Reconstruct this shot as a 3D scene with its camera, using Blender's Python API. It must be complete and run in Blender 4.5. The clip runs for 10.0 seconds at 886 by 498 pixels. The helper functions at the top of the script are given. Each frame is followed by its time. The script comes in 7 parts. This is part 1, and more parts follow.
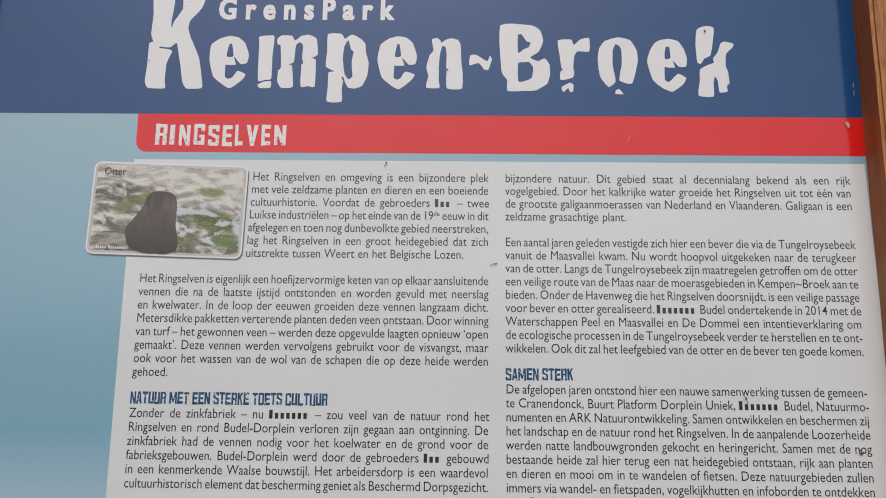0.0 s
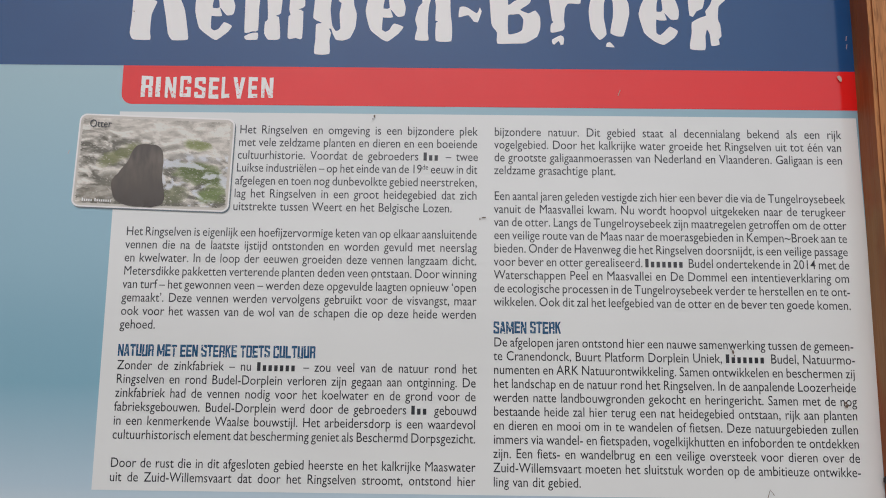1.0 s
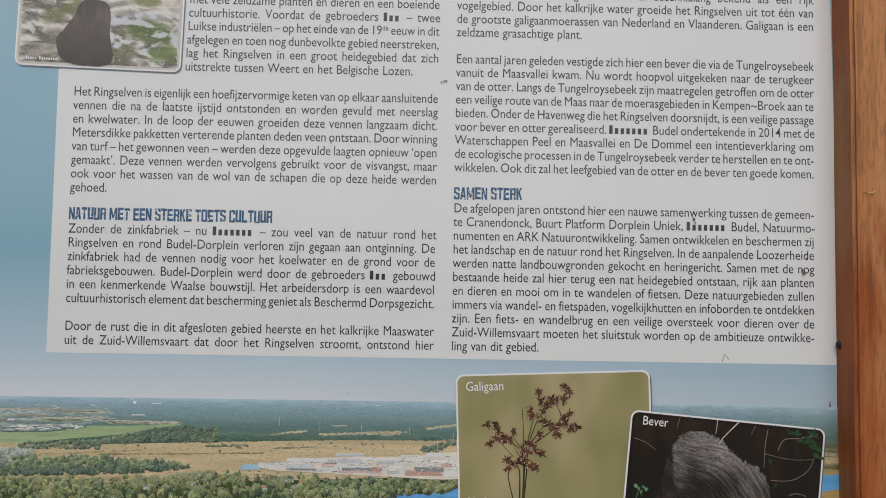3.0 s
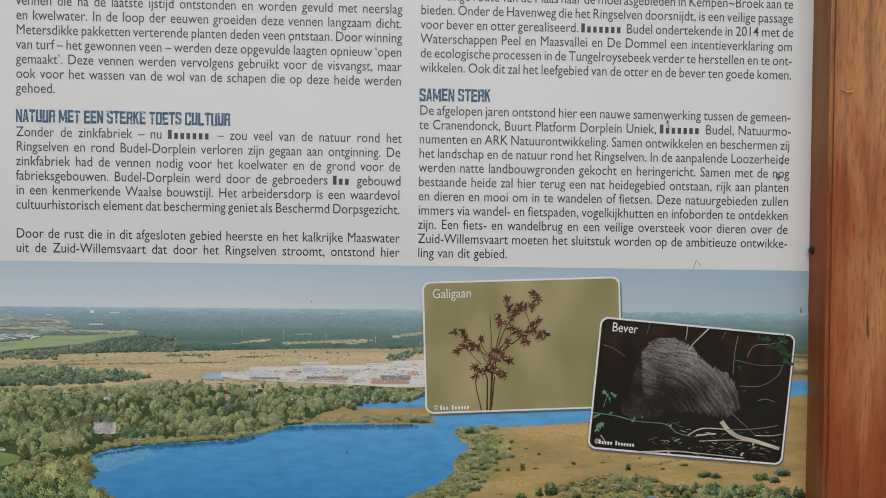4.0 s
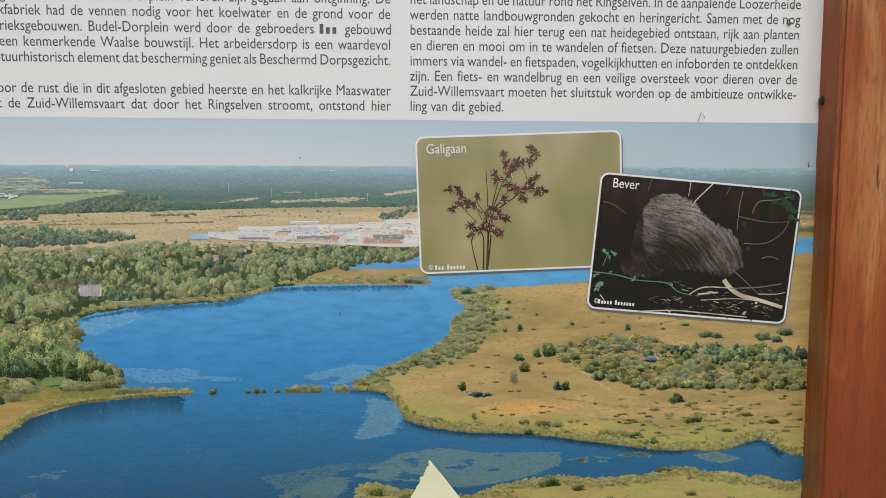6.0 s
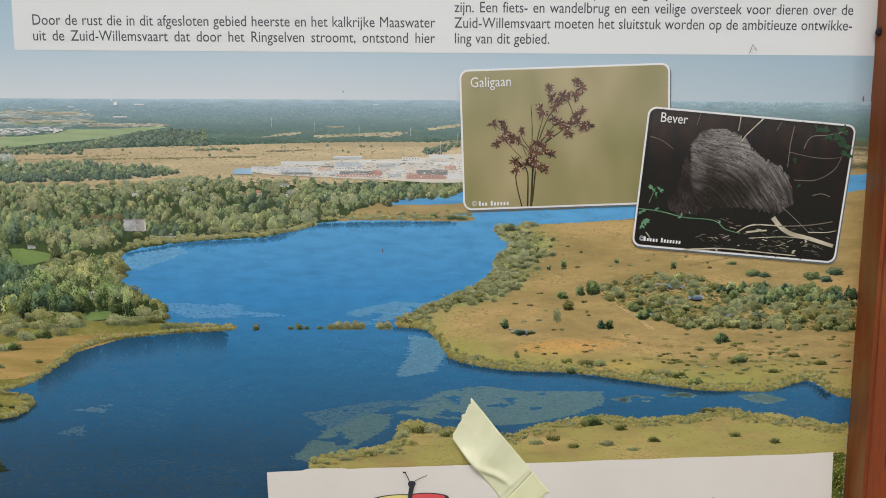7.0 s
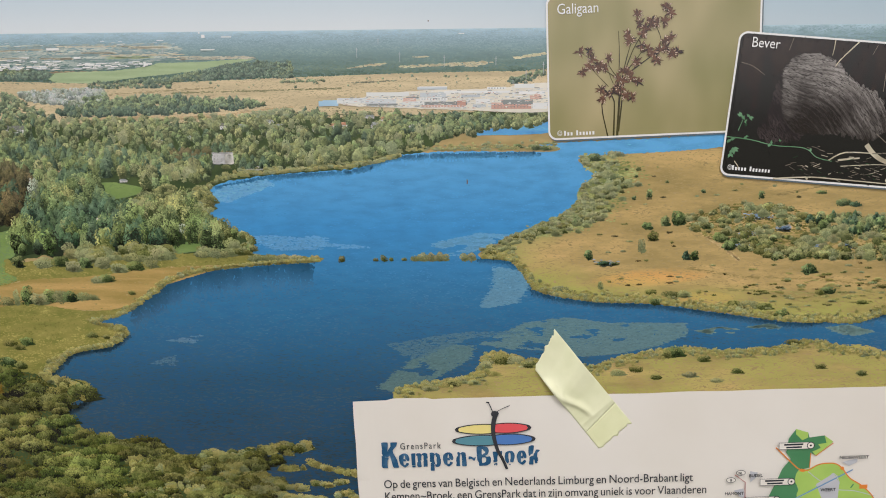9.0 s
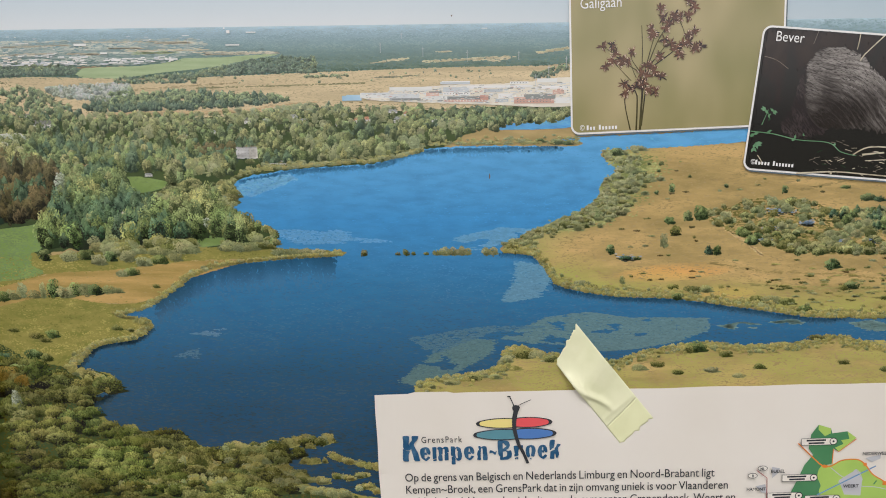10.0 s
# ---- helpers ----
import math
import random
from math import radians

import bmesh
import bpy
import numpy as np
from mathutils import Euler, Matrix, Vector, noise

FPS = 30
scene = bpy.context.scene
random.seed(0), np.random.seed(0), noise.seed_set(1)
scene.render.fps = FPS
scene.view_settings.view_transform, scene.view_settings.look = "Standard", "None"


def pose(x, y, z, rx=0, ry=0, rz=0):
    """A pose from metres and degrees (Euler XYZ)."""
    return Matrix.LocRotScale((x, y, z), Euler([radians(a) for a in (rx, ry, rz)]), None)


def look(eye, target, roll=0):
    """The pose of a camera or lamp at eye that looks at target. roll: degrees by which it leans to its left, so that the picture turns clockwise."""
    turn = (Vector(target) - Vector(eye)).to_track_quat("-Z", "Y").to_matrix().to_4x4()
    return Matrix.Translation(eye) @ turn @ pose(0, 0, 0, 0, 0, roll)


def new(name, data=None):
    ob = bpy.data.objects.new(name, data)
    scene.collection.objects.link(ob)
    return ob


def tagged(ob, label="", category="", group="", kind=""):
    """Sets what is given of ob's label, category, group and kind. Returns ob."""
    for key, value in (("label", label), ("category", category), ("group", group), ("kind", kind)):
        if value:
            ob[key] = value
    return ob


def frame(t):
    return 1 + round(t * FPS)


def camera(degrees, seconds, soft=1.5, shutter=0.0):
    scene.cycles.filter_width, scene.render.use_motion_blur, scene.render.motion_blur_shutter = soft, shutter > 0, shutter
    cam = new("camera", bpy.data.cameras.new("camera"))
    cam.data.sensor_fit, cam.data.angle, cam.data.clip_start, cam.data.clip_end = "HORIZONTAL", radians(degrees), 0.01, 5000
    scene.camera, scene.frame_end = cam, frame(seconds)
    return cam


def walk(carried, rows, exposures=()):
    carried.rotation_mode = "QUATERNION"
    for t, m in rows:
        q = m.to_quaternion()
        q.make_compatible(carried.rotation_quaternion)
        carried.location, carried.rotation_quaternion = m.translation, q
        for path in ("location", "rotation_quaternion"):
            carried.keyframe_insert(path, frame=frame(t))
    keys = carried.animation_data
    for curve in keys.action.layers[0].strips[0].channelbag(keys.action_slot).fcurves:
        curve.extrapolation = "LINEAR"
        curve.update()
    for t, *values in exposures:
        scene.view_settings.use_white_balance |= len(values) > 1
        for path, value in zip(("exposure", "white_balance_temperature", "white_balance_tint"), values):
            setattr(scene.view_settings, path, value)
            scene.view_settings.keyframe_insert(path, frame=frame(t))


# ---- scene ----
from mathutils.geometry import tessellate_polygon

cam = camera(63.9, 10.0, soft=1.0)
PATH = [  # seconds, eye, target, roll
    (0, (-0.042, -0.557, 1.356), (-0.068, 1.419, 1.667), 0.6),
    (0.5, (-0.039, -0.554, 1.348), (-0.056, 1.425, 1.631), 0.6),
    (1, (-0.035, -0.552, 1.337), (-0.052, 1.432, 1.588), 0.7),
    (1.5, (-0.031, -0.55, 1.327), (-0.041, 1.439, 1.537), 0.7),
    (2, (-0.028, -0.55, 1.316), (-0.021, 1.442, 1.493), 0.9),
    (2.5, (-0.022, -0.546, 1.3), (-0.004, 1.449, 1.439), 1.1),
    (4, (0.002, -0.522, 1.246), (0.066, 1.477, 1.199), 0.8),
    (4.5, (0.011, -0.518, 1.229), (0.097, 1.478, 1.141), 0.9),
    (5, (0.012, -0.511, 1.212), (0.108, 1.482, 1.083), 0.7),
    (5.5, (0.01, -0.508, 1.195), (0.101, 1.484, 1.031), 0.5),
    (7, (-0.012, -0.505, 1.148), (0.008, 1.479, 0.897), 0.3),
    (7.5, (-0.024, -0.505, 1.133), (-0.021, 1.474, 0.849), 0.4),
    (8, (-0.032, -0.508, 1.125), (-0.054, 1.468, 0.816), 0.1),
    (8.5, (-0.045, -0.509, 1.117), (-0.092, 1.465, 0.794), 0.0),
    (9, (-0.052, -0.511, 1.12), (-0.112, 1.461, 0.788), -0.3),
    (9.5, (-0.057, -0.511, 1.117), (-0.132, 1.459, 0.78), -0.5),
    (10, (-0.061, -0.514, 1.116), (-0.148, 1.457, 0.785), -0.3),
]
walk(cam, [(t, look(eye, target, roll)) for t, eye, target, roll in PATH],
     [(0, -0.22, 6450, 15), (1.5, -0.24, 6450, 15), (2.5, -0.26, 6440, 14), (4, -0.27, 6450, 13), (4.5, -0.08, 6470, 12), (5.5, 0.0, 6480, 12), (7, -0.04, 6510, 12), (7.5, 0.07, 6550, 13), (10, 0.08, 6570, 13)])

# ---- light: an overcast sky and a wide, weak sun from above the viewer ----
SUN_UP, SUN_TURN = 52.0, 188.0
world = bpy.data.worlds.new("overcast_sky")
scene.world = world
world.use_nodes = True
wn, wl = world.node_tree.nodes, world.node_tree.links
sky = wn.new("ShaderNodeTexSky")
sky.sky_type, sky.sun_disc = "NISHITA", False
sky.sun_elevation, sky.sun_rotation = radians(SUN_UP), radians(SUN_TURN)
sky.air_density, sky.dust_density = 1.0, 4.0
grey = wn.new("ShaderNodeRGBToBW")
veil = wn.new("ShaderNodeMix")
veil.data_type = "RGBA"
veil.inputs["Factor"].default_value = 0.75
wl.new(sky.outputs["Color"], grey.inputs["Color"])
wl.new(sky.outputs["Color"], veil.inputs["A"])
wl.new(grey.outputs["Val"], veil.inputs["B"])
wl.new(veil.outputs["Result"], wn["Background"].inputs["Color"])
wn["Background"].inputs["Strength"].default_value = 0.135
sun_data = bpy.data.lights.new("sun", "SUN")
sun_data.energy, sun_data.angle, sun_data.color = 0.5, radians(25), (1.0, 0.96, 0.9)
sun_lamp = new("sun", sun_data)
az = radians(SUN_TURN)
sun_from = Vector((math.sin(az) * math.cos(radians(SUN_UP)), math.cos(az) * math.cos(radians(SUN_UP)), math.sin(radians(SUN_UP))))
sun_lamp.matrix_world = look(sun_from * 20, (0, 0, 0))


# ---- materials ----
def lin(c):
    return [(v / 12.92 if v <= 0.04045 else ((v + 0.055) / 1.055) ** 2.4) for v in (k / 255 for k in c)]


def dye(c, gain=1.0):
    """The reflectance of a printed colour named by its look on paper in soft daylight."""
    return (*[min(0.93, max(0.006, gain * (v - 0.012) / 0.74)) for v in lin(c)], 1.0)


def ink(name, a, b=None, size=40.0, stretch=(1, 1, 1), detail=4.0, rough=0.12, ramp=None, island=False, low=0.35, high=0.65, across=None):
    """Printed, laminated surface: two dyes mixed by a grain. ramp: dyes by height (z in m, dye) instead of a.
    island: each printed fleck takes its own mix. across: the second dye grows from one x to another, up to a share."""
    m = bpy.data.materials.new(name)
    m.use_nodes = True
    n, l = m.node_tree.nodes, m.node_tree.links
    p = n["Principled BSDF"]
    p.inputs["Roughness"].default_value = rough
    p.inputs["IOR"].default_value = 1.74 if rough < 0.3 else 1.45
    b = b or a
    gain = 1.55 if name.startswith("print_") else 1.0
    geo = n.new("ShaderNodeNewGeometry")
    mapping = n.new("ShaderNodeMapping")
    mapping.inputs["Scale"].default_value = stretch
    l.new(geo.outputs["Position"], mapping.inputs["Vector"])
    grain = n.new("ShaderNodeTexNoise")
    grain.inputs["Scale"].default_value, grain.inputs["Detail"].default_value = size, detail
    l.new(mapping.outputs["Vector"], grain.inputs["Vector"])
    spread = n.new("ShaderNodeMapRange")
    spread.inputs["From Min"].default_value, spread.inputs["From Max"].default_value = low, high
    l.new(grain.outputs["Fac"], spread.inputs["Value"])
    mix = n.new("ShaderNodeMix")
    mix.data_type = "RGBA"
    fac = spread.outputs["Result"]
    if island:
        blend = n.new("ShaderNodeMath")
        blend.operation = "MULTIPLY_ADD"
        blend.inputs[1].default_value, blend.inputs[2].default_value = 0.75, -0.1
        add = n.new("ShaderNodeMath")
        add.operation = "MULTIPLY_ADD"
        add.inputs[1].default_value = 0.4
        l.new(geo.outputs["Random Per Island"], blend.inputs[0])
        l.new(fac, add.inputs[0])
        l.new(blend.outputs[0], add.inputs[2])
        add.use_clamp = True
        fac = add.outputs[0]
    if across:
        apart = n.new("ShaderNodeSeparateXYZ")
        l.new(geo.outputs["Position"], apart.inputs[0])
        slope = n.new("ShaderNodeMapRange")
        for socket, v in zip(("From Min", "From Max", "To Max"), across):
            slope.inputs[socket].default_value = v
        l.new(apart.outputs["X"], slope.inputs["Value"])
        fac = slope.outputs["Result"]
    l.new(fac, mix.inputs["Factor"])
    mix.inputs["A"].default_value, mix.inputs["B"].default_value = dye(a, gain), dye(b, gain)
    if ramp:
        sep = n.new("ShaderNodeSeparateXYZ")
        l.new(geo.outputs["Position"], sep.inputs[0])
        z0, z1 = ramp[0][0], ramp[-1][0]
        rng = n.new("ShaderNodeMapRange")
        rng.inputs["From Min"].default_value, rng.inputs["From Max"].default_value = z0, z1
        l.new(sep.outputs["Z"], rng.inputs["Value"])
        cr = n.new("ShaderNodeValToRGB")
        els = cr.color_ramp.elements
        while len(els) < len(ramp):
            els.new(0.5)
        for e, (z, c) in zip(els, ramp):
            e.position, e.color = (z - z0) / (z1 - z0), dye(c, gain)
        l.new(rng.outputs["Result"], cr.inputs["Fac"])
        l.new(cr.outputs["Color"], mix.inputs["A"])
    l.new(mix.outputs["Result"], p.inputs["Base Color"])
    # the slight orange peel of the laminate
    peel = n.new("ShaderNodeTexNoise")
    peel.inputs["Scale"].default_value = 260.0
    l.new(geo.outputs["Position"], peel.inputs["Vector"])
    bump = n.new("ShaderNodeBump")
    bump.inputs["Strength"].default_value, bump.inputs["Distance"].default_value = 0.03, 0.0005
    l.new(peel.outputs["Fac"], bump.inputs["Height"])
    l.new(bump.outputs["Normal"], p.inputs["Normal"])
    return m


def stained_wood(name, side=False):
    """Orange-brown stained pine, weathered to bare grain in patches; the grain runs upright."""
    m = bpy.data.materials.new(name)
    m.use_nodes = True
    n, l = m.node_tree.nodes, m.node_tree.links
    p = n["Principled BSDF"]
    geo = n.new("ShaderNodeNewGeometry")

    def noise_at(scale, stretch, detail=6.0, distort=0.0):
        mp = n.new("ShaderNodeMapping")
        mp.inputs["Scale"].default_value = stretch
        l.new(geo.outputs["Position"], mp.inputs["Vector"])
        t = n.new("ShaderNodeTexNoise")
        t.inputs["Scale"].default_value, t.inputs["Detail"].default_value, t.inputs["Distortion"].default_value = scale, detail, distort
        l.new(mp.outputs["Vector"], t.inputs["Vector"])
        return t.outputs["Fac"]

    def ranged(v, a, b):
        r = n.new("ShaderNodeMapRange")
        r.inputs["From Min"].default_value, r.inputs["From Max"].default_value = a, b
        l.new(v, r.inputs["Value"])
        return r.outputs["Result"]

    def mixed(f, a, b):
        x = n.new("ShaderNodeMix")
        x.data_type = "RGBA"
        l.new(f, x.inputs["Factor"])
        for socket, v in (("A", a), ("B", b)):
            if isinstance(v, tuple):
                x.inputs[socket].default_value = v
            else:
                l.new(v, x.inputs[socket])
        return x.outputs["Result"]

    def rings(scale, distortion):
        mp = n.new("ShaderNodeMapping")
        mp.inputs["Scale"].default_value, mp.inputs["Location"].default_value = (1, 1, 0.05), (0.013, 0.02, 0.0)
        l.new(geo.outputs["Position"], mp.inputs["Vector"])
        t = n.new("ShaderNodeTexWave")
        t.bands_direction, t.wave_profile = "X", "SAW"
        t.inputs["Scale"].default_value, t.inputs["Distortion"].default_value = scale, distortion
        t.inputs["Detail"].default_value, t.inputs["Detail Scale"].default_value, t.inputs["Detail Roughness"].default_value = 2.0, 0.55, 0.4
        l.new(mp.outputs["Vector"], t.inputs["Vector"])
        return t.outputs["Fac"]

    growth = rings(15.0, 7.0)
    coarse = noise_at(28.0, (1, 1, 0.05), 5.0, 0.3)
    streak = noise_at(190.0, (1, 1, 0.06), 7.0, 0.4)
    fine = noise_at(520.0, (1, 1, 0.13), 8.0)
    patch = noise_at(13.0, (1.8, 1.8, 0.6), 8.0, 0.5)
    # the upper part has lost more of its stain
    sep = n.new("ShaderNodeSeparateXYZ")
    l.new(geo.outputs["Position"], sep.inputs[0])
    rise = n.new("ShaderNodeMath")
    rise.operation = "MULTIPLY_ADD"
    rise.inputs[1].default_value, rise.inputs[2].default_value = 1.1, -1.36
    l.new(sep.outputs["Z"], rise.inputs[0])
    worn = n.new("ShaderNodeMath")
    l.new(rise.outputs[0], worn.inputs[0])
    l.new(patch, worn.inputs[1])
    stain = mixed(ranged(coarse, 0.3, 0.7), dye((160, 90, 48)), dye((140, 74, 38)))
    stain = mixed(ranged(growth, 0.5, 1.5), stain, dye((128, 62, 32)))
    stain = mixed(ranged(streak, 0.52, 0.9), stain, dye((112, 62, 34)))
    # darker red-brown mixed in towards the bottom
    deep = n.new("ShaderNodeMapRange")
    deep.inputs["From Min"].default_value, deep.inputs["From Max"].default_value = 1.14, 0.98
    l.new(sep.outputs["Z"], deep.inputs["Value"])
    low_share = n.new("ShaderNodeMath")
    low_share.operation = "MULTIPLY"
    low_share.inputs[1].default_value = 0.75
    l.new(deep.outputs["Result"], low_share.inputs[0])
    stain = mixed(low_share.outputs[0], stain, dye((116, 54, 30)))
    bare = mixed(ranged(coarse, 0.3, 0.7), dye((190, 140, 94)), dye((174, 116, 72)))
    bare = mixed(ranged(growth, 0.6, 1.8), bare, dye((150, 92, 52)))
    bare = mixed(ranged(streak, 0.5, 0.82), bare, dye((124, 90, 62)))
    both = mixed(ranged(worn.outputs[0], 0.4, 0.66), stain, bare)
    both = mixed(ranged(fine, 0.5, 0.86), both, dye((92, 58, 38)))
    crack = noise_at(150.0, (1, 1, 0.07), 3.0, 0.3)
    both = mixed(ranged(crack, 0.69, 0.74), both, dye((76, 48, 32)))
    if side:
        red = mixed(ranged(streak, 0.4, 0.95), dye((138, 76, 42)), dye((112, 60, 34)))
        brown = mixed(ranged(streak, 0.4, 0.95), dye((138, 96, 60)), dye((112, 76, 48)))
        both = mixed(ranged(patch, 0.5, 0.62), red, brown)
    l.new(both, p.inputs["Base Color"])
    p.inputs["Roughness"].default_value = 0.62
    bump = n.new("ShaderNodeBump")
    bump.inputs["Strength"].default_value, bump.inputs["Distance"].default_value = 0.5, 0.0012
    l.new(fine, bump.inputs["Height"])
    l.new(bump.outputs["Normal"], p.inputs["Normal"])
    return m


BOARD = ink("light_blue_print", (132, 172, 188), (120, 156, 174), 6.0, across=(-0.12, 0.29, 0.5),
            ramp=[(0.58, (150, 190, 205)), (1.19, (196, 204, 210)), (1.225, (166, 188, 202)), (1.3, (122, 164, 182)), (1.45, (136, 172, 188)), (1.55, (150, 180, 190))])
NAVY = ink("navy_print", (30, 70, 116), (34, 74, 120), 8.0)
RED = ink("red_print", (213, 38, 37), (216, 44, 43), 8.0)
WHITE = ink("white_print", (211, 214, 214), (206, 209, 209), 5.0)
LETTER = ink("white_letter_print", (250, 246, 244), (242, 238, 237), 30.0)
BLACK = ink("black_letter_print", (52, 54, 60), (60, 62, 68), 60.0)
HEADBLUE = ink("blue_heading_print", (40, 80, 114), (66, 102, 132), 160.0, low=0.45, high=0.7)
EDGE = ink("panel_edge", (90, 100, 110))
WOOD = stained_wood("stained_pine")
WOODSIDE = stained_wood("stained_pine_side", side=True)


# ---- builders ----
def empty(name, at, label, category, turn=0.0):
    e = new(name)
    e.matrix_world = pose(*at, 0, turn, 0)
    return tagged(e, label, category)


def link_mesh(name, verts, faces, mats, parent=None, label="", idx=None, kind="", m=None):
    """One mesh object; under a parent it keeps its own coordinates unless the parent is a local frame (then m is None)."""
    me = bpy.data.meshes.new(name)
    me.from_pydata([tuple(v) for v in verts], [], [tuple(f) for f in faces])
    for mat in mats if isinstance(mats, (list, tuple)) else [mats]:
        me.materials.append(mat)
    if idx is not None:
        me.polygons.foreach_set("material_index", np.asarray(idx, dtype=np.int32))
    me.update()
    ob = new(name, me)
    if parent is not None:
        ob.parent = parent
        if m is not None:
            ob.matrix_parent_inverse = m
    if label or kind:
        tagged(ob, label, "", "", kind)
    return ob


def from_bm(name, bm, mats, parent=None, label="", m=None):
    me = bpy.data.meshes.new(name)
    bm.to_mesh(me)
    bm.free()
    for mat in mats if isinstance(mats, (list, tuple)) else [mats]:
        me.materials.append(mat)
    ob = new(name, me)
    if parent is not None:
        ob.parent = parent
        if m is not None:
            ob.matrix_parent_inverse = m
    return tagged(ob, label) if label else ob


def smooth(pts, step=1.0, wobble=0.0, size=0.12, closed=False, seed=0.0):
    """A rounded, slightly ragged line through a few corners, in mm."""
    p = [Vector((*q, 0)) for q in pts]
    n, out = len(p), []
    for i in range(n if closed else n - 1):
        a, b, c, d = (p[(i + k) % n] if closed else p[min(max(i + k, 0), n - 1)] for k in (-1, 0, 1, 2))
        count = max(1, int((c - b).length / step))
        for k in range(count):
            t = k / count
            v = b * 1.0
            v = 0.5 * (2 * b + (c - a) * t + (2 * a - 5 * b + 4 * c - d) * t * t + (3 * b - a - 3 * c + d) * t ** 3)
            if wobble:
                q = Vector((v.x * size, v.y * size, seed))
                v = v + Vector((noise.fractal(q, 1.0, 2.0, 3), noise.fractal(q + Vector((31, 7, 3)), 1.0, 2.0, 3), 0)) * wobble
            out.append((v.x, v.y))
    if not closed:
        out.append(tuple(pts[-1]))
    return out


def rounded(w, h, r, n=6):
    out = []
    for cx, cy, a0 in ((w / 2 - r, h / 2 - r, 0), (-w / 2 + r, h / 2 - r, 90), (-w / 2 + r, -h / 2 + r, 180), (w / 2 - r, -h / 2 + r, 270)):
        out += [(cx + r * math.cos(radians(a0 + 90 * k / n)), cy + r * math.sin(radians(a0 + 90 * k / n))) for k in range(n + 1)]
    return out


class Print:
    """Gathers printed flecks: flat shapes in mm, each a little in front of the last."""

    def __init__(self, y0=0.0, lift=2e-7):
        self.v, self.f, self.i, self.y, self.lift = [], [], [], -y0, lift

    def shape(self, pts, mat=0):
        k = len(self.v)
        self.v += [(x * 0.001, self.y, z * 0.001) for x, z in pts]
        self.f.append(tuple(range(k, k + len(pts))))
        self.i.append(mat)
        self.y -= self.lift

    def blob(self, x, z, w, h, mat=0, n=7, jag=0.25, turn=0.0):
        a0, c, s = random.random() * 6.28, math.cos(turn), math.sin(turn)
        pts = []
        for k in range(n):
            a, r = a0 + k * 6.2832 / n, 1 + random.uniform(-jag, jag)
            px, pz = math.cos(a) * w * r, math.sin(a) * h * r
            pts.append((x + px * c - pz * s, z + px * s + pz * c))
        self.shape(pts, mat)

    def stroke(self, pts, width, mat=0, taper=1.0):
        n, left, right = len(pts), [], []
        for k, (x, z) in enumerate(pts):
            (ax, az_), (bx, bz) = pts[max(k - 1, 0)], pts[min(k + 1, n - 1)]
            d = math.hypot(bx - ax, bz - az_) or 1.0
            w = width * (1 + (taper - 1) * k / max(n - 1, 1)) / 2
            left.append((x - (bz - az_) / d * w, z + (bx - ax) / d * w))
            right.append((x + (bz - az_) / d * w, z - (bx - ax) / d * w))
        k = len(self.v)
        self.v += [(x * 0.001, self.y, z * 0.001) for x, z in left + right]
        for j in range(n - 1):
            self.f.append((k + j, k + j + 1, k + n + j + 1, k + n + j))
            self.i.append(mat)
        self.y -= self.lift

    def pieces(self, name, mats, parent, label="", m=None):
        """Each shape as a part of its own."""
        for f, i in zip(self.f, self.i):
            link_mesh(name, [self.v[k] for k in f], [range(len(f))], mats[i], parent, label, m=m)

    def done(self, name, mats, parent, label="", m=None, kind=""):
        return link_mesh(name, self.v, self.f, mats, parent, label, self.i, kind, m)


LATTICE = np.random.RandomState(7).rand(256, 256)


def grain_at(x, y, octaves=4):
    """Soft fractal grain between 0 and 1 at many points at once."""
    x, y = np.asarray(x, float), np.asarray(y, float)
    total, weight = 0.0, 0.0
    for k in range(octaves):
        px, py = x * 2.03 ** k + 17.3 * k, y * 2.03 ** k + 5.1 * k
        i, j = np.floor(px).astype(int), np.floor(py).astype(int)
        u, v = px - i, py - j
        u, v = u * u * (3 - 2 * u), v * v * (3 - 2 * v)
        a, b, c, d = LATTICE[i & 255, j & 255], LATTICE[(i + 1) & 255, j & 255], LATTICE[i & 255, (j + 1) & 255], LATTICE[(i + 1) & 255, (j + 1) & 255]
        w = 0.55 ** k
        total, weight = total + w * ((a * (1 - u) + b * u) * (1 - v) + (c * (1 - u) + d * u) * v), weight + w
    return total / weight


def tint(a, b, t):
    """Colours between a and b for an array of shares t."""
    t = np.clip(np.asarray(t, float), 0, 1)[:, None]
    return np.asarray(a, float) * (1 - t) + np.asarray(b, float) * t


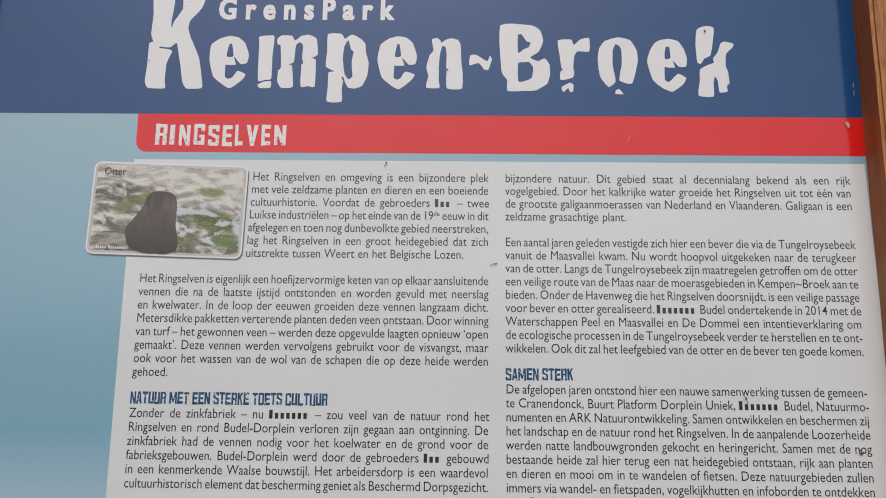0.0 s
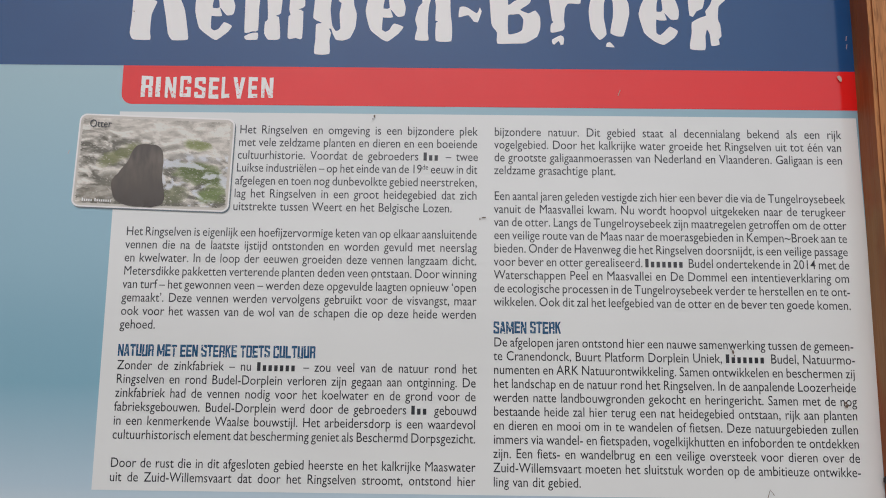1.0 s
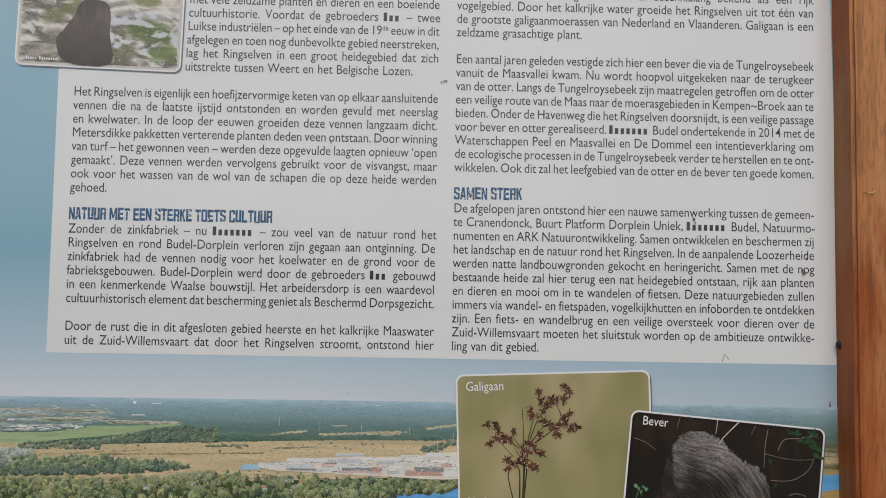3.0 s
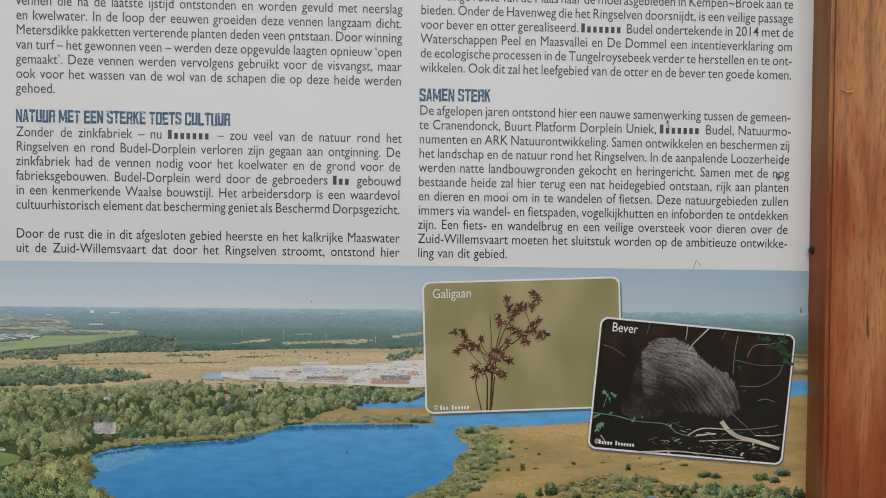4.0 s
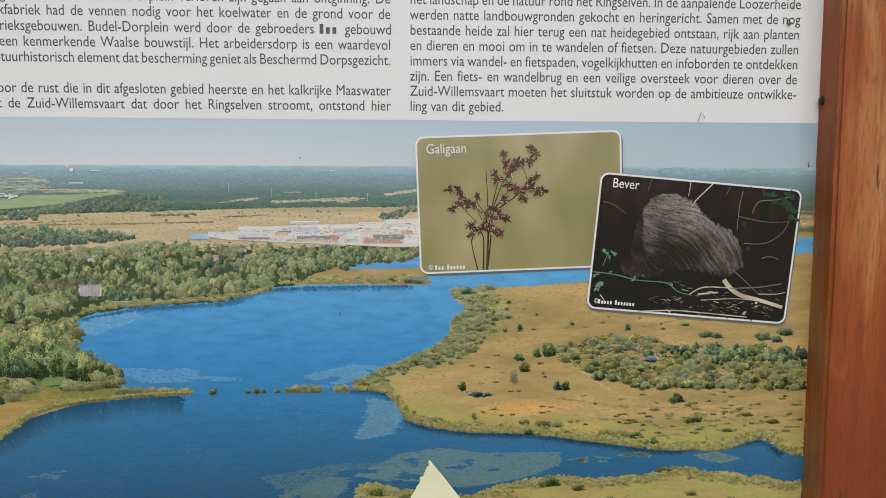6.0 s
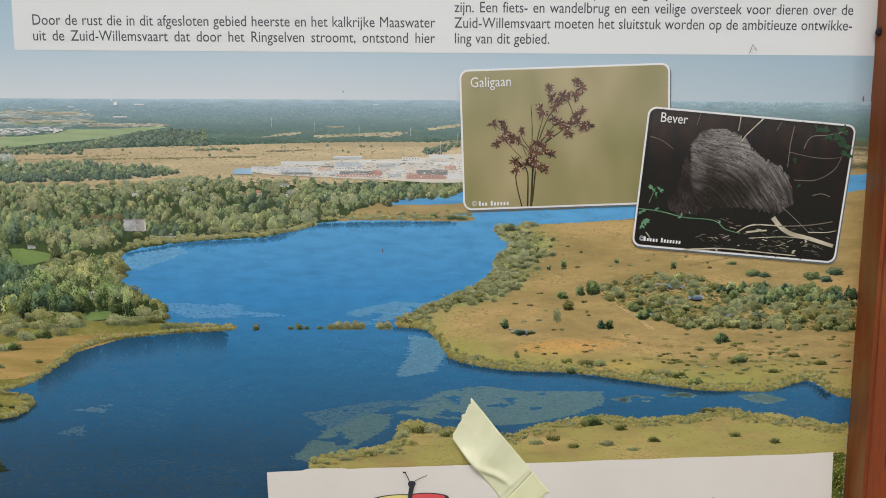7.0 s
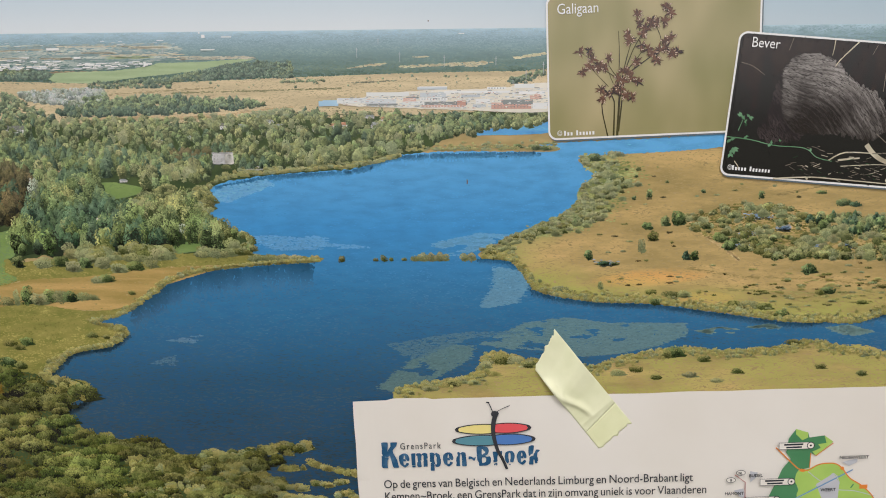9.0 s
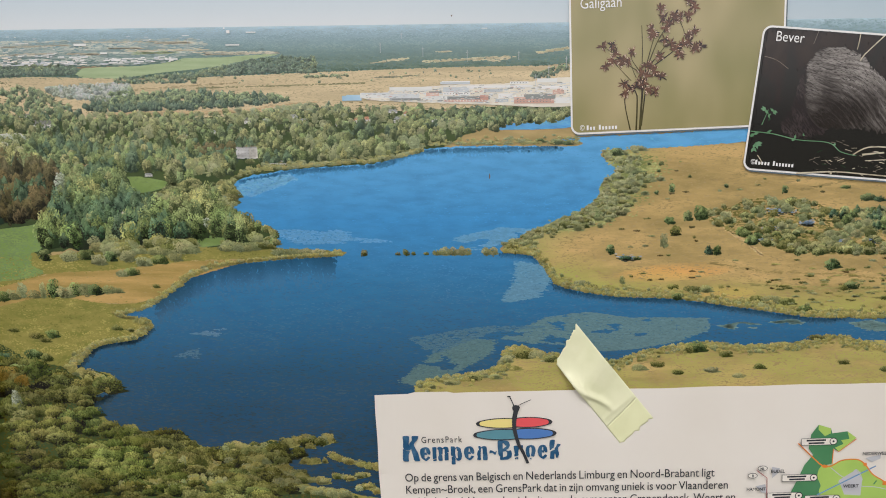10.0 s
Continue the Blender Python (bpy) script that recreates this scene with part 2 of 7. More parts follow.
class Flecks:
    """The dots of a printed photograph: many tiny flat flecks of ink, each with its own dye."""

    def __init__(self, y0, depth):
        self.rows, self.y0, self.depth = [], y0, depth

    def add(self, x, z, rx, rz, rgb, turn=0.0):
        n = len(np.atleast_1d(x))
        self.rows.append(np.column_stack([np.broadcast_to(q, n) for q in (x, z, rx, rz, turn)] + [np.broadcast_to(np.atleast_2d(rgb), (n, 3))]))

    def done(self, name, parent, label, sides=6):
        q = np.concatenate(self.rows)
        n = len(q)
        a = np.arange(sides) * 2 * np.pi / sides + np.random.rand(n, 1) * 6.28
        r = 1 + np.random.uniform(-0.3, 0.3, (n, sides))
        px, pz = np.cos(a) * r * q[:, 2:3], np.sin(a) * r * q[:, 3:4]
        c, s = np.cos(q[:, 4:5]), np.sin(q[:, 4:5])
        v = np.empty((n, sides, 3))
        v[..., 0] = (q[:, 0:1] + px * c - pz * s) * 0.001
        v[..., 1] = -self.y0 - self.depth * np.arange(n)[:, None] / n
        v[..., 2] = (q[:, 1:2] + px * s + pz * c) * 0.001
        me = bpy.data.meshes.new(name)
        me.vertices.add(n * sides)
        me.vertices.foreach_set("co", v.ravel())
        me.loops.add(n * sides)
        me.loops.foreach_set("vertex_index", np.arange(n * sides, dtype=np.int32))
        me.polygons.add(n)
        me.polygons.foreach_set("loop_start", np.arange(0, n * sides, sides, dtype=np.int32))
        k = np.clip(q[:, 5:8] / 255, 0, 1)
        k = np.where(k <= 0.04045, k / 12.92, ((k + 0.055) / 1.055) ** 2.4)
        k = np.clip(1.62 * (k - 0.014) / 0.74, 0.006, 0.86)
        rgba = np.ones((n, sides, 4), np.float32)
        rgba[..., :3] = k[:, None, :]
        me.attributes.new("ink", "FLOAT_COLOR", "POINT").data.foreach_set("color", rgba.ravel())
        me.materials.append(DOTS)
        me.update()
        me.validate()
        ob = new(name, me)
        ob.parent = parent
        return tagged(ob, label, "", "", "stuff")


def dot_print():
    m = ink("dot_print", (128, 128, 128))
    n, l = m.node_tree.nodes, m.node_tree.links
    read = n.new("ShaderNodeAttribute")
    read.attribute_name = "ink"
    l.new(read.outputs["Color"], n["Principled BSDF"].inputs["Base Color"])
    return m


DOTS = dot_print()


def inside(pts, poly):
    """Which of the points (n, 2) lie in the closed outline."""
    p, q = np.asarray(pts, float), np.asarray(poly, float)
    hit = np.zeros(len(p), bool)
    for (x0, y0), (x1, y1) in zip(q, np.roll(q, -1, 0)):
        if y0 != y1:
            hit ^= ((y0 > p[:, 1]) != (y1 > p[:, 1])) & (p[:, 0] < (x1 - x0) * (p[:, 1] - y0) / (y1 - y0) + x0)
    return hit


def scatter(poly, count):
    """count points spread evenly over an outline."""
    q, got = np.asarray(poly, float), np.zeros((0, 2))
    while len(got) < count:
        pts = np.random.uniform(q.min(0), q.max(0), (max(200, int(count)), 2))
        got = np.concatenate([got, pts[inside(pts, poly)]])
    return got[:int(count)]


# ---- lettering ----
CHARS = sorted(set("ABCDEFGHIJKLMNOPQRSTUVWXYZabcdefghijklmnopqrstuvwxyz0123456789.,-~'\u2019\u2018\u2013\u00eb\u00e9\u00a9"))


def cut_type(offset):
    """The built-in letters as flat outlines of unit size: {char: (points, faces, advance)}."""
    made = {}
    for c in CHARS + [" "]:
        for body in (c, "H" + c + "H"):
            cu = bpy.data.curves.new("letter", "FONT")
            cu.body, cu.resolution_u, cu.offset, cu.fill_mode = body, 3, offset, "FRONT"
            made[body] = new("letter", cu)
    cu = bpy.data.curves.new("letter", "FONT")
    cu.body, cu.resolution_u, cu.offset = "HH", 3, offset
    made["HH "] = new("letter", cu)
    bpy.context.view_layer.update()
    deps = bpy.context.evaluated_depsgraph_get()

    def outline(ob):
        me = bpy.data.meshes.new_from_object(ob.evaluated_get(deps))
        v = np.array([tuple(q.co)[:2] for q in me.vertices]).reshape(-1, 2)
        f = [tuple(q.vertices) for q in me.polygons]
        bpy.data.meshes.remove(me)
        return v, f

    width = {k: (lambda v: v[:, 0].max() - v[:, 0].min() if len(v) else 0.0)(outline(o)[0]) for k, o in made.items() if len(k) == 3}
    hh = width["HH "]
    cut = {}
    for c in CHARS + [" "]:
        v, f = outline(made[c])
        cut[c] = (v, f, width["H" + c + "H"] - hh)
    for o in list(made.values()):
        data = o.data
        bpy.data.objects.remove(o)
        bpy.data.curves.remove(data)
    return cut


TYPE, SEMI, HEAVY = cut_type(0.002), cut_type(0.0), cut_type(0.024)
TYPE["M"] = HEAVY["M"] = SEMI["M"]
CAP = float(TYPE["H"][0][:, 1].max())


def word_size(cut, text, squeeze):
    head, _, sup = text.partition("^")
    return (sum(0.5 if c == "\u2588" else cut[c][2] for c in head) + 0.58 * sum(cut[c][2] for c in sup)) * squeeze


def set_line(text, x0, z, cap, x1=None, cut=None, squeeze=0.86, y=-0.001, gap=0.26, jitter=0.0):
    """A line of lettering in mm: vertices and faces. x1: spread the words to end there. Short bars stand for a name left out."""
    cut = cut or TYPE
    k = cap / CAP
    words = text.split(" ")
    total = sum(word_size(cut, w, squeeze) for w in words) * k
    space = gap * k
    if x1 is not None and len(words) > 1:
        space = (x1 - x0 - total) / (len(words) - 1)
        if space < 0.16 * k:
            squeeze *= (x1 - x0 - 0.16 * k * (len(words) - 1)) / total
            space = 0.16 * k
    verts, faces, x = [], [], x0
    for w in words:
        j, small = 0, 1.0
        while j < len(w):
            c = w[j]
            if c == "\u2588":
                run = len(w[j:]) - len(w[j:].lstrip("\u2588"))
                b = len(verts)
                xe = x + 0.5 * run * squeeze * k
                for i in range(run):
                    xa = x + 0.5 * i * squeeze * k
                    xb, zb = xa + 0.3 * squeeze * k, z + cap * (0.95 if i == 0 else 0.64)
                    verts += [(px * 0.001, y, pz * 0.001) for px, pz in ((xa, z), (xb, z), (xb, zb), (xa, zb))]
                    faces.append(tuple(range(b + 4 * i, b + 4 * i + 4)))
                x, j = xe + 0.06 * k, j + run
                continue
            if c == "^":
                small, j = 0.58, j + 1
                continue
            v, f, adv = cut[c]
            b = len(verts)
            lift = random.uniform(-jitter, jitter)
            up = 0.45 * cap if small < 1 else 0.0
            verts += [((x + px * squeeze * k * small) * 0.001, y, (z + lift + up + pz * k * small) * 0.001) for px, pz in v]
            faces += [tuple(b + i for i in q) for q in f]
            x += adv * squeeze * k * small
            j += 1
        x += space
    return verts, faces


# narrow block capitals as bars in a unit box: upright and level bars (x0, z0, x1, z1), slanted ones as four corners
STEM_L, STEM_R, BASE, HEAD, WAIST = (0, 0, 0.37, 1), (0.63, 0, 1, 1), (0, 0, 1, 0.2), (0, 0.8, 1, 1), (0, 0.41, 0.92, 0.59)
BARS = {"I": [(0, 0, 1, 1)], "L": [STEM_L, BASE], "E": [STEM_L, BASE, HEAD, WAIST], "T": [HEAD, (0.34, 0, 0.66, 1)], "U": [STEM_L, STEM_R, (0.06, 0, 0.94, 0.17)], "O": [(0, 0.04, 0.32, 0.96), (0.68, 0.04, 1, 0.96), (0.06, 0, 0.94, 0.17), (0.06, 0.83, 0.94, 1)],
        "C": [(0, 0.04, 0.32, 0.96), (0.06, 0, 0.94, 0.17), (0.06, 0.83, 0.94, 1), (0.68, 0.66, 1, 0.96), (0.68, 0.04, 1, 0.34)], "G": [(0, 0.04, 0.32, 0.96), (0.06, 0, 0.94, 0.17), (0.06, 0.83, 0.94, 1), (0.68, 0.66, 1, 0.96), (0.68, 0.0, 1, 0.48), (0.5, 0.36, 1, 0.5)],
        "S": [(0.06, 0, 0.94, 0.17), (0.06, 0.83, 0.94, 1), (0, 0.5, 0.32, 0.96), (0.68, 0.04, 1, 0.52), ((0.02, 0.56), (0.3, 0.66), (0.98, 0.46), (0.7, 0.36)), (0.68, 0.7, 1, 0.96), (0, 0.04, 0.32, 0.3)],
        "N": [(0, 0, 0.3, 1), (0.7, 0, 1, 1), ((0, 1), (0.34, 1), (1, 0), (0.66, 0))], "M": [(0, 0, 0.24, 1), (0.76, 0, 1, 1), ((0, 1), (0.28, 1), (0.6, 0.15), (0.42, 0.15)), ((1, 1), (0.72, 1), (0.4, 0.15), (0.58, 0.15))],
        "A": [((0, 0), (0.3, 0), (0.62, 1), (0.3, 1)), ((1, 0), (0.7, 0), (0.38, 1), (0.7, 1)), (0.22, 0.2, 0.78, 0.36)], "V": [((0, 1), (0.34, 1), (0.64, 0), (0.36, 0)), ((1, 1), (0.66, 1), (0.36, 0), (0.64, 0))],
        "K": [STEM_L, ((0.26, 0.36), (0.26, 0.6), (0.66, 1), (1, 1)), ((0.34, 0.58), (0.6, 0.72), (1, 0), (0.66, 0))], "R": [STEM_L, (0, 0.83, 0.92, 1), (0, 0.42, 0.9, 0.57), (0.68, 0.5, 1, 0.96), ((0.66, 0), (1, 0), (0.98, 0.44), (0.66, 0.5))]}


def bold_letter(c, x0, x1, z0, z1, y):
    """A block capital in a box, from overlapping bars with slightly uneven ends."""
    verts, faces = [], []
    for k, bar in enumerate(BARS[c]):
        if len(bar) == 4 and not isinstance(bar[0], tuple):
            a, b, d, e = bar
            bar = ((a, b), (d, b), (d, e), (a, e))
        at = len(verts)
        verts += [((x0 + (x1 - x0) * (u + random.uniform(-0.02, 0.02))) * 0.001, y - 0.000004 * k, (z0 + (z1 - z0) * (w + random.uniform(-0.015, 0.015))) * 0.001) for u, w in bar]
        faces.append((at, at + 1, at + 2, at + 3))
    return verts, faces


# ---- the setting ----
def grass_ground():
    m = bpy.data.materials.new("grass_and_earth")
    m.use_nodes = True
    n, l = m.node_tree.nodes, m.node_tree.links
    p = n["Principled BSDF"]
    t = n.new("ShaderNodeTexNoise")
    t.inputs["Scale"].default_value, t.inputs["Detail"].default_value = 1.5, 10.0
    geo = n.new("ShaderNodeNewGeometry")
    l.new(geo.outputs["Position"], t.inputs["Vector"])
    cr = n.new("ShaderNodeValToRGB")
    cr.color_ramp.elements[0].position, cr.color_ramp.elements[0].color = 0.35, (0.1, 0.115, 0.06, 1)
    cr.color_ramp.elements[1].position, cr.color_ramp.elements[1].color = 0.65, (0.29, 0.26, 0.19, 1)
    l.new(t.outputs["Fac"], cr.inputs["Fac"])
    l.new(cr.outputs["Color"], p.inputs["Base Color"])
    p.inputs["Roughness"].default_value = 0.95
    bm = bmesh.new()
    bmesh.ops.create_grid(bm, x_segments=40, y_segments=40, size=1500)
    tagged(from_bm("ground", bm, m), "grass and bare earth round the board", "ground", "", "structure")


grass_ground()

LEFT, RIGHT, TOP, BOTTOM = -440.5, 294.5, 1740.0, 580.0
LEAN = 0.0085  # the post beside the text leans this far inwards


def post(name, x0, x1, label, lean=0.0):
    """A square stained post with softened, slightly worn edges; lean: how far it tips inwards for each metre of height."""
    e = empty(name, ((x0 + x1) / 2, 0.02, 0), label, "post", math.degrees(math.atan(-lean)))
    bm = bmesh.new()
    bmesh.ops.create_cube(bm, size=1)
    for v in bm.verts:
        v.co = Vector((v.co.x * (x1 - x0), v.co.y * 0.09, (v.co.z + 0.5) * 1.9))
    bmesh.ops.bevel(bm, geom=[q for q in bm.edges if abs((q.verts[0].co - q.verts[1].co).z) > 1], offset=0.0025, segments=3, affect="EDGES")
    long = [q for q in bm.edges if abs((q.verts[0].co - q.verts[1].co).z) > 1]
    bmesh.ops.subdivide_edges(bm, edges=long, cuts=150)
    for v in bm.verts:
        q = Vector((v.co.x * 30, v.co.y * 30, v.co.z * 14))
        v.co.x += 0.0005 * noise.fractal(q, 1.0, 2.0, 3)
        v.co.y += 0.0005 * noise.fractal(q + Vector((9, 4, 2)), 1.0, 2.0, 3)
    bm.normal_update()
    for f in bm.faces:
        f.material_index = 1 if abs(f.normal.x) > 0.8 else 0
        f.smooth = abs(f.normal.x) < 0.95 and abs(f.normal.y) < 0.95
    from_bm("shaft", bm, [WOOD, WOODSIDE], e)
    return e


near_post = post("wooden_post", 0.3033, 0.3983, "orange-brown stained pine post with weathered grain beside the panel", LEAN)
# a curled splinter standing off the front face
bm = bmesh.new()
rows = []
for k in range(9):
    a = k / 8
    x, z = -0.041 + 0.0085 * a, 1.3515 - 0.0018 * math.sin(a * math.pi) - 0.0006 * a
    rows.append([bm.verts.new((x, -0.0452 - 0.0016 * math.sin(a * math.pi) - d, z + u)) for d, u in ((0, -0.0006), (0.0006, 0), (0, 0.0006))])
for p, q in zip(rows, rows[1:]):
    for i in range(3):
        bm.faces.new((p[i], p[(i + 1) % 3], q[(i + 1) % 3], q[i]))
bmesh.ops.recalc_face_normals(bm, faces=list(bm.faces))
from_bm("splinter", bm, ink("bare_splinter", (206, 168, 132), (176, 132, 96), 200.0, rough=0.7), near_post, "pale curled splinter")
post("wooden_post", LEFT * 0.001 - 0.095, LEFT * 0.001, "orange-brown stained pine post at the panel's other side")

# ---- the information panel ----
panel = empty("information_panel", ((LEFT + RIGHT) / 2000, 0, BOTTOM * 0.001), "glossy printed nature information panel between two wooden posts", "information board")
INV = Matrix.Translation(-Vector(panel.matrix_world.translation))
bm = bmesh.new()
bmesh.ops.create_cube(bm, size=1)
for v in bm.verts:
    v.co = Vector(((v.co.x * (RIGHT - LEFT + 8) + (LEFT + RIGHT) / 2) * 0.001, (v.co.y + 0.5) * 0.006, (v.co.z * (TOP - BOTTOM) + (TOP + BOTTOM) / 2) * 0.001))
board = from_bm("board", bm, BOARD, panel, "pale blue printed panel", INV)


def flat_part(name, pts, y, mat, parent, label=""):
    return link_mesh(name, [(x * 0.001, -y, z * 0.001) for x, z in pts], [range(len(pts))], mat, parent, label, m=INV if parent is panel else None)


# header with its broken title letters
header = flat_part("header_band", [(LEFT, 1554.3), (RIGHT, 1554.3), (RIGHT, TOP), (LEFT, TOP)], 0.0001, NAVY, panel, "navy blue title band")
# the broken capitals of the title, each in its own box: outlines and counters in mm
BROKEN = []
BROKEN.append(('K', -297.9, 1576.1, [[(2.6, 82.6), (3, 65.1), (2.3, 47.6), (4.7, 40.9), (1.3, 39.7), (0.9, 20.3), (0, 5.7), (3.1, 0.4), (17.1, 0.1), (16.6, 7.3), (17.1, 21.9), (21.1, 32.6), (18.3, 34.2), (10.3, 35.4), (9.8, 36.7), (18.9, 35.9), (24.2, 40.1), (25.6, 35.1), (28.7, 20.3), (31.3, 5.7), (35.2, 0), (47.7, 0.4), (47.5, 7.3), (43.9, 26.8), (35.7, 45.1), (33.2, 53.4), (34.7, 60.1), (43.5, 70.9), (46.3, 82.6), (28.1, 82.6), (27.4, 70.1), (20.5, 58.4), (19.4, 52.6), (18.6, 58.4), (20.2, 82.6)]],
               []))
BROKEN.append(('e', -245.2, 1576.5, [[(0.7, 38), (8.3, 43.8), (16, 46), (23.2, 44.7), (29, 39.7), (32.7, 29.7), (31.5, 22.3), (26.1, 21.2), (20.2, 28), (22.2, 20.7), (15.9, 20.4), (13.6, 20.7), (13.7, 10.1), (16.7, 8.2), (19.7, 9.3), (24.1, 15.3), (30.8, 12.1), (27.7, 6.9), (18.7, 0), (13.9, 2), (4, 10.1), (0, 24.7)]],
               [[(16.1, 38.8), (18, 39.3), (19.9, 28), (14.2, 27.7), (14.8, 33.8)]]))
BROKEN.append(('m', -204.4, 1576.9, [[(0, 45.1), (11.8, 46.3), (12.5, 41.8), (11.6, 27.6), (11.5, 8.1), (7.1, 7.3), (0.6, 6.1), (0.1, 22.7), (0, 39.3)],
                [(0.3, 2.9), (5.7, 5.7), (11.4, 6.1), (11.2, 0.3), (2.1, 0)],
                [(15.1, 43.4), (18.6, 46.3), (27.3, 45.9), (29.9, 41.8), (35.2, 45.9), (41.5, 46.8), (47.9, 43.4), (49.3, 29.3), (43.9, 26.3), (47.9, 24.7), (47.7, 1.6), (42.5, 1.9), (37.1, 0.8), (35.8, 2.4), (36, 20.3), (37.5, 21.9), (36.4, 26), (36.7, 37.6), (33.9, 40.1), (30.8, 37.6), (29.6, 22.7), (25.3, 20.8), (28.2, 19.8), (29.6, 1.3), (20, 0.3), (16.6, 5.7), (16.9, 15.4), (19.1, 17.9), (17.9, 37.6), (15.3, 38.4)]],
               []))
BROKEN.append(('p', -148, 1565.5, [[(0.8, 59), (11.9, 59.3), (15.2, 54.8), (18.2, 57.3), (22.1, 58.5), (28.5, 54.8), (32.2, 50.7), (33.1, 42.3), (35.4, 34.1), (34.6, 22.7), (30.5, 13.8), (24.4, 11.4), (18.9, 12.2), (16.1, 17.5), (14.7, 21.5), (12.9, 21.5), (14.8, 17.9), (13.8, 11.4), (13.9, 0), (1.8, 0), (2.2, 13), (2.4, 25.2), (7.1, 26.3), (0, 30.5), (0.6, 44)]],
               [[(18, 53.7), (20.5, 45.3), (22.7, 43.7), (21.3, 34.1), (22.2, 21.5), (18.7, 19.5), (15.6, 24.4), (13.9, 37.4), (14.8, 48.2)]]))
BROKEN.append(('e', -105.4, 1576.5, [[(2.5, 38.8), (9.4, 44.2), (16.4, 46.3), (23.5, 45.2), (29.1, 40.5), (32.7, 29.7), (31.8, 22.3), (26.3, 21.2), (20.3, 27.7), (22.4, 20.7), (15.4, 20.4), (14.2, 20.7), (13.8, 9.8), (16.5, 8.2), (19.6, 9.8), (23.3, 15.3), (31.2, 12.6), (27.4, 6.9), (18.7, 0), (13.5, 2), (4, 10.1), (0, 25.6)]],
               [[(16.3, 39.3), (18.1, 39.3), (19.6, 28.7), (14.6, 28.3), (15.1, 33.8)]]))
BROKEN.append(('n', -64.7, 1577.2, [[(4.3, 43.1), (8.7, 44.3), (11.5, 42), (12.3, 39.9), (15.7, 42.7), (20.4, 44), (26, 42.6), (28.3, 38.1), (28.9, 24), (30.1, 12.7), (29.5, 0), (17.1, 0.3), (16.9, 15.6), (18.7, 16.7), (16.5, 17.6), (16.7, 29.9), (15.5, 36.8), (13.2, 37.3), (11.5, 31.6), (10.5, 22.4), (10.4, 7.8), (10.9, 0.5), (0, 1), (1.7, 11), (0, 18.4), (2.6, 29), (5.7, 33.1)]],
               []))
BROKEN.append(('~', -29.2, 1593.5, [[(0.7, 12.7), (3.9, 13.5), (7, 12.7), (14.8, 7.7), (17.1, 12.7), (18.7, 9.4), (15.6, 0), (12.5, 0.4), (7.8, 6.1), (0, 4.2)]],
               []))
BROKEN.append(('B', -3.5, 1575.6, [[(0, 57.2), (25.2, 57.6), (33, 53.1), (35.6, 43.9), (32.1, 34.7), (24.6, 28.9), (31.3, 26), (36.7, 28.4), (40.5, 23.2), (40.9, 14.3), (38.3, 6.2), (28.8, 0.5), (19.4, 0), (5.8, 0), (5.5, 9.4), (0.8, 17.5)]],
               [[(14.6, 49.2), (17.3, 49.7), (22, 43.1), (25.1, 42.2), (23.5, 38.1), (19.6, 36.4), (14.6, 33.1)], [(14.6, 24), (18.8, 24.8), (23.5, 25.3), (27, 20.8), (26, 11.8), (22.6, 9.4), (14.8, 8.1)]]))
BROKEN.append(('r', 44.2, 1574.9, [[(0, 44.9), (10.9, 45.8), (13.1, 40.9), (18.7, 45.9), (26, 47.1), (25.8, 35.4), (16.2, 35.4), (13.5, 32.1), (12.4, 22.3), (13.2, 15), (12, 12.5), (1.9, 10.1), (1.5, 17.4), (4.3, 19.5), (2.8, 19.9), (1.1, 32.9)],
                [(2.6, 4.4), (9.6, 8.1), (12.3, 6), (11.8, 0.3), (9.5, 0), (8, 3.3), (4.1, 0), (2.9, 1.2)]],
               []))
BROKEN.append(('o', 76.8, 1573.3, [[(8.5, 6), (1.7, 14.9), (0, 29.6), (1.4, 39.5), (6.2, 46.2), (17.2, 49.5), (27.2, 47), (32.4, 37.9), (32.9, 27.9), (27.8, 9.3), (17.5, 11.7), (19.7, 26.3), (19.7, 38.7), (17.8, 42), (15.2, 43.7), (12.6, 37.9), (12.3, 24.7), (14.3, 10.9)],
                [(13.7, 0.3), (14.5, 3.6), (16.9, 4.4), (20.6, 0)]],
               []))
BROKEN.append(('e', 117.4, 1575.6, [[(6.7, 42.2), (10.7, 44.7), (18.5, 46.1), (26.2, 43.9), (30.6, 37.2), (32.9, 28.9), (31.9, 21.9), (26.2, 21.6), (21, 27.3), (22.8, 21.1), (16.9, 20.8), (14.3, 21.6), (14.2, 10.2), (17.2, 8.3), (19.6, 10.2), (25.2, 15.6), (31.7, 11.8), (28.7, 6.2), (20, 0), (12.4, 2.9), (4.2, 10.2), (0, 26), (2.7, 35.6)]],
               [[(16, 39.2), (18.6, 39.2), (19.5, 30.1), (18.4, 28.4), (14.7, 28.4), (14.9, 34.7)]]))
BROKEN.append(('k', 157.8, 1571.7, [[(1.4, 57.8), (5, 60.3), (9.7, 61.5), (15.1, 60.3), (15.7, 57), (13.6, 42.8), (11.7, 35.3), (6.9, 32.8), (3.6, 27.9), (0.9, 29.2), (0, 44.5)],
                [(2.7, 23.1), (9, 27.1), (14.5, 29.2), (13.9, 32.8), (18, 38.6), (20.7, 46.1), (23.1, 47.8), (31.2, 46.1), (30.6, 42.8), (24.9, 37), (24, 26.3), (25.7, 21.4), (26.4, 11.7), (24.1, 9.2), (24.5, 4.4), (18, 3.5), (16.9, 13.3), (14.8, 17.4), (13.4, 11.7), (12.8, 0), (0.7, 0.8), (2.3, 14.9)]],
               []))


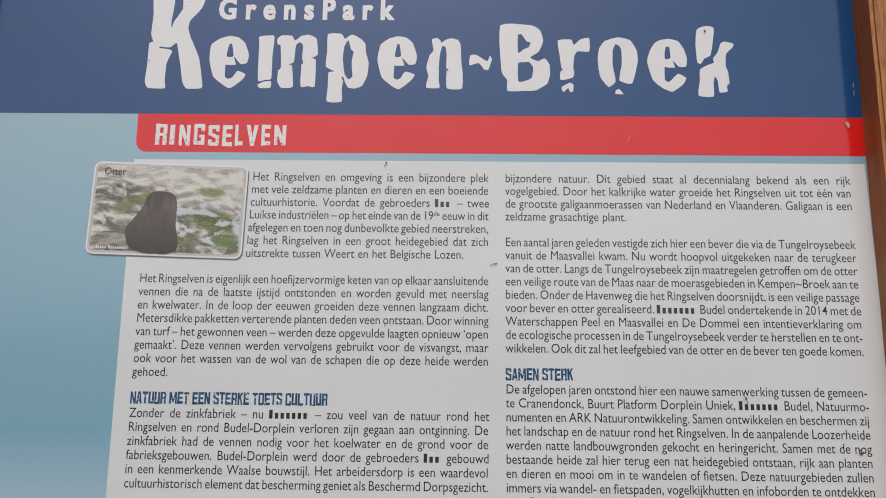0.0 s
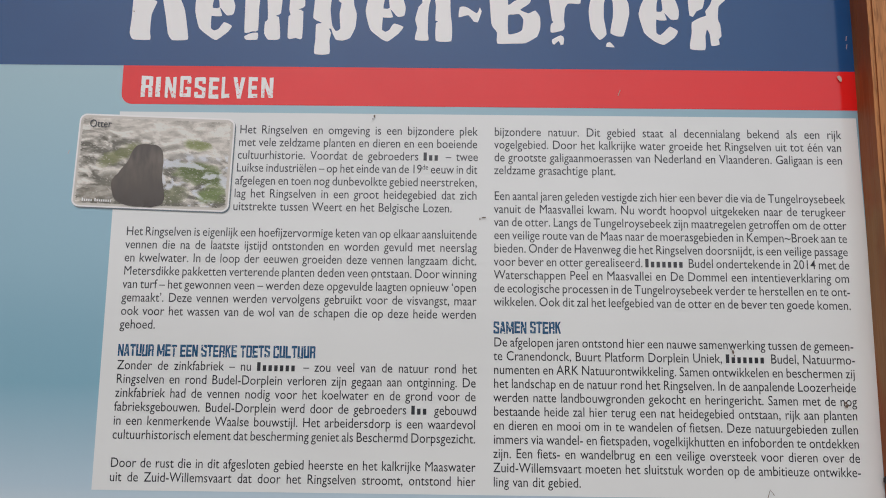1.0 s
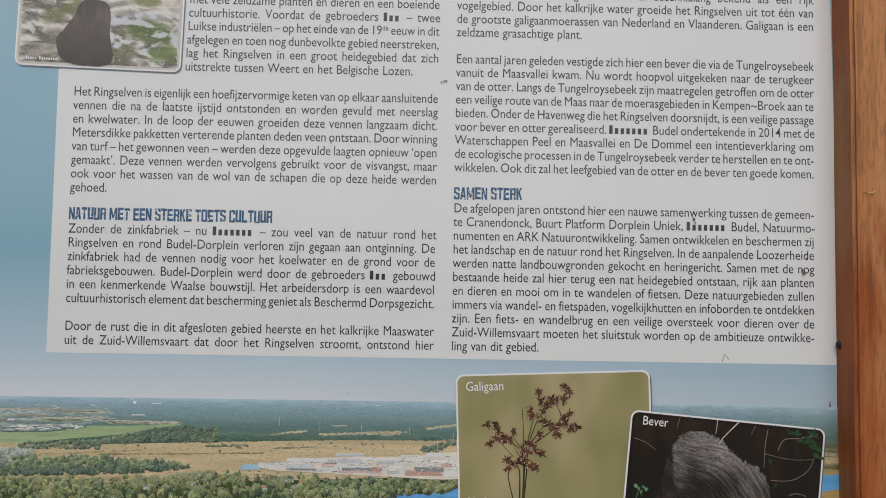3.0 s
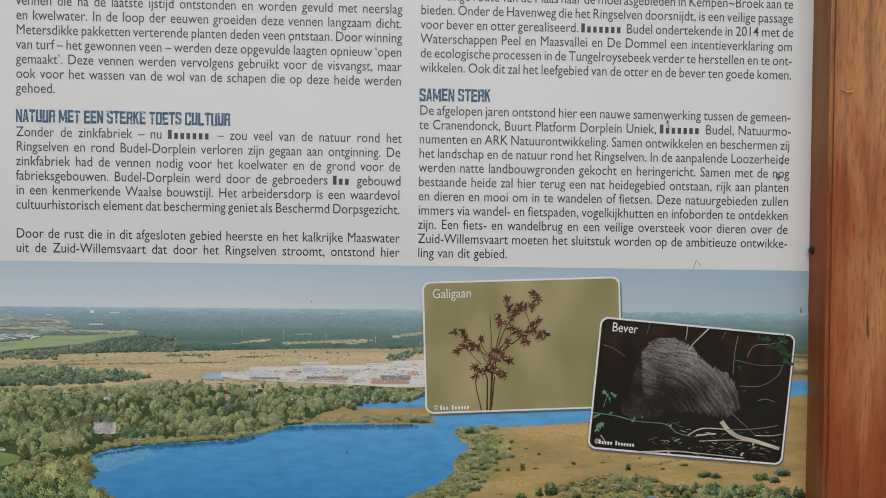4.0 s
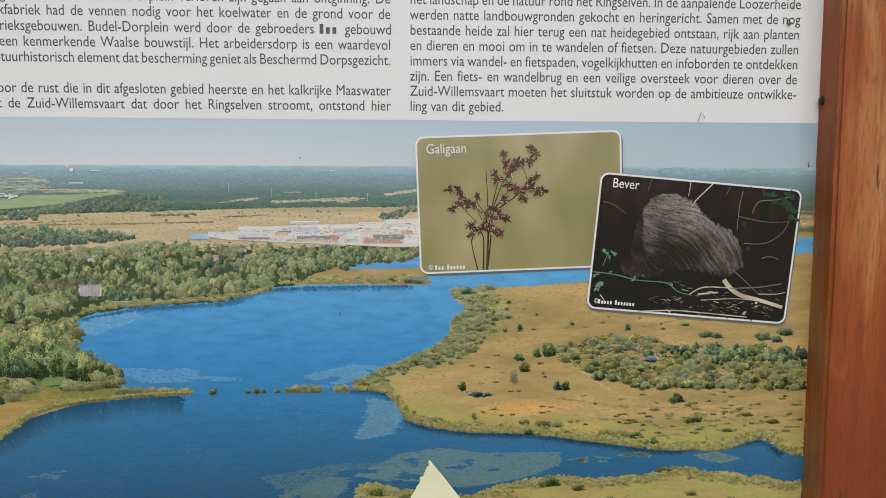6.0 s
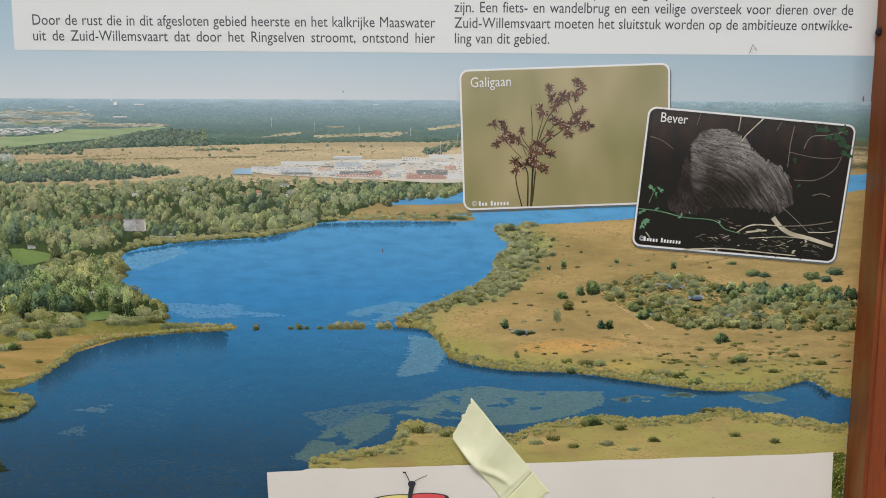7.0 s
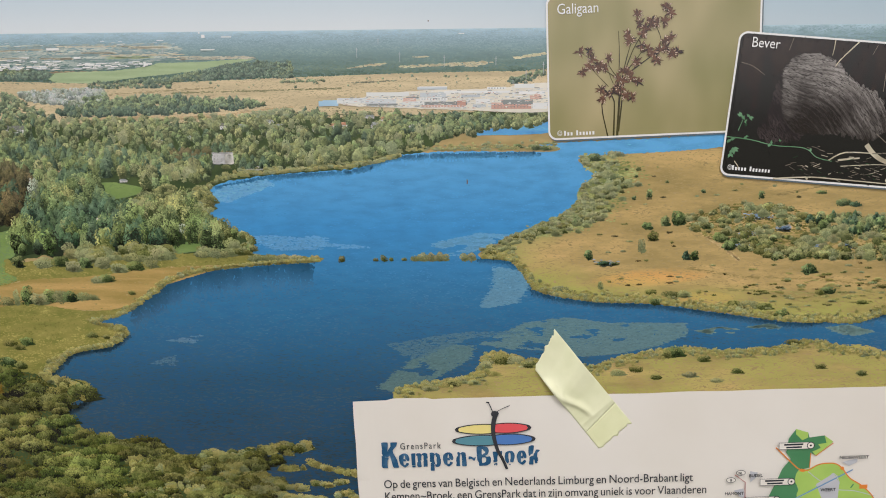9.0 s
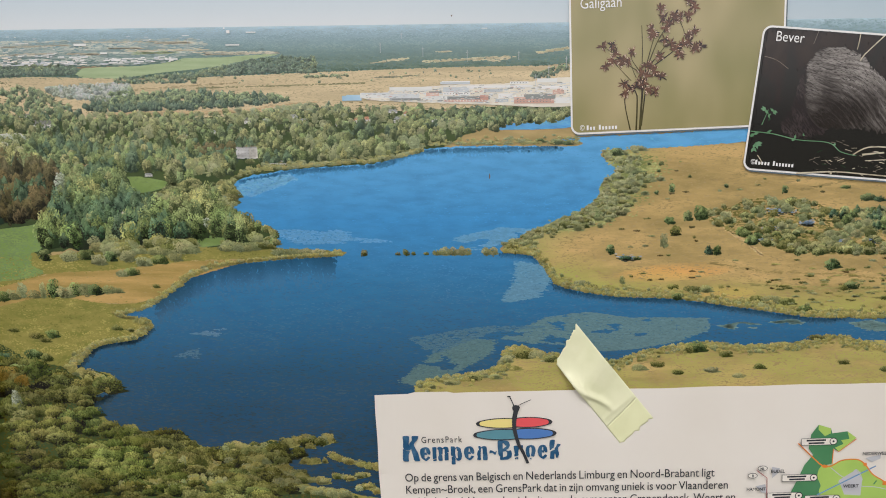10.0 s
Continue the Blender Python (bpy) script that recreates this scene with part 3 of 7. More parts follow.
def torn_line(r):
    """A closed line half way between straight cuts and soft curves."""
    soft, hard = smooth(r, 1.6, 0.14, 0.6, True, 2.0), []
    for (ax, az_), (bx, bz) in zip(r, r[1:] + r[:1]):
        count = max(1, int(math.hypot(bx - ax, bz - az_) / 1.6))
        hard += [(ax + (bx - ax) * k / count, az_ + (bz - az_) * k / count) for k in range(count)]
    return [((a + c) / 2, (b + d) / 2) for (a, b), (c, d) in zip(soft, hard)]


def broken_letter(outlines, holes, x0, z0, kx, kz, y):
    """A letter of torn pieces, with open counters."""
    verts, faces = [], []
    for k, line in enumerate(outlines):
        lo = (min(p[0] for p in line), max(p[0] for p in line), min(p[1] for p in line), max(p[1] for p in line))
        rings = [line] + [h for h in holes if lo[0] < h[0][0] < lo[1] and lo[2] < h[0][1] < lo[3]]
        rings = [[Vector((x0 + a * kx, 0, z0 + b * kz)) for a, b in torn_line(r)] for r in rings]
        at = len(verts)
        for tri in tessellate_polygon([[Vector((p.x, p.z, 0)) for p in r] for r in rings]):
            faces.append(tuple(at + i for i in tri))
        verts += [(p.x * 0.001, y, p.z * 0.001) for r in rings for p in r]
    return verts, faces


for c, x0, z0, outlines, holes in BROKEN:
    v, f = broken_letter(outlines, holes, x0, z0, 1.0, 1.0, -0.0002)
    link_mesh("title_letter", v, f, LETTER, header)
x = -240.0
GAP = (146 - word_size(HEAVY, "GrensPark", 0.82) * 17.5 / CAP) / 8
for c in "GrensPark":
    k = 17.5 / CAP
    vv, ff, adv = HEAVY[c]
    verts, faces = [], []
    for i, (dx, dz) in enumerate(((-0.45, -0.3), (0.45, -0.3), (0.45, 0.3), (-0.45, 0.3))):
        faces += [tuple(len(verts) + q for q in face) for face in ff]
        verts += [((x + dx + a * 0.82 * k) * 0.001, -0.0002 - 0.000008 * i, (1638 + dz + b * k) * 0.001) for a, b in vv]
    link_mesh("small_title_letter", verts, faces, LETTER, header)
    x += adv * 0.82 * k + GAP

# red band
band = [(RIGHT, 1554.3), (RIGHT, 1522)] + [(-301 + 9 - 9 * math.sin(radians(a)), 1522 + 9 - 9 * math.cos(radians(a))) for a in range(0, 91, 10)] + [(-301, 1554.3)]
red = flat_part("red_band", band, 0.00012, RED, panel, "red heading band with a rounded corner")
for c, x0, x1 in (("R", 0, 9.4), ("I", 11.8, 15.8), ("N", 19.4, 28.4), ("G", 31.4, 40.4), ("S", 43.4, 52.4), ("E", 55, 63), ("L", 65.4, 72), ("V", 74.4, 84.4), ("E", 87, 94.4), ("N", 97.4, 107)):
    v, f = bold_letter(c, x0 - 285.5, x1 - 285.5, 1527.5 + random.uniform(-0.4, 0.6), 1545 + random.uniform(-0.6, 0.8), -0.0002)
    link_mesh("heading_letter", v, f, LETTER, red)
wear = Print(0.0003)
for _ in range(170):
    wear.blob(random.uniform(-286, -178), random.choice((random.uniform(1527, 1533), random.uniform(1527, 1545))), random.uniform(0.15, 0.7), random.uniform(0.12, 0.5), 0, 5, 0.6)
wear.done("worn_fleck", [RED], red, "red flecks worn into the heading")

# white field and its text
FIELD0, LEAD = 1498.4, 10.42
field = flat_part("text_field", [(-302.5, 1221), (292.6, 1221), (291.6, 1400), (288.6, 1515.6), (-301.3, 1515.6)], 0.0001, WHITE, panel, "off-white field of printed Dutch text")
COL1 = {8: "Het Ringselven is eigenlijk een hoefijzervormige keten van op elkaar aansluitende",
        9: "vennen die na de laatste ijstijd ontstonden en worden gevuld met neerslag",
        10: "en kwelwater. In de loop der eeuwen groeiden deze vennen langzaam dicht.",
        11: "Metersdikke pakketten verterende planten deden veen ontstaan. Door winning",
        12: "van turf \u2013 het gewonnen veen \u2013 werden deze opgevulde laagten opnieuw \u2018open",
        13: "gemaakt\u2019. Deze vennen werden vervolgens gebruikt voor de visvangst, maar",
        14: "ook voor het wassen van de wol van de schapen die op deze heide werden",
        15: "gehoed.",
        18: "Zonder de zinkfabriek \u2013 nu \u2588\u2588\u2588\u2588\u2588\u2588\u2588 \u2013 zou veel van de natuur rond het",
        19: "Ringselven en rond Budel-Dorplein verloren zijn gegaan aan ontginning. De",
        20: "zinkfabriek had de vennen nodig voor het koelwater en de grond voor de",
        21: "fabrieksgebouwen. Budel-Dorplein werd door de gebroeders \u2588\u2588\u2588 gebouwd",
        22: "in een kenmerkende Waalse bouwstijl. Het arbeidersdorp is een waardevol",
        23: "cultuurhistorisch element dat bescherming geniet als Beschermd Dorpsgezicht.",
        25: "Door de rust die in dit afgesloten gebied heerste en het kalkrijke Maaswater",
        26: "uit de Zuid-Willemsvaart dat door het Ringselven stroomt, ontstond hier"}
NARROW = ("Het Ringselven en omgeving is een bijzondere plek", "met vele zeldzame planten en dieren en een boeiende",
          "cultuurhistorie. Voordat de gebroeders \u2588\u2588\u2588 \u2013 twee", "Luikse industri\u00eblen \u2013 op het einde van de 19^de eeuw in dit",
          "afgelegen en toen nog dunbevolkte gebied neerstreken,", "lag het Ringselven in een groot heidegebied dat zich",
          "uitstrekte tussen Weert en het Belgische Lozen.")
COL2 = {0: "bijzondere natuur. Dit gebied staat al decennialang bekend als een rijk",
        1: "vogelgebied. Door het kalkrijke water groeide het Ringselven uit tot \u00e9\u00e9n van",
        2: "de grootste galigaanmoerassen van Nederland en Vlaanderen. Galigaan is een",
        3: "zeldzame grasachtige plant.",
        5: "Een aantal jaren geleden vestigde zich hier een bever die via de Tungelroysebeek",
        6: "vanuit de Maasvallei kwam. Nu wordt hoopvol uitgekeken naar de terugkeer",
        7: "van de otter. Langs de Tungelroysebeek zijn maatregelen getroffen om de otter",
        8: "een veilige route van de Maas naar de moerasgebieden in Kempen~Broek aan te",
        9: "bieden. Onder de Havenweg die het Ringselven doorsnijdt, is een veilige passage",
        10: "voor bever en otter gerealiseerd. \u2588\u2588\u2588\u2588\u2588\u2588\u2588 Budel ondertekende in 2014 met de",
        11: "Waterschappen Peel en Maasvallei en De Dommel een intentieverklaring om",
        12: "de ecologische processen in de Tungelroysebeek verder te herstellen en te ont-",
        13: "wikkelen. Ook dit zal het leefgebied van de otter en de bever ten goede komen.",
        16: "De afgelopen jaren ontstond hier een nauwe samenwerking tussen de gemeen-",
        17: "te Cranendonck, Buurt Platform Dorplein Uniek, \u2588\u2588\u2588\u2588\u2588\u2588\u2588 Budel, Natuurmo-",
        18: "numenten en ARK Natuurontwikkeling. Samen ontwikkelen en beschermen zij",
        19: "het landschap en de natuur rond het Ringselven. In de aanpalende Loozerheide",
        20: "werden natte landbouwgronden gekocht en heringericht. Samen met de nog",
        21: "bestaande heide zal hier terug een nat heidegebied ontstaan, rijk aan planten",
        22: "en dieren en mooi om in te wandelen of fietsen. Deze natuurgebieden zullen",
        23: "immers via wandel- en fietspaden, vogelkijkhutten en infoborden te ontdekken",
        24: "zijn. Een fiets- en wandelbrug en een veilige oversteek voor dieren over de",
        25: "Zuid-Willemsvaart moeten het sluitstuk worden op de ambitieuze ontwikke-",
        26: "ling van dit gebied."}
LOOSE = {"gehoed.", "zeldzame grasachtige plant.", "ling van dit gebied.", NARROW[6]}
BODY_CAP, TEXT_Y = 7.0, -0.0002
lines = [(s, -204 - 0.4 * k, -13.2, k) for k, s in enumerate(NARROW)]
lines += [(s, -289.6, -13.2, k) for k, s in COL1.items()] + [(s, 0.0, 276.0, k) for k, s in COL2.items()]
for s, x0, x1, k in lines:
    v, f = set_line(s, x0, FIELD0 - LEAD * k, BODY_CAP, None if s in LOOSE else x1, TYPE, 0.86, TEXT_Y)
    link_mesh("text_line", v, f, BLACK, field)
def block_heading(text, x0, x1, z, cap):
    """Narrow block capitals with small gaps, none quite level with the next."""
    wide = [{" ": 0.4, "I": 0.45, "M": 1.25}.get(c, 0.92) for c in text]
    k = (x1 - x0) / (sum(wide) + 0.08 * (len(text) - 1))
    verts, faces, x = [], [], x0
    for c, w in zip(text, wide):
        if c != " ":
            up = random.uniform(-0.25, 0.35)
            v, f = bold_letter(c, x, x + w * k, z + up, z + cap + up * 0.5, TEXT_Y)
            faces += [tuple(len(verts) + q for q in face) for face in f]
            verts += v
        x += (w + 0.08) * k
    return verts, faces


for s, x0, x1, k in (("NATUUR MET EEN STERKE TOETS CULTUUR", -289.5, -137, 17), ("SAMEN STERK", 0, 52, 15)):
    v, f = block_heading(s, x0, x1, FIELD0 - LEAD * k - 0.3, 9.2)
    link_mesh("heading_line", v, f, HEADBLUE, field, "dark blue heading in rough capitals")
    cuts = Print(-v[0][1] + 0.0002)
    for _ in range(int((x1 - x0) * 0.4)):
        cx, cz, a = random.uniform(x0, x1), FIELD0 - LEAD * k + random.uniform(0, 9), random.uniform(0, 3.14)
        d = random.uniform(0.5, 1.4)
        cuts.stroke([(cx - d * math.cos(a), cz - d * math.sin(a)), (cx + 0.2, cz), (cx + d * math.cos(a), cz + d * math.sin(a))], random.uniform(0.25, 0.5))
    cuts.done("heading_crack", [WHITE], field, "fine white cracks in the heading", kind="stuff")

# ---- the landscape photograph printed across the lower half ----
HAZE = ink("print_far_forest", (98, 122, 132), (84, 108, 112), 70.0, (1, 1, 5), 5.0, low=0.3, high=1.2,
           ramp=[(1.15, (70, 92, 80)), (1.168, (82, 106, 102)), (1.182, (116, 138, 148)), (1.19, (150, 170, 184))])
HEATH = ink("print_heath", (144, 126, 90), (128, 114, 80), 45.0, (1, 1, 3.5), 6.0)
TAN = ink("print_dry_field", (144, 133, 108), (138, 127, 103), 50.0, (1, 1, 6), 5.0)
FLOOR = ink("print_forest_floor", (62, 74, 48), (48, 60, 42), 60.0, (1, 1, 2), 6.0)
MARSH = ink("print_reed_marsh", (120, 114, 66), (98, 100, 54), 55.0, (1, 1, 2.5), 6.0)
MEADOW = ink("print_meadow", (98, 118, 80), (92, 110, 74), 40.0, (1, 1, 3))
LAKE = ink("print_lake", (40, 84, 128), (34, 68, 106), 55.0, (1, 1, 4), 6.0, low=0.4, high=1.5,
           ramp=[(0.86, (36, 56, 74)), (0.93, (38, 68, 92)), (1.0, (44, 94, 130)), (1.05, (54, 114, 160)), (1.12, (82, 138, 178))])
ROOF = [ink("print_pale_roof", (196, 194, 188), (168, 170, 168), 30.0, island=True), ink("print_red_brick", (146, 112, 102), (170, 146, 136), 30.0, island=True),
        ink("print_grey_roof", (134, 142, 148), (164, 168, 170), 30.0, island=True), ink("print_dark_gap", (92, 98, 100), (116, 120, 118), 30.0, island=True),
        ink("print_yard", (168, 164, 154), (180, 176, 166), 60.0), ink("print_blue_roof", (116, 146, 166), (136, 160, 176), 30.0)]

photo = flat_part("landscape_photo", [(LEFT, BOTTOM), (RIGHT, BOTTOM), (RIGHT, 1189.5), (LEFT, 1188.0)], 0.0006, HEATH, panel, "aerial photograph of a blue lake among woods and heath")
far = flat_part("far_forest", [(LEFT, 1150), (RIGHT, 1150), (RIGHT, 1189.5), (LEFT, 1188.0)], 0.00062, HAZE, photo, "hazy far forest to the horizon")
far.matrix_parent_inverse = Matrix.Identity(4)


def ground_patch(name, pts, y, mat, wobble=0.8):
    return flat_part(name, smooth(pts, 1.5, wobble, 0.15, True, y * 9e4), y, mat, photo)


AIRFIELD = [(-341, 1161), (-300, 1162), (-274, 1165), (-268, 1167), (-238, 1167.6), (-209, 1169.3), (-200, 1169.2), (-221, 1165.9), (-238, 1162.5), (-258, 1160), (-283, 1157.8), (-317, 1153.7), (-342, 1154.3), (-347, 1157)]
PLAIN = [(LEFT, 1153.5), (-379, 1155), (-319, 1153.4), (-259, 1153.7), (-197, 1155.9), (-117, 1158.3), (-69, 1159.5), (-21, 1159.8), (20, 1160), (20, 1135), (-97, 1130), (-336, 1124), (LEFT, 1124)]
WOODS = [(LEFT - 4, 1147), (-376, 1146), (-362, 1138), (-331, 1128), (-298, 1127), (-240, 1128), (-186, 1132), (-154, 1136), (-117, 1134), (-53, 1132.5), (8, 1131), (8, 1126), (-31, 1121), (-60, 1115), (-90, 1100), (-128, 1085), (-165, 1080), (-193, 1080),
         (-190, 1070), (-210, 1050), (-200, 1040), (-205, 1030), (-240, 1028), (-290, 1028), (-340, 1032), (LEFT - 4, 1028)]
MARSHES = [(LEFT - 4, 1022), (-380, 1024), (-330, 1031), (-290, 1031), (-240, 1031), (-205, 1033), (-150, 1028), (-130, 1000), (-130, 800), (LEFT - 4, 800)]
OCHRE = [(LEFT, 1000), (-422, 999), (-394, 1007), (-376, 1011), (-333, 1013), (-276, 1020), (-229, 1021), (-272, 1008), (-300, 992), (-320, 987.5), (-345, 988), (-382, 994), (-423, 985), (LEFT, 984)]
SCRUB = [(LEFT, 946), (-400, 940), (-374, 936), (-346, 932), (-340, 922), (-360, 910), (-350, 893), (-320, 885), (-290, 886), (-275, 874), (-262, 868), (-212, 879), (-186, 868), (-200, 850), (-190, 838), (-150, 832), (-130, 800), (LEFT, 800)]
MEADOWS = ([(LEFT, 1043), (-417, 1044), (-395, 1046.6), (-382, 1048.4), (-386, 1029.5), (-394, 1026), (-395, 1017), (-386, 1012), (-394, 1007.7), (-421, 1004), (LEFT, 1003)],
           [(-322, 1082.4), (-306, 1083.2), (-286, 1079.4), (-288, 1075.2), (-306, 1071.5), (-314, 1077.8)], [(-266, 1038.2), (-247, 1039.1), (-246, 1033.2), (-266, 1031)])
ground_patch("dry_field", PLAIN, 0.00064, TAN, 0.4)
ground_patch("meadow", AIRFIELD, 0.00066, MEADOW, 0.3)
ground_patch("forest_floor", WOODS, 0.00068, FLOOR, 1.5)
ground_patch("reed_marsh", MARSHES, 0.0007, MARSH, 1.0)
ground_patch("dry_field", OCHRE, 0.00071, HEATH, 1.0)
ground_patch("scrub_floor", SCRUB, 0.00072, FLOOR, 1.5)
for poly in MEADOWS:
    ground_patch("meadow", poly, 0.000722, MEADOW, 0.5)

FAR_SHORE = [(-242, 1074), (-226, 1083), (-193, 1088), (-165, 1090), (-128, 1093), (-95, 1102.5), (-57, 1104.5), (-31, 1104.5), (8, 1104), (16, 1106), (8, 1110), (130, 1117), (300, 1140), (300, 1129), (131, 1107)]
EAST_SHORE = [(61, 1102), (31, 1100), (33, 1094.5), (44, 1089), (30, 1075.5), (28, 1065), (9, 1053), (-11, 1045), (-40, 1032), (-38, 1027), (-17, 1024), (-4, 1009), (6, 1001), (43, 995), (88, 993), (138, 986.5), (187, 980), (211, 980), (232, 979.5), (261, 988), (271, 985), (276, 980), (285, 976), (300, 973)]
NEAR_BANK = [(300, 957), (290, 954), (274, 955), (268, 958), (252, 958), (231, 960.5), (200, 966), (184, 962), (144, 958), (111, 960), (90, 958), (61, 952), (43, 946), (1, 950), (-26, 956), (-37, 953), (-43, 940), (-56, 935), (-86, 931), (-105, 926), (-105, 910), (-105, 838), (-160, 836), (-200, 846), (-208, 862), (-212, 874)]
WEST_BANK = [(-216, 879), (-238, 873), (-263, 870), (-279, 877), (-294, 886), (-321, 885), (-344, 892), (-357, 911), (-338, 921), (-342, 932), (-369, 936), (-357, 948), (-346, 955), (-319, 960), (-306, 969), (-310, 974), (-328, 978),
             (-306, 985), (-282, 1001), (-268, 1010), (-246, 1017), (-203, 1022), (-159, 1025), (-161, 1028), (-210, 1031), (-208, 1040), (-224, 1046), (-248, 1062)]
SHORE = smooth(FAR_SHORE + EAST_SHORE + NEAR_BANK + WEST_BANK, 1.2, 1.0, 0.25, True, 3.0)
flat_part("lake", SHORE, 0.00076, LAKE, photo, "deep blue lake")
POND = smooth([(-49, 1116.7), (-25, 1121.7), (9, 1126), (9, 1117.6), (-37, 1115.8)], 1.0, 0.3, 0.2, True)
flat_part("lake", POND, 0.00076, LAKE, photo)

# the dots of the photograph: water, heath and far woods first, then plants from far to near
dots = Flecks(0.0008, 0.0004)


def water_look(z):
    k = np.interp(z, (860, 930, 1000, 1050, 1120), (0, 1, 2, 3, 4))
    table = np.array(((47, 57, 63), (48, 68, 82), (53, 91, 121), (54, 114, 160), (82, 138, 178)), float)
    i = np.minimum(k.astype(int), 3)
    return table[i] + (table[i + 1] - table[i]) * (k - i)[:, None]


def on_water(x, z, rx, rz, rgb):
    keep = inside(np.column_stack([x, z]), SHORE)
    dots.add(x[keep], z[keep], rx[keep], rz[keep], rgb[keep])


def spread(n, a, b):
    return np.random.uniform(a, b, n)


def cover(poly, count, a, b, wide=(0.5, 1.6), high=(0.2, 0.45), fx=0.03, fz=0.2, gain=1.5, speckle=0.05, seed=0.0):
    """Flecks over an outline, mixed from two dyes by a drifting grain."""
    x, z = scatter(poly, count).T
    t = (grain_at(x * fx + seed, z * fz + seed, 4) - 0.5) * gain + 0.5 + np.random.normal(0, speckle, len(x))
    dots.add(x, z, spread(len(x), *wide), spread(len(x), *high), tint(a, b, t))


# ripples, in drifts
x, z = scatter(SHORE, 22000).T
near = np.clip((1110 - z) / 220, 0.15, 1)
drift = grain_at(x * 0.012, z * 0.05, 4) - 0.5
fine = grain_at(x * 0.25, z * 0.9, 2) - 0.5
tone = water_look(z) * (1 + 0.26 * drift + 0.16 * fine + np.random.normal(0, 0.022, len(x)))[:, None]
dots.add(x, z, spread(len(x), 0.5, 1.7) * (0.4 + near), spread(len(x), 0.12, 0.3) * (0.5 + near), tone)
cover(POND, 500, (62, 112, 160), (92, 146, 188), (0.6, 1.6), (0.15, 0.3))
# dark mirror images of the woods and reeds under the banks
for bank, count, deep, way in (([(-300, 993), (-282, 1001), (-268, 1009), (-246, 1016), (-203, 1021), (-165, 1024)], 3600, 17, -1), ([(-230, 1080), (-193, 1087), (-165, 1089), (-128, 1092), (-96, 1101), (0, 1103.5)], 1600, 3.5, -1),
                               ([(-338, 920), (-345, 914), (-357, 909)], 200, 5, -1), ([(-306, 969), (-319, 959), (-346, 954), (-357, 947), (-369, 935)], 700, 3, -1),
                               ([(-40, 1027), (-17, 1023), (-4, 1008), (6, 1000), (43, 994), (88, 992), (138, 985.5), (187, 979), (211, 981), (238, 983), (262, 986), (277, 976)], 2600, 3.6, -1)):
    line = np.array(smooth(bank, 1.0))
    q = line[np.random.randint(0, len(line), count)]
    d = np.abs(np.random.normal(0, deep * 0.5, count))
    x, z = q[:, 0] + np.random.normal(0, 1.5, count), q[:, 1] + way * d
    deepen = 0.66 + 0.33 * np.clip(d / deep + 0.5 * (grain_at(x * 0.09, z * 0.02, 3) - 0.5), 0, 1)
    on_water(x, z, spread(count, 0.4, 1.1), spread(count, 0.6, 1.5), water_look(z) * deepen[:, None])
# lily beds: soft-edged drifts of pads
for patch, count, look_ in (([(-29, 1021), (-8, 1017), (-4, 1009), (-14, 994), (-35, 990), (-40, 992), (-31, 1004)], 1100, (98, 134, 152)),
                            ([(-48, 959), (-6, 979), (23, 983), (52, 979), (110, 979), (111, 970), (92, 962), (60, 955), (36, 953), (3, 958)], 5200, (94, 116, 112)),
                            ([(-117, 927), (-98, 945), (-66, 962), (-44, 961), (-50, 950), (-77, 934), (-100, 924)], 2000, (90, 113, 108)), ([(119, 973), (135, 976), (160, 973), (136, 969)], 560, (122, 140, 118)), ([(212, 976), (228, 978), (246, 973), (230, 969)], 400, (118, 138, 122)),
                            ([(155, 976), (170, 978.5), (186, 976), (170, 973)], 300, (118, 138, 118)), ([(-90, 950), (-50, 966), (0, 972), (-50, 972), (-110, 962)], 500, (76, 104, 116)),
                            ([(-238, 1072), (-226, 1080), (-195, 1085), (-190, 1081), (-225, 1068)], 420, (122, 158, 190)), ([(-215, 1044), (-160, 1044), (-120, 1035), (-190, 1033)], 600, (112, 148, 178)), ([(-75, 1038), (-40, 1046), (-14, 1044), (-40, 1034), (-60, 1029)], 900, (120, 154, 172)), ([(-276, 964), (-250, 969), (-256, 962)], 70, (96, 126, 150)), ([(-290, 946), (-270, 953), (-272, 944)], 50, (80, 108, 126))):
    x, z = scatter(patch, count * 2).T
    keep = grain_at(x * 0.05, z * 0.18, 4) > 0.39
    x, z = x[keep] + np.random.normal(0, 1.2, keep.sum()), z[keep]
    on_water(x, z, spread(len(x), 0.6, 1.9), spread(len(x), 0.18, 0.5), (np.where(z > 1026, 0.42, 0.6)[:, None] * np.asarray(look_) * 0.98 + np.where(z > 1026, 0.58, 0.4)[:, None] * water_look(z)) * (1 + np.random.normal(0, 0.035, len(x)))[:, None])
# far woods
p = scatter([(LEFT, 1153), (-259, 1154), (-117, 1158.5), (20, 1160.5), (RIGHT, 1152), (RIGHT, 1189), (LEFT, 1187.5)], 26000)
x, z = p[np.argsort(-p[:, 1])].T
far_off = np.clip((z - 1156) / 32, 0, 1)
wood = tint((54, 74, 64), (84, 102, 86), 0.5 + 1.1 * (grain_at(x * 0.16, z * 0.8, 3) - 0.5) + 0.8 * (grain_at(x * 0.012, z * 0.3, 2) - 0.5) + np.random.normal(0, 0.09, len(x)))
wood = wood + (np.array((136, 160, 176)) - wood) * (far_off ** 1.15 * (0.95 - 0.3 * np.clip(x / 150, 0, 1)))[:, None]
dots.add(x, z, spread(len(x), 0.4, 1.2) * (1.1 - 0.3 * far_off), spread(len(x), 0.3, 0.7) * (1.1 - 0.85 * far_off), wood)
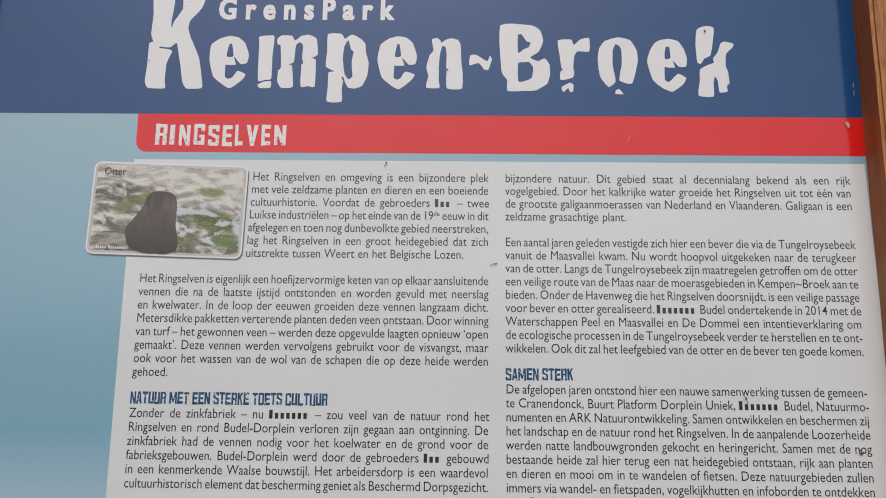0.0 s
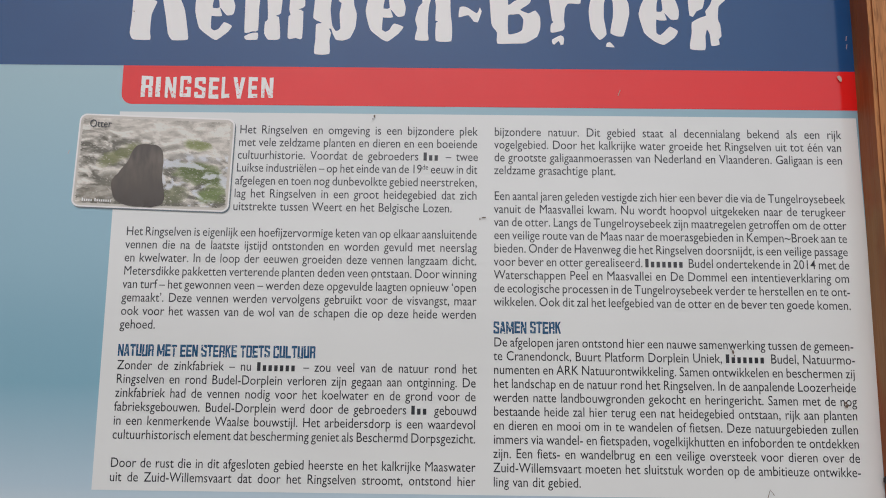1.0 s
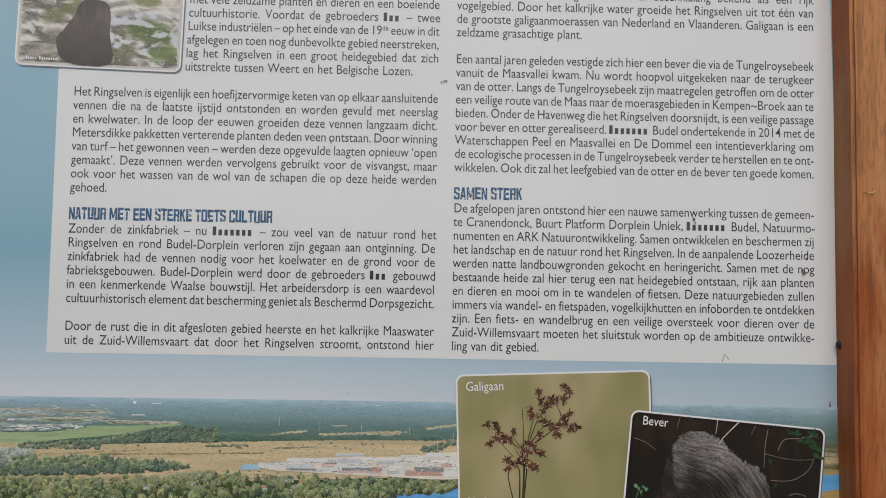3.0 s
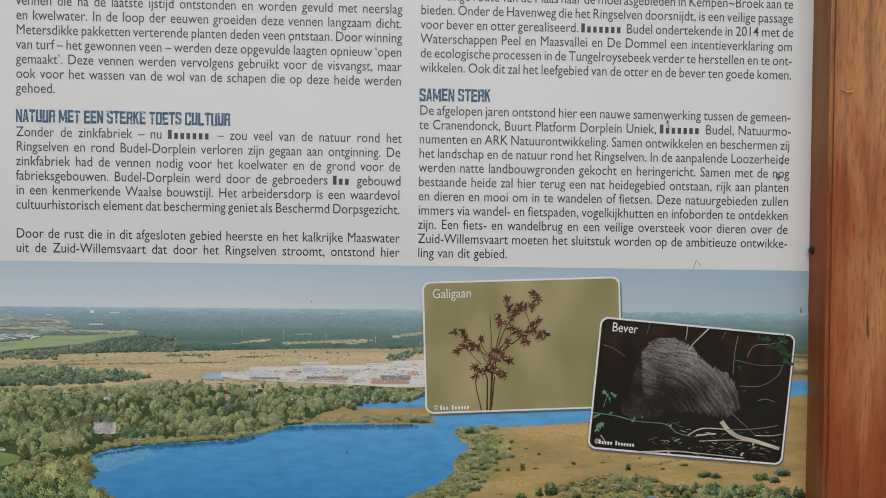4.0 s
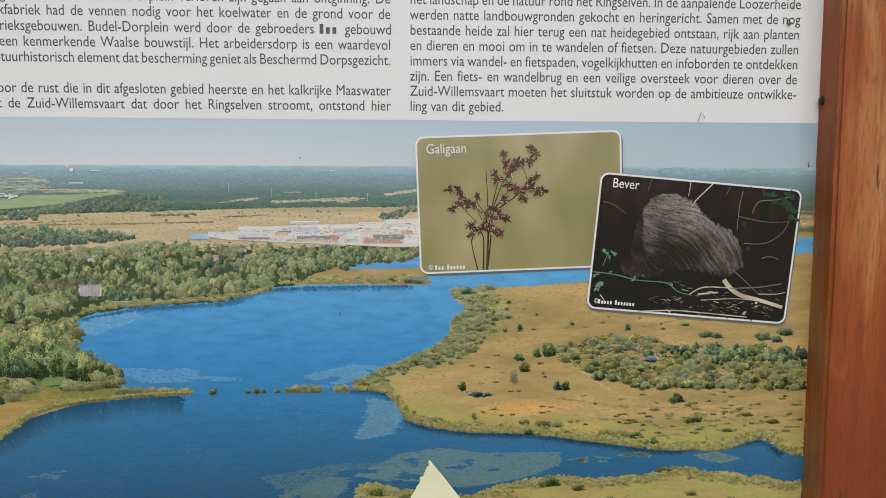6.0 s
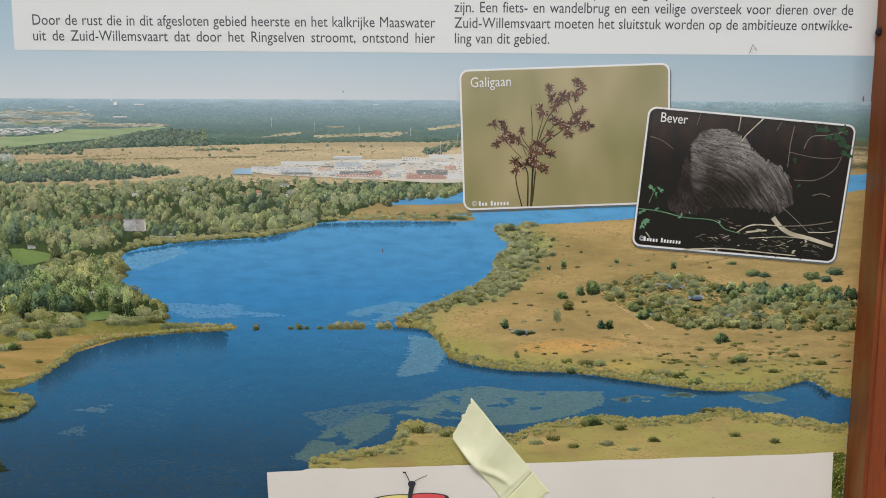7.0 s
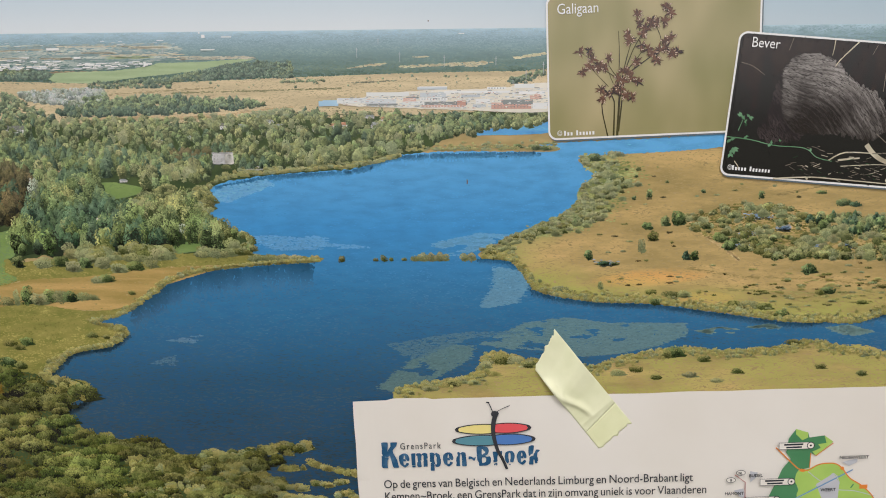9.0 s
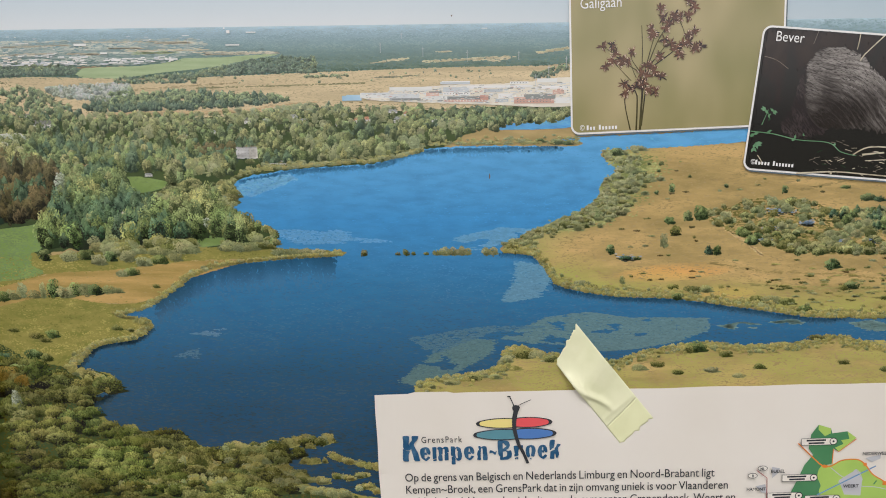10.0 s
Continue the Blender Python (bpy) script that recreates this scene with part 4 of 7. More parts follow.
# the settled plain in the north-west: pale strips of field between dark hedges
cover([(LEFT, 1163), (-348, 1163), (-300, 1163), (-262, 1170), (-250, 1177), (-262, 1181), (LEFT, 1180)], 2600, (96, 112, 112), (150, 156, 148), (0.8, 2.4), (0.2, 0.45), 0.035, 0.7, 2.2)
for a, b, c, d, h, k in ((-339, 1179, -263, 1178.5, 0.5, 1), (-310, 1172.6, -250, 1173, 0.8, 0), (-305, 1171, -272, 1171.2, 0.8, 2), (-262, 1171, -201, 1171, 0.6, 1), (-288, 1177.5, -261, 1178, 0.9, 1), (-322, 1174.6, -298, 1174.4, 0.5, 1), (-255, 1169.6, -200, 1170.2, 0.4, 1), (-404, 1170.4, -362, 1171.4, 0.6, 1), (-352, 1171, -330, 1170.6, 0.7, 1), (-400, 1176, -350, 1177, 0.4, 1), (-346, 1161.4, -300, 1161.2, 0.7, 3)):
    n = 110
    t = np.random.rand(n)
    dye_a, dye_b = (((150, 146, 128), (166, 160, 140)), ((150, 148, 134), (166, 162, 146)), ((118, 134, 106), (138, 148, 120)), ((116, 104, 84), (132, 118, 96)))[k]
    dots.add(a + (c - a) * t, b + (d - b) * t + np.random.normal(0, h * 0.5, n), spread(n, 1.0, 2.6), spread(n, 0.15, 0.3), tint(dye_a, dye_b, np.random.rand(n)))
cover(AIRFIELD, 5200, (116, 134, 102), (134, 147, 116), (0.6, 2.0), (0.2, 0.4), 0.04, 0.5, 1.3, 0.03)
cover(PLAIN, 34000, (146, 134, 108), (168, 154, 125), (0.5, 1.5), (0.2, 0.38), 0.014, 0.24, 1.5, 0.06)
for poly, n in (([(-70, 1164.5), (-55, 1166.5), (-30, 1166), (-60, 1163.5)], 80), ([(-135, 1162.5), (-118, 1165.4), (-104, 1166.6), (-112, 1164.4)], 70), ([(-98, 1164), (-62, 1165.6), (-60, 1164.2), (-96, 1162.6)], 110), ([(-52, 1163.5), (-38, 1167.4), (-36, 1165), (-44, 1163)], 60), ([(-18, 1169.5), (4, 1172.5), (4, 1170.8), (-16, 1168)], 80), ([(-88, 1170), (-80, 1170.6), (-76, 1170), (-84, 1169.4)], 20)):
    cover(poly, n, (158, 154, 132), (184, 174, 146), (0.7, 1.8), (0.2, 0.4))
# thin tracks and hedges across the dry plain
for bank, n, shade in (([(-259, 1146.6), (-200, 1147.6), (-139, 1149)], 260, (112, 110, 84)), ([(-320, 1145), (-280, 1147), (-230, 1150)], 120, (128, 118, 92)), ([(-131, 1152.6), (-100, 1154)], 60, (104, 106, 90)), ([(-322, 1128.6), (-298, 1130), (-240, 1130), (-190, 1135), (-174, 1136)], 500, (160, 142, 112)), ([(-300, 1128), (-240, 1129), (-186, 1133.4)], 400, (150, 134, 104))):
    line = np.array(smooth(bank, 1.0))
    q = line[np.random.randint(0, len(line), n)]
    dots.add(q[:, 0], q[:, 1] + np.random.normal(0, 0.3, n), spread(n, 0.6, 1.5), spread(n, 0.2, 0.4), np.array(shade) * np.random.uniform(0.92, 1.08, (n, 1)))
# dry heath: ochre, straw and olive in long soft drifts
for poly, count in (([(31, 1098), (61, 1102), (131, 1106), (RIGHT, 1128), (RIGHT, 974), (262, 988), (238, 985), (187, 981), (138, 987.5), (88, 994), (43, 996), (6, 1002), (-4, 1010), (-17, 1025), (-38, 1029), (-11, 1045), (9, 1053), (28, 1065), (30, 1075), (44, 1089)], 54000),
                    ([(RIGHT, 951), (262, 957), (240, 963), (208, 963), (178, 959), (144, 956), (111, 958), (61, 950), (43, 944), (1, 948), (-26, 954), (-43, 939), (-86, 930), (-105, 925), (-105, 905), (RIGHT, 905)], 24000)):
    x, z = scatter(poly, count).T
    t = (grain_at(x * 0.022 + 9, z * 0.1, 4) - 0.5) * 1.7 + 0.5 + 0.35 * (grain_at(x * 0.2, z * 0.9, 2) - 0.5) + np.random.normal(0, 0.03, len(x))
    rgb = tint((124, 110, 74), (158, 135, 93), t)
    hot = np.clip(1 - ((x - 84) / 44) ** 2 - ((z - 1013 - 0.08 * (x - 84)) / 7) ** 2, 0, 1) + 0.7 * np.clip(1 - ((x - 122) / 24) ** 2 - ((z - 998) / 5) ** 2, 0, 1)
    rgb = rgb + (np.array((192, 140, 86)) - rgb) * (0.7 * np.clip(hot, 0, 1) ** 0.6 * np.clip(grain_at(x * 0.03, z * 0.1, 2) * 1.6 + 0.05, 0, 1))[:, None]
    bank = np.interp(x, (-40, -4, 43, 138, 187, 238, 300), (1028, 1009, 995, 986, 980, 984, 972))
    low = np.clip(1.25 - (z - bank) / 20, 0, 1) if count > 30000 else np.full(len(x), 0.75)
    rgb = rgb + (np.array((136, 137, 78)) - rgb) * (0.85 * low * np.clip(grain_at(x * 0.03, z * 0.09, 3) * 2.4 - 0.3, 0.2, 1))[:, None]
    west = np.clip(1 - (x - np.interp(z, (1028, 1045, 1065, 1100), (-30, -5, 32, 45))) / 34, 0, 1) * (z > 1024)
    rgb = rgb + (np.array((124, 128, 80)) - rgb) * (0.6 * west)[:, None]
    dots.add(x, z, spread(len(x), 0.6, 1.9), spread(len(x), 0.25, 0.55), rgb)
# a sandy track and tufts on the heath
for bank, n, shade in (([(106, 1056), (118, 1046), (136, 1034), (146, 1026)], 260, (172, 148, 108)), ([(170, 1073), (190, 1077), (212, 1082)], 120, (126, 112, 78)), ([(110, 1020), (150, 1014), (200, 1012), (240, 1008)], 220, (128, 114, 76)), ([(140, 1004), (200, 1002), (270, 1003)], 200, (126, 120, 78))):
    line = np.array(smooth(bank, 1.0))
    q = line[np.random.randint(0, len(line), n)]
    dots.add(q[:, 0], q[:, 1] + np.random.normal(0, 0.5, n), spread(n, 0.6, 1.8), spread(n, 0.2, 0.4), np.array(shade) * np.random.uniform(0.94, 1.06, (n, 1)))
# marsh and reeds in the west
x, z = scatter(MARSHES, 30000).T
keep = ~inside(np.column_stack([x, z]), SHORE)
x, z = x[keep], z[keep]
spot = np.column_stack([x, z])
rgb = tint((92, 92, 52), (140, 131, 78), 0.5 + 1.5 * (grain_at(x * 0.03, z * 0.12, 4) - 0.5) + 0.9 * (grain_at(x * 0.3, z * 0.5, 2) - 0.5) + np.random.normal(0, 0.06, len(x)))
rgb[inside(spot, SCRUB)] *= 0.6
dots.add(x, z, spread(len(x), 0.4, 1.1), spread(len(x), 0.25, 0.6), rgb)
cover(OCHRE, 12000, (124, 108, 66), (156, 129, 86), (0.6, 1.8), (0.2, 0.45), 0.02, 0.2, 2.0, 0.06)
for poly, count in zip(MEADOWS, (2600, 900, 500)):
    cover(poly, count, (90, 112, 64), (112, 130, 82), (0.4, 1.4), (0.15, 0.4), 0.05, 0.1, 1.2, 0.05)

# plants: a crown of small leaf flecks each, lit from the upper left as in the photograph
HUES = {"green": ((36, 46, 32), (124, 140, 92)), "olive": ((44, 52, 34), (150, 152, 104)), "pine": ((28, 40, 34), (92, 114, 88)), "silver": ((88, 96, 92), (192, 196, 190)),
        "rust": ((48, 46, 34), (112, 100, 70)), "willow": ((52, 58, 36), (130, 130, 84)), "reed": ((104, 103, 62), (152, 147, 96)), "dusk": ((28, 28, 24), (92, 84, 60)), "haze": ((76, 84, 60), (144, 147, 108)), "bramble": ((30, 38, 23), (112, 121, 70)), "thicket": ((30, 35, 22), (128, 129, 78)), "sallow": ((70, 78, 64), (168, 174, 160)), "scrub": ((72, 78, 56), (138, 140, 102)), "lime": ((62, 70, 42), (150, 156, 104)), "gold": ((84, 72, 40), (166, 140, 76)), "shadow": ((24, 26, 22), (48, 52, 40))}
ROOFS = {"pale_roof": (176, 176, 172), "red_roof": (176, 132, 110), "grey_roof": (142, 146, 146), "dark_roof": (110, 112, 108)}
BUSHES = ("thicket", "bramble", "willow", "reed", "haze", "scrub", "rust", "gold", "shadow")
plants = []


def plant(x, z, w, h, hue, size=1.0):
    plants.append((z, x, w, h, hue, size))


def grove(poly, count, mix, w0, grow, tall, size=1.0):
    """Trees over an outline, larger towards the viewer, in clumps of one kind."""
    for x, z in scatter(poly, count):
        w = 1.2 * (w0 + max(0.0, 1128 - z) * grow) * random.choice((random.uniform(0.55, 0.9), random.uniform(0.7, 1.2), random.uniform(1.0, 1.5)))
        kind = float(grain_at(x * 0.035, z * 0.08, 2)) + random.uniform(-0.12, 0.12)
        hue = mix[int(min(max((kind - 0.25) * 2.0, 0), 0.999) * len(mix))]
        plant(x, z, w, w * tall * random.uniform(0.75, 1.3), hue, size)


# the far belt: silver willows, dark pines and hedge woods
grove([(LEFT, 1162), (-378, 1163), (-349, 1162), (-347, 1158), (-354, 1156.4), (-379, 1156), (LEFT, 1154)], 420, ("pine", "pine", "green"), 2.0, 0.0, 0.85)
grove([(-319, 1153), (-259, 1156.5), (-254, 1159), (-221, 1165), (-201, 1167), (-173, 1167), (-173, 1156), (-197, 1156.5), (-259, 1154), (-259, 1150), (-319, 1149.5)], 620, ("pine", "green", "pine"), 1.9, 0.0, 0.8)
grove([(-184, 1153.4), (-150, 1154.6), (-150, 1153.6), (-184, 1152.6)], 50, ("green", "olive"), 1.5, 0.0, 0.7)
grove([(-270, 1153), (-150, 1157), (-40, 1157), (-60, 1150), (-250, 1148)], 34, ("pine", "green", "olive"), 1.3, 0.0, 0.8)
grove([(-26, 1152), (-12, 1156), (4, 1160), (4, 1157), (-10, 1151)], 60, ("pine", "green"), 2.0, 0.0, 0.8)
grove([(-374, 1146), (-342, 1148), (-309, 1148), (-305, 1140), (-318, 1136), (-343, 1138), (-364, 1141)], 330, ("sallow", "silver", "silver", "silver", "sallow", "green"), 3.0, 0.0, 0.85)
grove([(-345, 1133), (-301, 1141), (-264, 1143.5), (-206, 1140), (-192, 1137.5), (-206, 1135), (-240, 1132.5), (-281, 1130.5), (-336, 1129.5)], 700, ("green", "pine", "pine", "pine", "green"), 2.5, 0.0, 1.05)
# the wooded village
BELT = [(LEFT, 1128), (-380, 1127), (-336, 1126), (-298, 1125.5), (-240, 1126), (-186, 1130), (-154, 1133), (-117, 1131), (-57, 1129), (8, 1128), (0, 1122), (-60, 1113), (-96, 1104), (-128, 1097), (-165, 1094), (-193, 1093), (-232, 1088), (-262, 1086), (-330, 1088), (LEFT, 1088)]
grove(BELT, 1250, ("pine", "green", "green", "olive", "green", "olive", "haze", "lime"), 2.9, 0.055, 1.25)
grove([(LEFT, 1147), (-380, 1146), (-362, 1136), (-345, 1128), (-370, 1122), (LEFT, 1120)], 330, ("green", "olive", "green", "pine", "olive"), 3.0, 0.03, 1.0)
grove([(-340, 1128), (-240, 1128), (-170, 1135), (-150, 1128), (-250, 1120), (-340, 1120)], 260, ("haze", "olive", "lime", "haze"), 3.2, 0.03, 0.75)
grove([(-110, 1128), (8, 1130), (8, 1125), (-40, 1120), (-60, 1116), (-110, 1118)], 300, ("green", "pine", "green", "olive"), 3.2, 0.03, 1.05)
grove([(-366, 1104), (-300, 1106), (-270, 1100), (-268, 1088), (-330, 1088), (-366, 1092)], 130, ("pine", "green", "pine"), 3.6, 0.05, 1.5)
grove([(LEFT, 1112), (-372, 1110), (-362, 1102), (LEFT, 1098)], 60, ("green", "olive"), 3.6, 0.05, 1.0)
grove([(-262, 1100), (-234, 1104), (-214, 1102), (-214, 1096), (-240, 1092), (-262, 1092)], 40, ("rust", "pine", "green"), 3.2, 0.05, 1.1)
grove([(-272, 1078), (-240, 1078), (-232, 1064), (-246, 1056), (-280, 1060), (-300, 1064), (-288, 1072)], 110, ("willow", "haze", "willow", "olive"), 3.8, 0.04, 0.62)
grove([(LEFT, 1090), (-386, 1091), (-366, 1087), (-364, 1076), (-374, 1057), (-386, 1050), (LEFT, 1046)], 190, ("dusk", "dusk", "dusk", "rust", "pine"), 3.8, 0.06, 1.45)
grove([(-362, 1086), (-326, 1085), (-312, 1072), (-290, 1064), (-252, 1064), (-238, 1050), (-222, 1041), (-236, 1036), (-262, 1042), (-274, 1034), (-340, 1034), (-384, 1030), (-378, 1050), (-364, 1066)], 360, ("pine", "pine", "green", "pine", "green", "green", "olive"), 3.2, 0.065, 1.55)
grove([(-345, 1032), (-300, 1033), (-240, 1033), (-205, 1036), (-206, 1030), (-270, 1026), (-340, 1024)], 110, ("scrub", "willow", "haze", "scrub"), 4.6, 0.03, 0.66)
for x, z, w, h in ((-318, 1050, 11, 9), (-326, 1053, 9, 7), (-304, 1041, 8, 9), (-249, 1046, 9, 9), (-241, 1046, 10, 10), (-234, 1044, 8, 8), (-258, 1046, 7, 8), (-405, 1108, 13, 8), (-394, 1109, 11, 7), (-410, 1103, 12, 7), (-272, 1110, 7, 4)):
    plant(x, z, w, h, "silver" if z > 1090 else "sallow")
for x, z, w, h, hue in ((-283, 1074, 9, 28, "olive"), (-276, 1077, 6, 12, "green"), (-269, 1078, 7, 13, "green"), (-240, 1038, 10, 20, "pine"), (-233, 1036, 9, 22, "green"), (-226, 1037, 8, 16, "olive"), (-262, 1040, 8, 18, "green"), (-293, 1034, 12, 26, "pine"), (-305, 1036, 12, 20, "green"), (-318, 1034, 14, 20, "lime"), (-330, 1036, 11, 20, "green"),
                        (-345, 1040, 11, 22, "olive"), (-366, 1074, 8, 14, "sallow"), (-356, 1062, 12, 20, "green"), (-372, 1040, 12, 20, "pine"), (-360, 1032, 12, 18, "green"), (-390, 1022, 9, 10, "pine"), (-384, 1021, 9, 9, "green")):
    plant(x, z, w, h, hue)
grove([(-292, 1095), (-240, 1095), (-234, 1084), (-282, 1082.5)], 60, ("green", "pine", "olive", "haze"), 3.4, 0.03, 1.1)
grove([(-345, 1088), (-325, 1090), (-323, 1076), (-340, 1070)], 30, ("green", "pine", "green"), 3.6, 0.05, 1.3)
# heath bushes east of the lake
THICKET = [(105, 1057), (125, 1063), (140, 1067), (180, 1065), (192, 1059), (231, 1058), (RIGHT, 1054), (RIGHT, 1024), (234, 1027), (215, 1026), (167, 1027.5), (139, 1035), (122, 1043), (108, 1049)]
grove(THICKET, 340, ("willow", "olive", "haze", "willow", "scrub", "haze"), 3.2, 0.02, 0.7)
grove([(191, 1056), (231, 1055), (RIGHT, 1056), (RIGHT, 1044), (234, 1044), (196, 1048)], 90, ("pine", "green", "pine"), 2.6, 0.02, 1.15)
grove([(122, 1040), (139, 1033), (167, 1026), (240, 1026), (RIGHT, 1026), (RIGHT, 1030), (215, 1031), (167, 1033), (136, 1042)], 70, ("green", "willow", "olive"), 3.0, 0.02, 0.7)
for x, z, w, h, hue in ((100, 1053, 7, 10, "green"), (103, 1053, 6, 9, "green"), (92, 1052, 6, 8, "green"), (84, 1041, 7, 7, "thicket"), (76, 1033, 5, 10, "haze"), (79, 1049, 8, 6, "green"), (38, 1027, 6, 7, "green"), (49, 1022.5, 8, 3, "pine"), (57, 1022.5, 6, 2.5, "green"), (80, 1072, 4, 6, "green"), (69, 1070, 3, 3, "green"), (114, 1027, 6, 7, "green"), (108, 1027, 6, 7, "pine"), (196, 1017, 11, 8, "green"), (211, 1002, 10, 6, "green"), (205, 1001, 6, 4, "willow"),
                        (217, 1066, 12, 5, "green"), (225, 1065, 8, 4, "pine"), (159, 1071, 4, 6, "green"), (201, 1074, 7, 2.5, "green"), (180, 984, 10, 6, "green"), (175, 983, 6, 4, "willow"), (145, 991, 12, 6, "willow"), (156, 991, 14, 6, "haze"), (167, 990, 12, 5, "willow"), (149, 987, 8, 4, "haze"), (98, 999, 12, 5, "willow"), (108, 999, 10, 5, "haze"), (87, 993, 8, 5, "green"), (84, 1001, 8, 3.5, "willow"), (47, 1005, 4, 6, "haze"),
                        (18, 1003, 12, 4, "haze"), (26, 1001, 8, 3, "willow"), (259, 1064, 12, 6, "green"), (270, 1062, 9, 5, "pine"), (276, 1067, 12, 6, "pine"), (118, 1075, 3, 3, "green"), (92, 1082, 3, 2, "willow"), (70, 1086, 3, 2, "green"), (60, 1075, 4, 2.5, "willow"), (250, 1006, 9, 3, "willow"), (270, 1000, 10, 3.5, "willow"), (236, 994, 8, 3, "willow"), (258, 990, 8, 3, "haze")):
    plant(x, z, w, h, hue)
cover([(262, 1161), (RIGHT, 1162), (RIGHT, 1143), (262, 1142)], 900, (92, 92, 72), (172, 156, 124), (0.8, 2.2), (0.25, 0.5), 0.02, 0.35, 3.0)
cover([(280, 932), (RIGHT, 932), (RIGHT, 860), (280, 860)], 1600, (44, 56, 32), (92, 106, 58), (0.4, 1.0), (0.4, 0.9), 0.1, 0.1, 2.2, 0.12)
for _ in range(110):
    plant(random.uniform(150, 292), random.triangular(985, 1024, 1000), random.uniform(3, 8), random.uniform(0.8, 1.8), random.choice(("haze", "reed", "willow")))
for _ in range(90):
    x, z = random.uniform(20, 285), random.uniform(990, 1092)
    if x > 40 + (z - 1030) * 0.2 and not (100 < x and 1024 < z < 1066):
        plant(x, z, random.uniform(2, 5), random.uniform(0.8, 1.6), random.choice(("haze", "willow", "rust")))


def fringe(bank, count, dx, dz, w, h, mix, size=1.0):
    """Reeds and bushes along a bank, spreading inland."""
    line = smooth(bank, 1.0)
    for _ in range(count):
        x, z = random.choice(line)
        d = abs(random.gauss(0, 0.6))
        plant(x + d * dx + random.uniform(-1, 1), z + d * dz, w * random.uniform(0.6, 1.3), h * random.uniform(0.6, 1.3), random.choice(mix), size)


x, z = np.array(smooth(EAST_SHORE[1:9], 1.0))[np.random.randint(0, 90, 5000)].T
x = x + np.abs(np.random.normal(0, 13, 5000))
dots.add(x, z + np.random.normal(0, 1.5, 5000), spread(5000, 0.5, 1.3), spread(5000, 0.3, 0.6), tint((96, 104, 66), (142, 144, 96), 0.5 + 1.6 * (grain_at(x * 0.12, z * 0.3, 3) - 0.5) + np.random.normal(0, 0.1, 5000)))
fringe(EAST_SHORE[1:9], 300, 15, 1, 4.4, 2.8, ("haze", "haze", "scrub", "haze", "willow"))
fringe([(8, 1046), (28, 1056), (40, 1068), (52, 1082)], 90, 14, 0, 6.0, 3.4, ("haze", "scrub", "willow"))
fringe(EAST_SHORE[9:24], 1000, 0, 5, 3.0, 2.4, ("reed", "reed", "haze", "reed"))
fringe(NEAR_BANK[0:15], 900, 0, -5, 3.0, 2.2, ("reed", "reed", "haze"))
fringe(NEAR_BANK[14:20], 260, 5, -4, 4.0, 2.6, ("reed", "haze", "reed"))
for x, z, w, h, hue in ((40, 1098, 8, 5, "green"), (34, 1096, 6, 4, "haze"), (55, 1101, 13, 4, "haze"), (50, 1086, 9, 6, "scrub"), (56, 1082, 10, 7, "green"), (46, 1076, 9, 5, "haze"), (5, 1046, 10, 5, "willow"), (14, 1044, 8, 5, "haze"), (-6, 1042, 10, 4, "willow"), (-34, 1029, 9, 5, "willow"), (-26, 1032, 7, 3, "haze"), (29, 1052, 7, 6, "green"), (-24, 948, 13, 8, "willow"), (-14, 948, 12, 6, "haze"), (-36, 944, 9, 6, "haze"), (-4, 945, 12, 5, "willow"), (-30, 938, 10, 4, "reed"),
                        (103, 954, 14, 8, "green"), (98, 953, 8, 6, "willow"), (125, 950, 9, 5, "willow"), (190, 963, 12, 5, "willow"), (75, 942, 11, 4, "willow"), (62, 939, 11, 5, "haze"), (115, 938, 12, 4, "haze"), (150, 941, 9, 4, "willow"), (210, 945, 9, 4, "willow"), (52, 946, 8, 3, "willow"), (-62, 930, 14, 5, "willow"), (-78, 926, 12, 4, "haze"), (-95, 924, 9, 4, "reed"), (-45, 931, 10, 4, "haze"), (240, 940, 8, 4, "willow"), (135, 934, 9, 4, "haze"), (90, 936, 8, 4, "willow"), (20, 935, 9, 3, "haze")):
    plant(x, z, w, h, hue)
# islets in the narrows, the western spit and the far spit
for x, w, h in ((-142, 4, 3), (-117, 3, 1.6), (-111, 4, 3), (-105.5, 3, 2), (-96, 3, 1.6), (-88, 6, 2.6), (-82, 7, 4), (-76, 6, 4), (-70, 6, 4.4), (-66, 5, 3.6), (-52, 5, 4), (-47, 6, 4), (-31, 1.2, 2), (-185, 12, 3.4), (-176, 10, 3), (-165, 8, 2), (-196, 10, 3.6), (-206, 9, 3.6)):
    plant(x, 1025.6 + 0.012 * (x + 100) * (x > -150), w * 1.15, h * 1.5, "haze" if w > 4 else "willow")
fringe([(-92, 1104.5), (-57, 1105.5), (-20, 1105.5), (12, 1106)], 170, 0, 3.5, 3.0, 1.4, ("reed", "haze", "reed"))
for x, z, w, h in ((-2, 1106, 9, 3.5), (-14, 1107, 6, 3), (5, 1105.5, 8, 3), (-48, 1106, 4, 2)):
    plant(x, z, w, h, "green")
fringe([(-240, 1076), (-225, 1085), (-193, 1089), (-165, 1091), (-128, 1094), (-98, 1101)], 260, 0, 3, 4.0, 2.2, ("willow", "haze", "reed"))
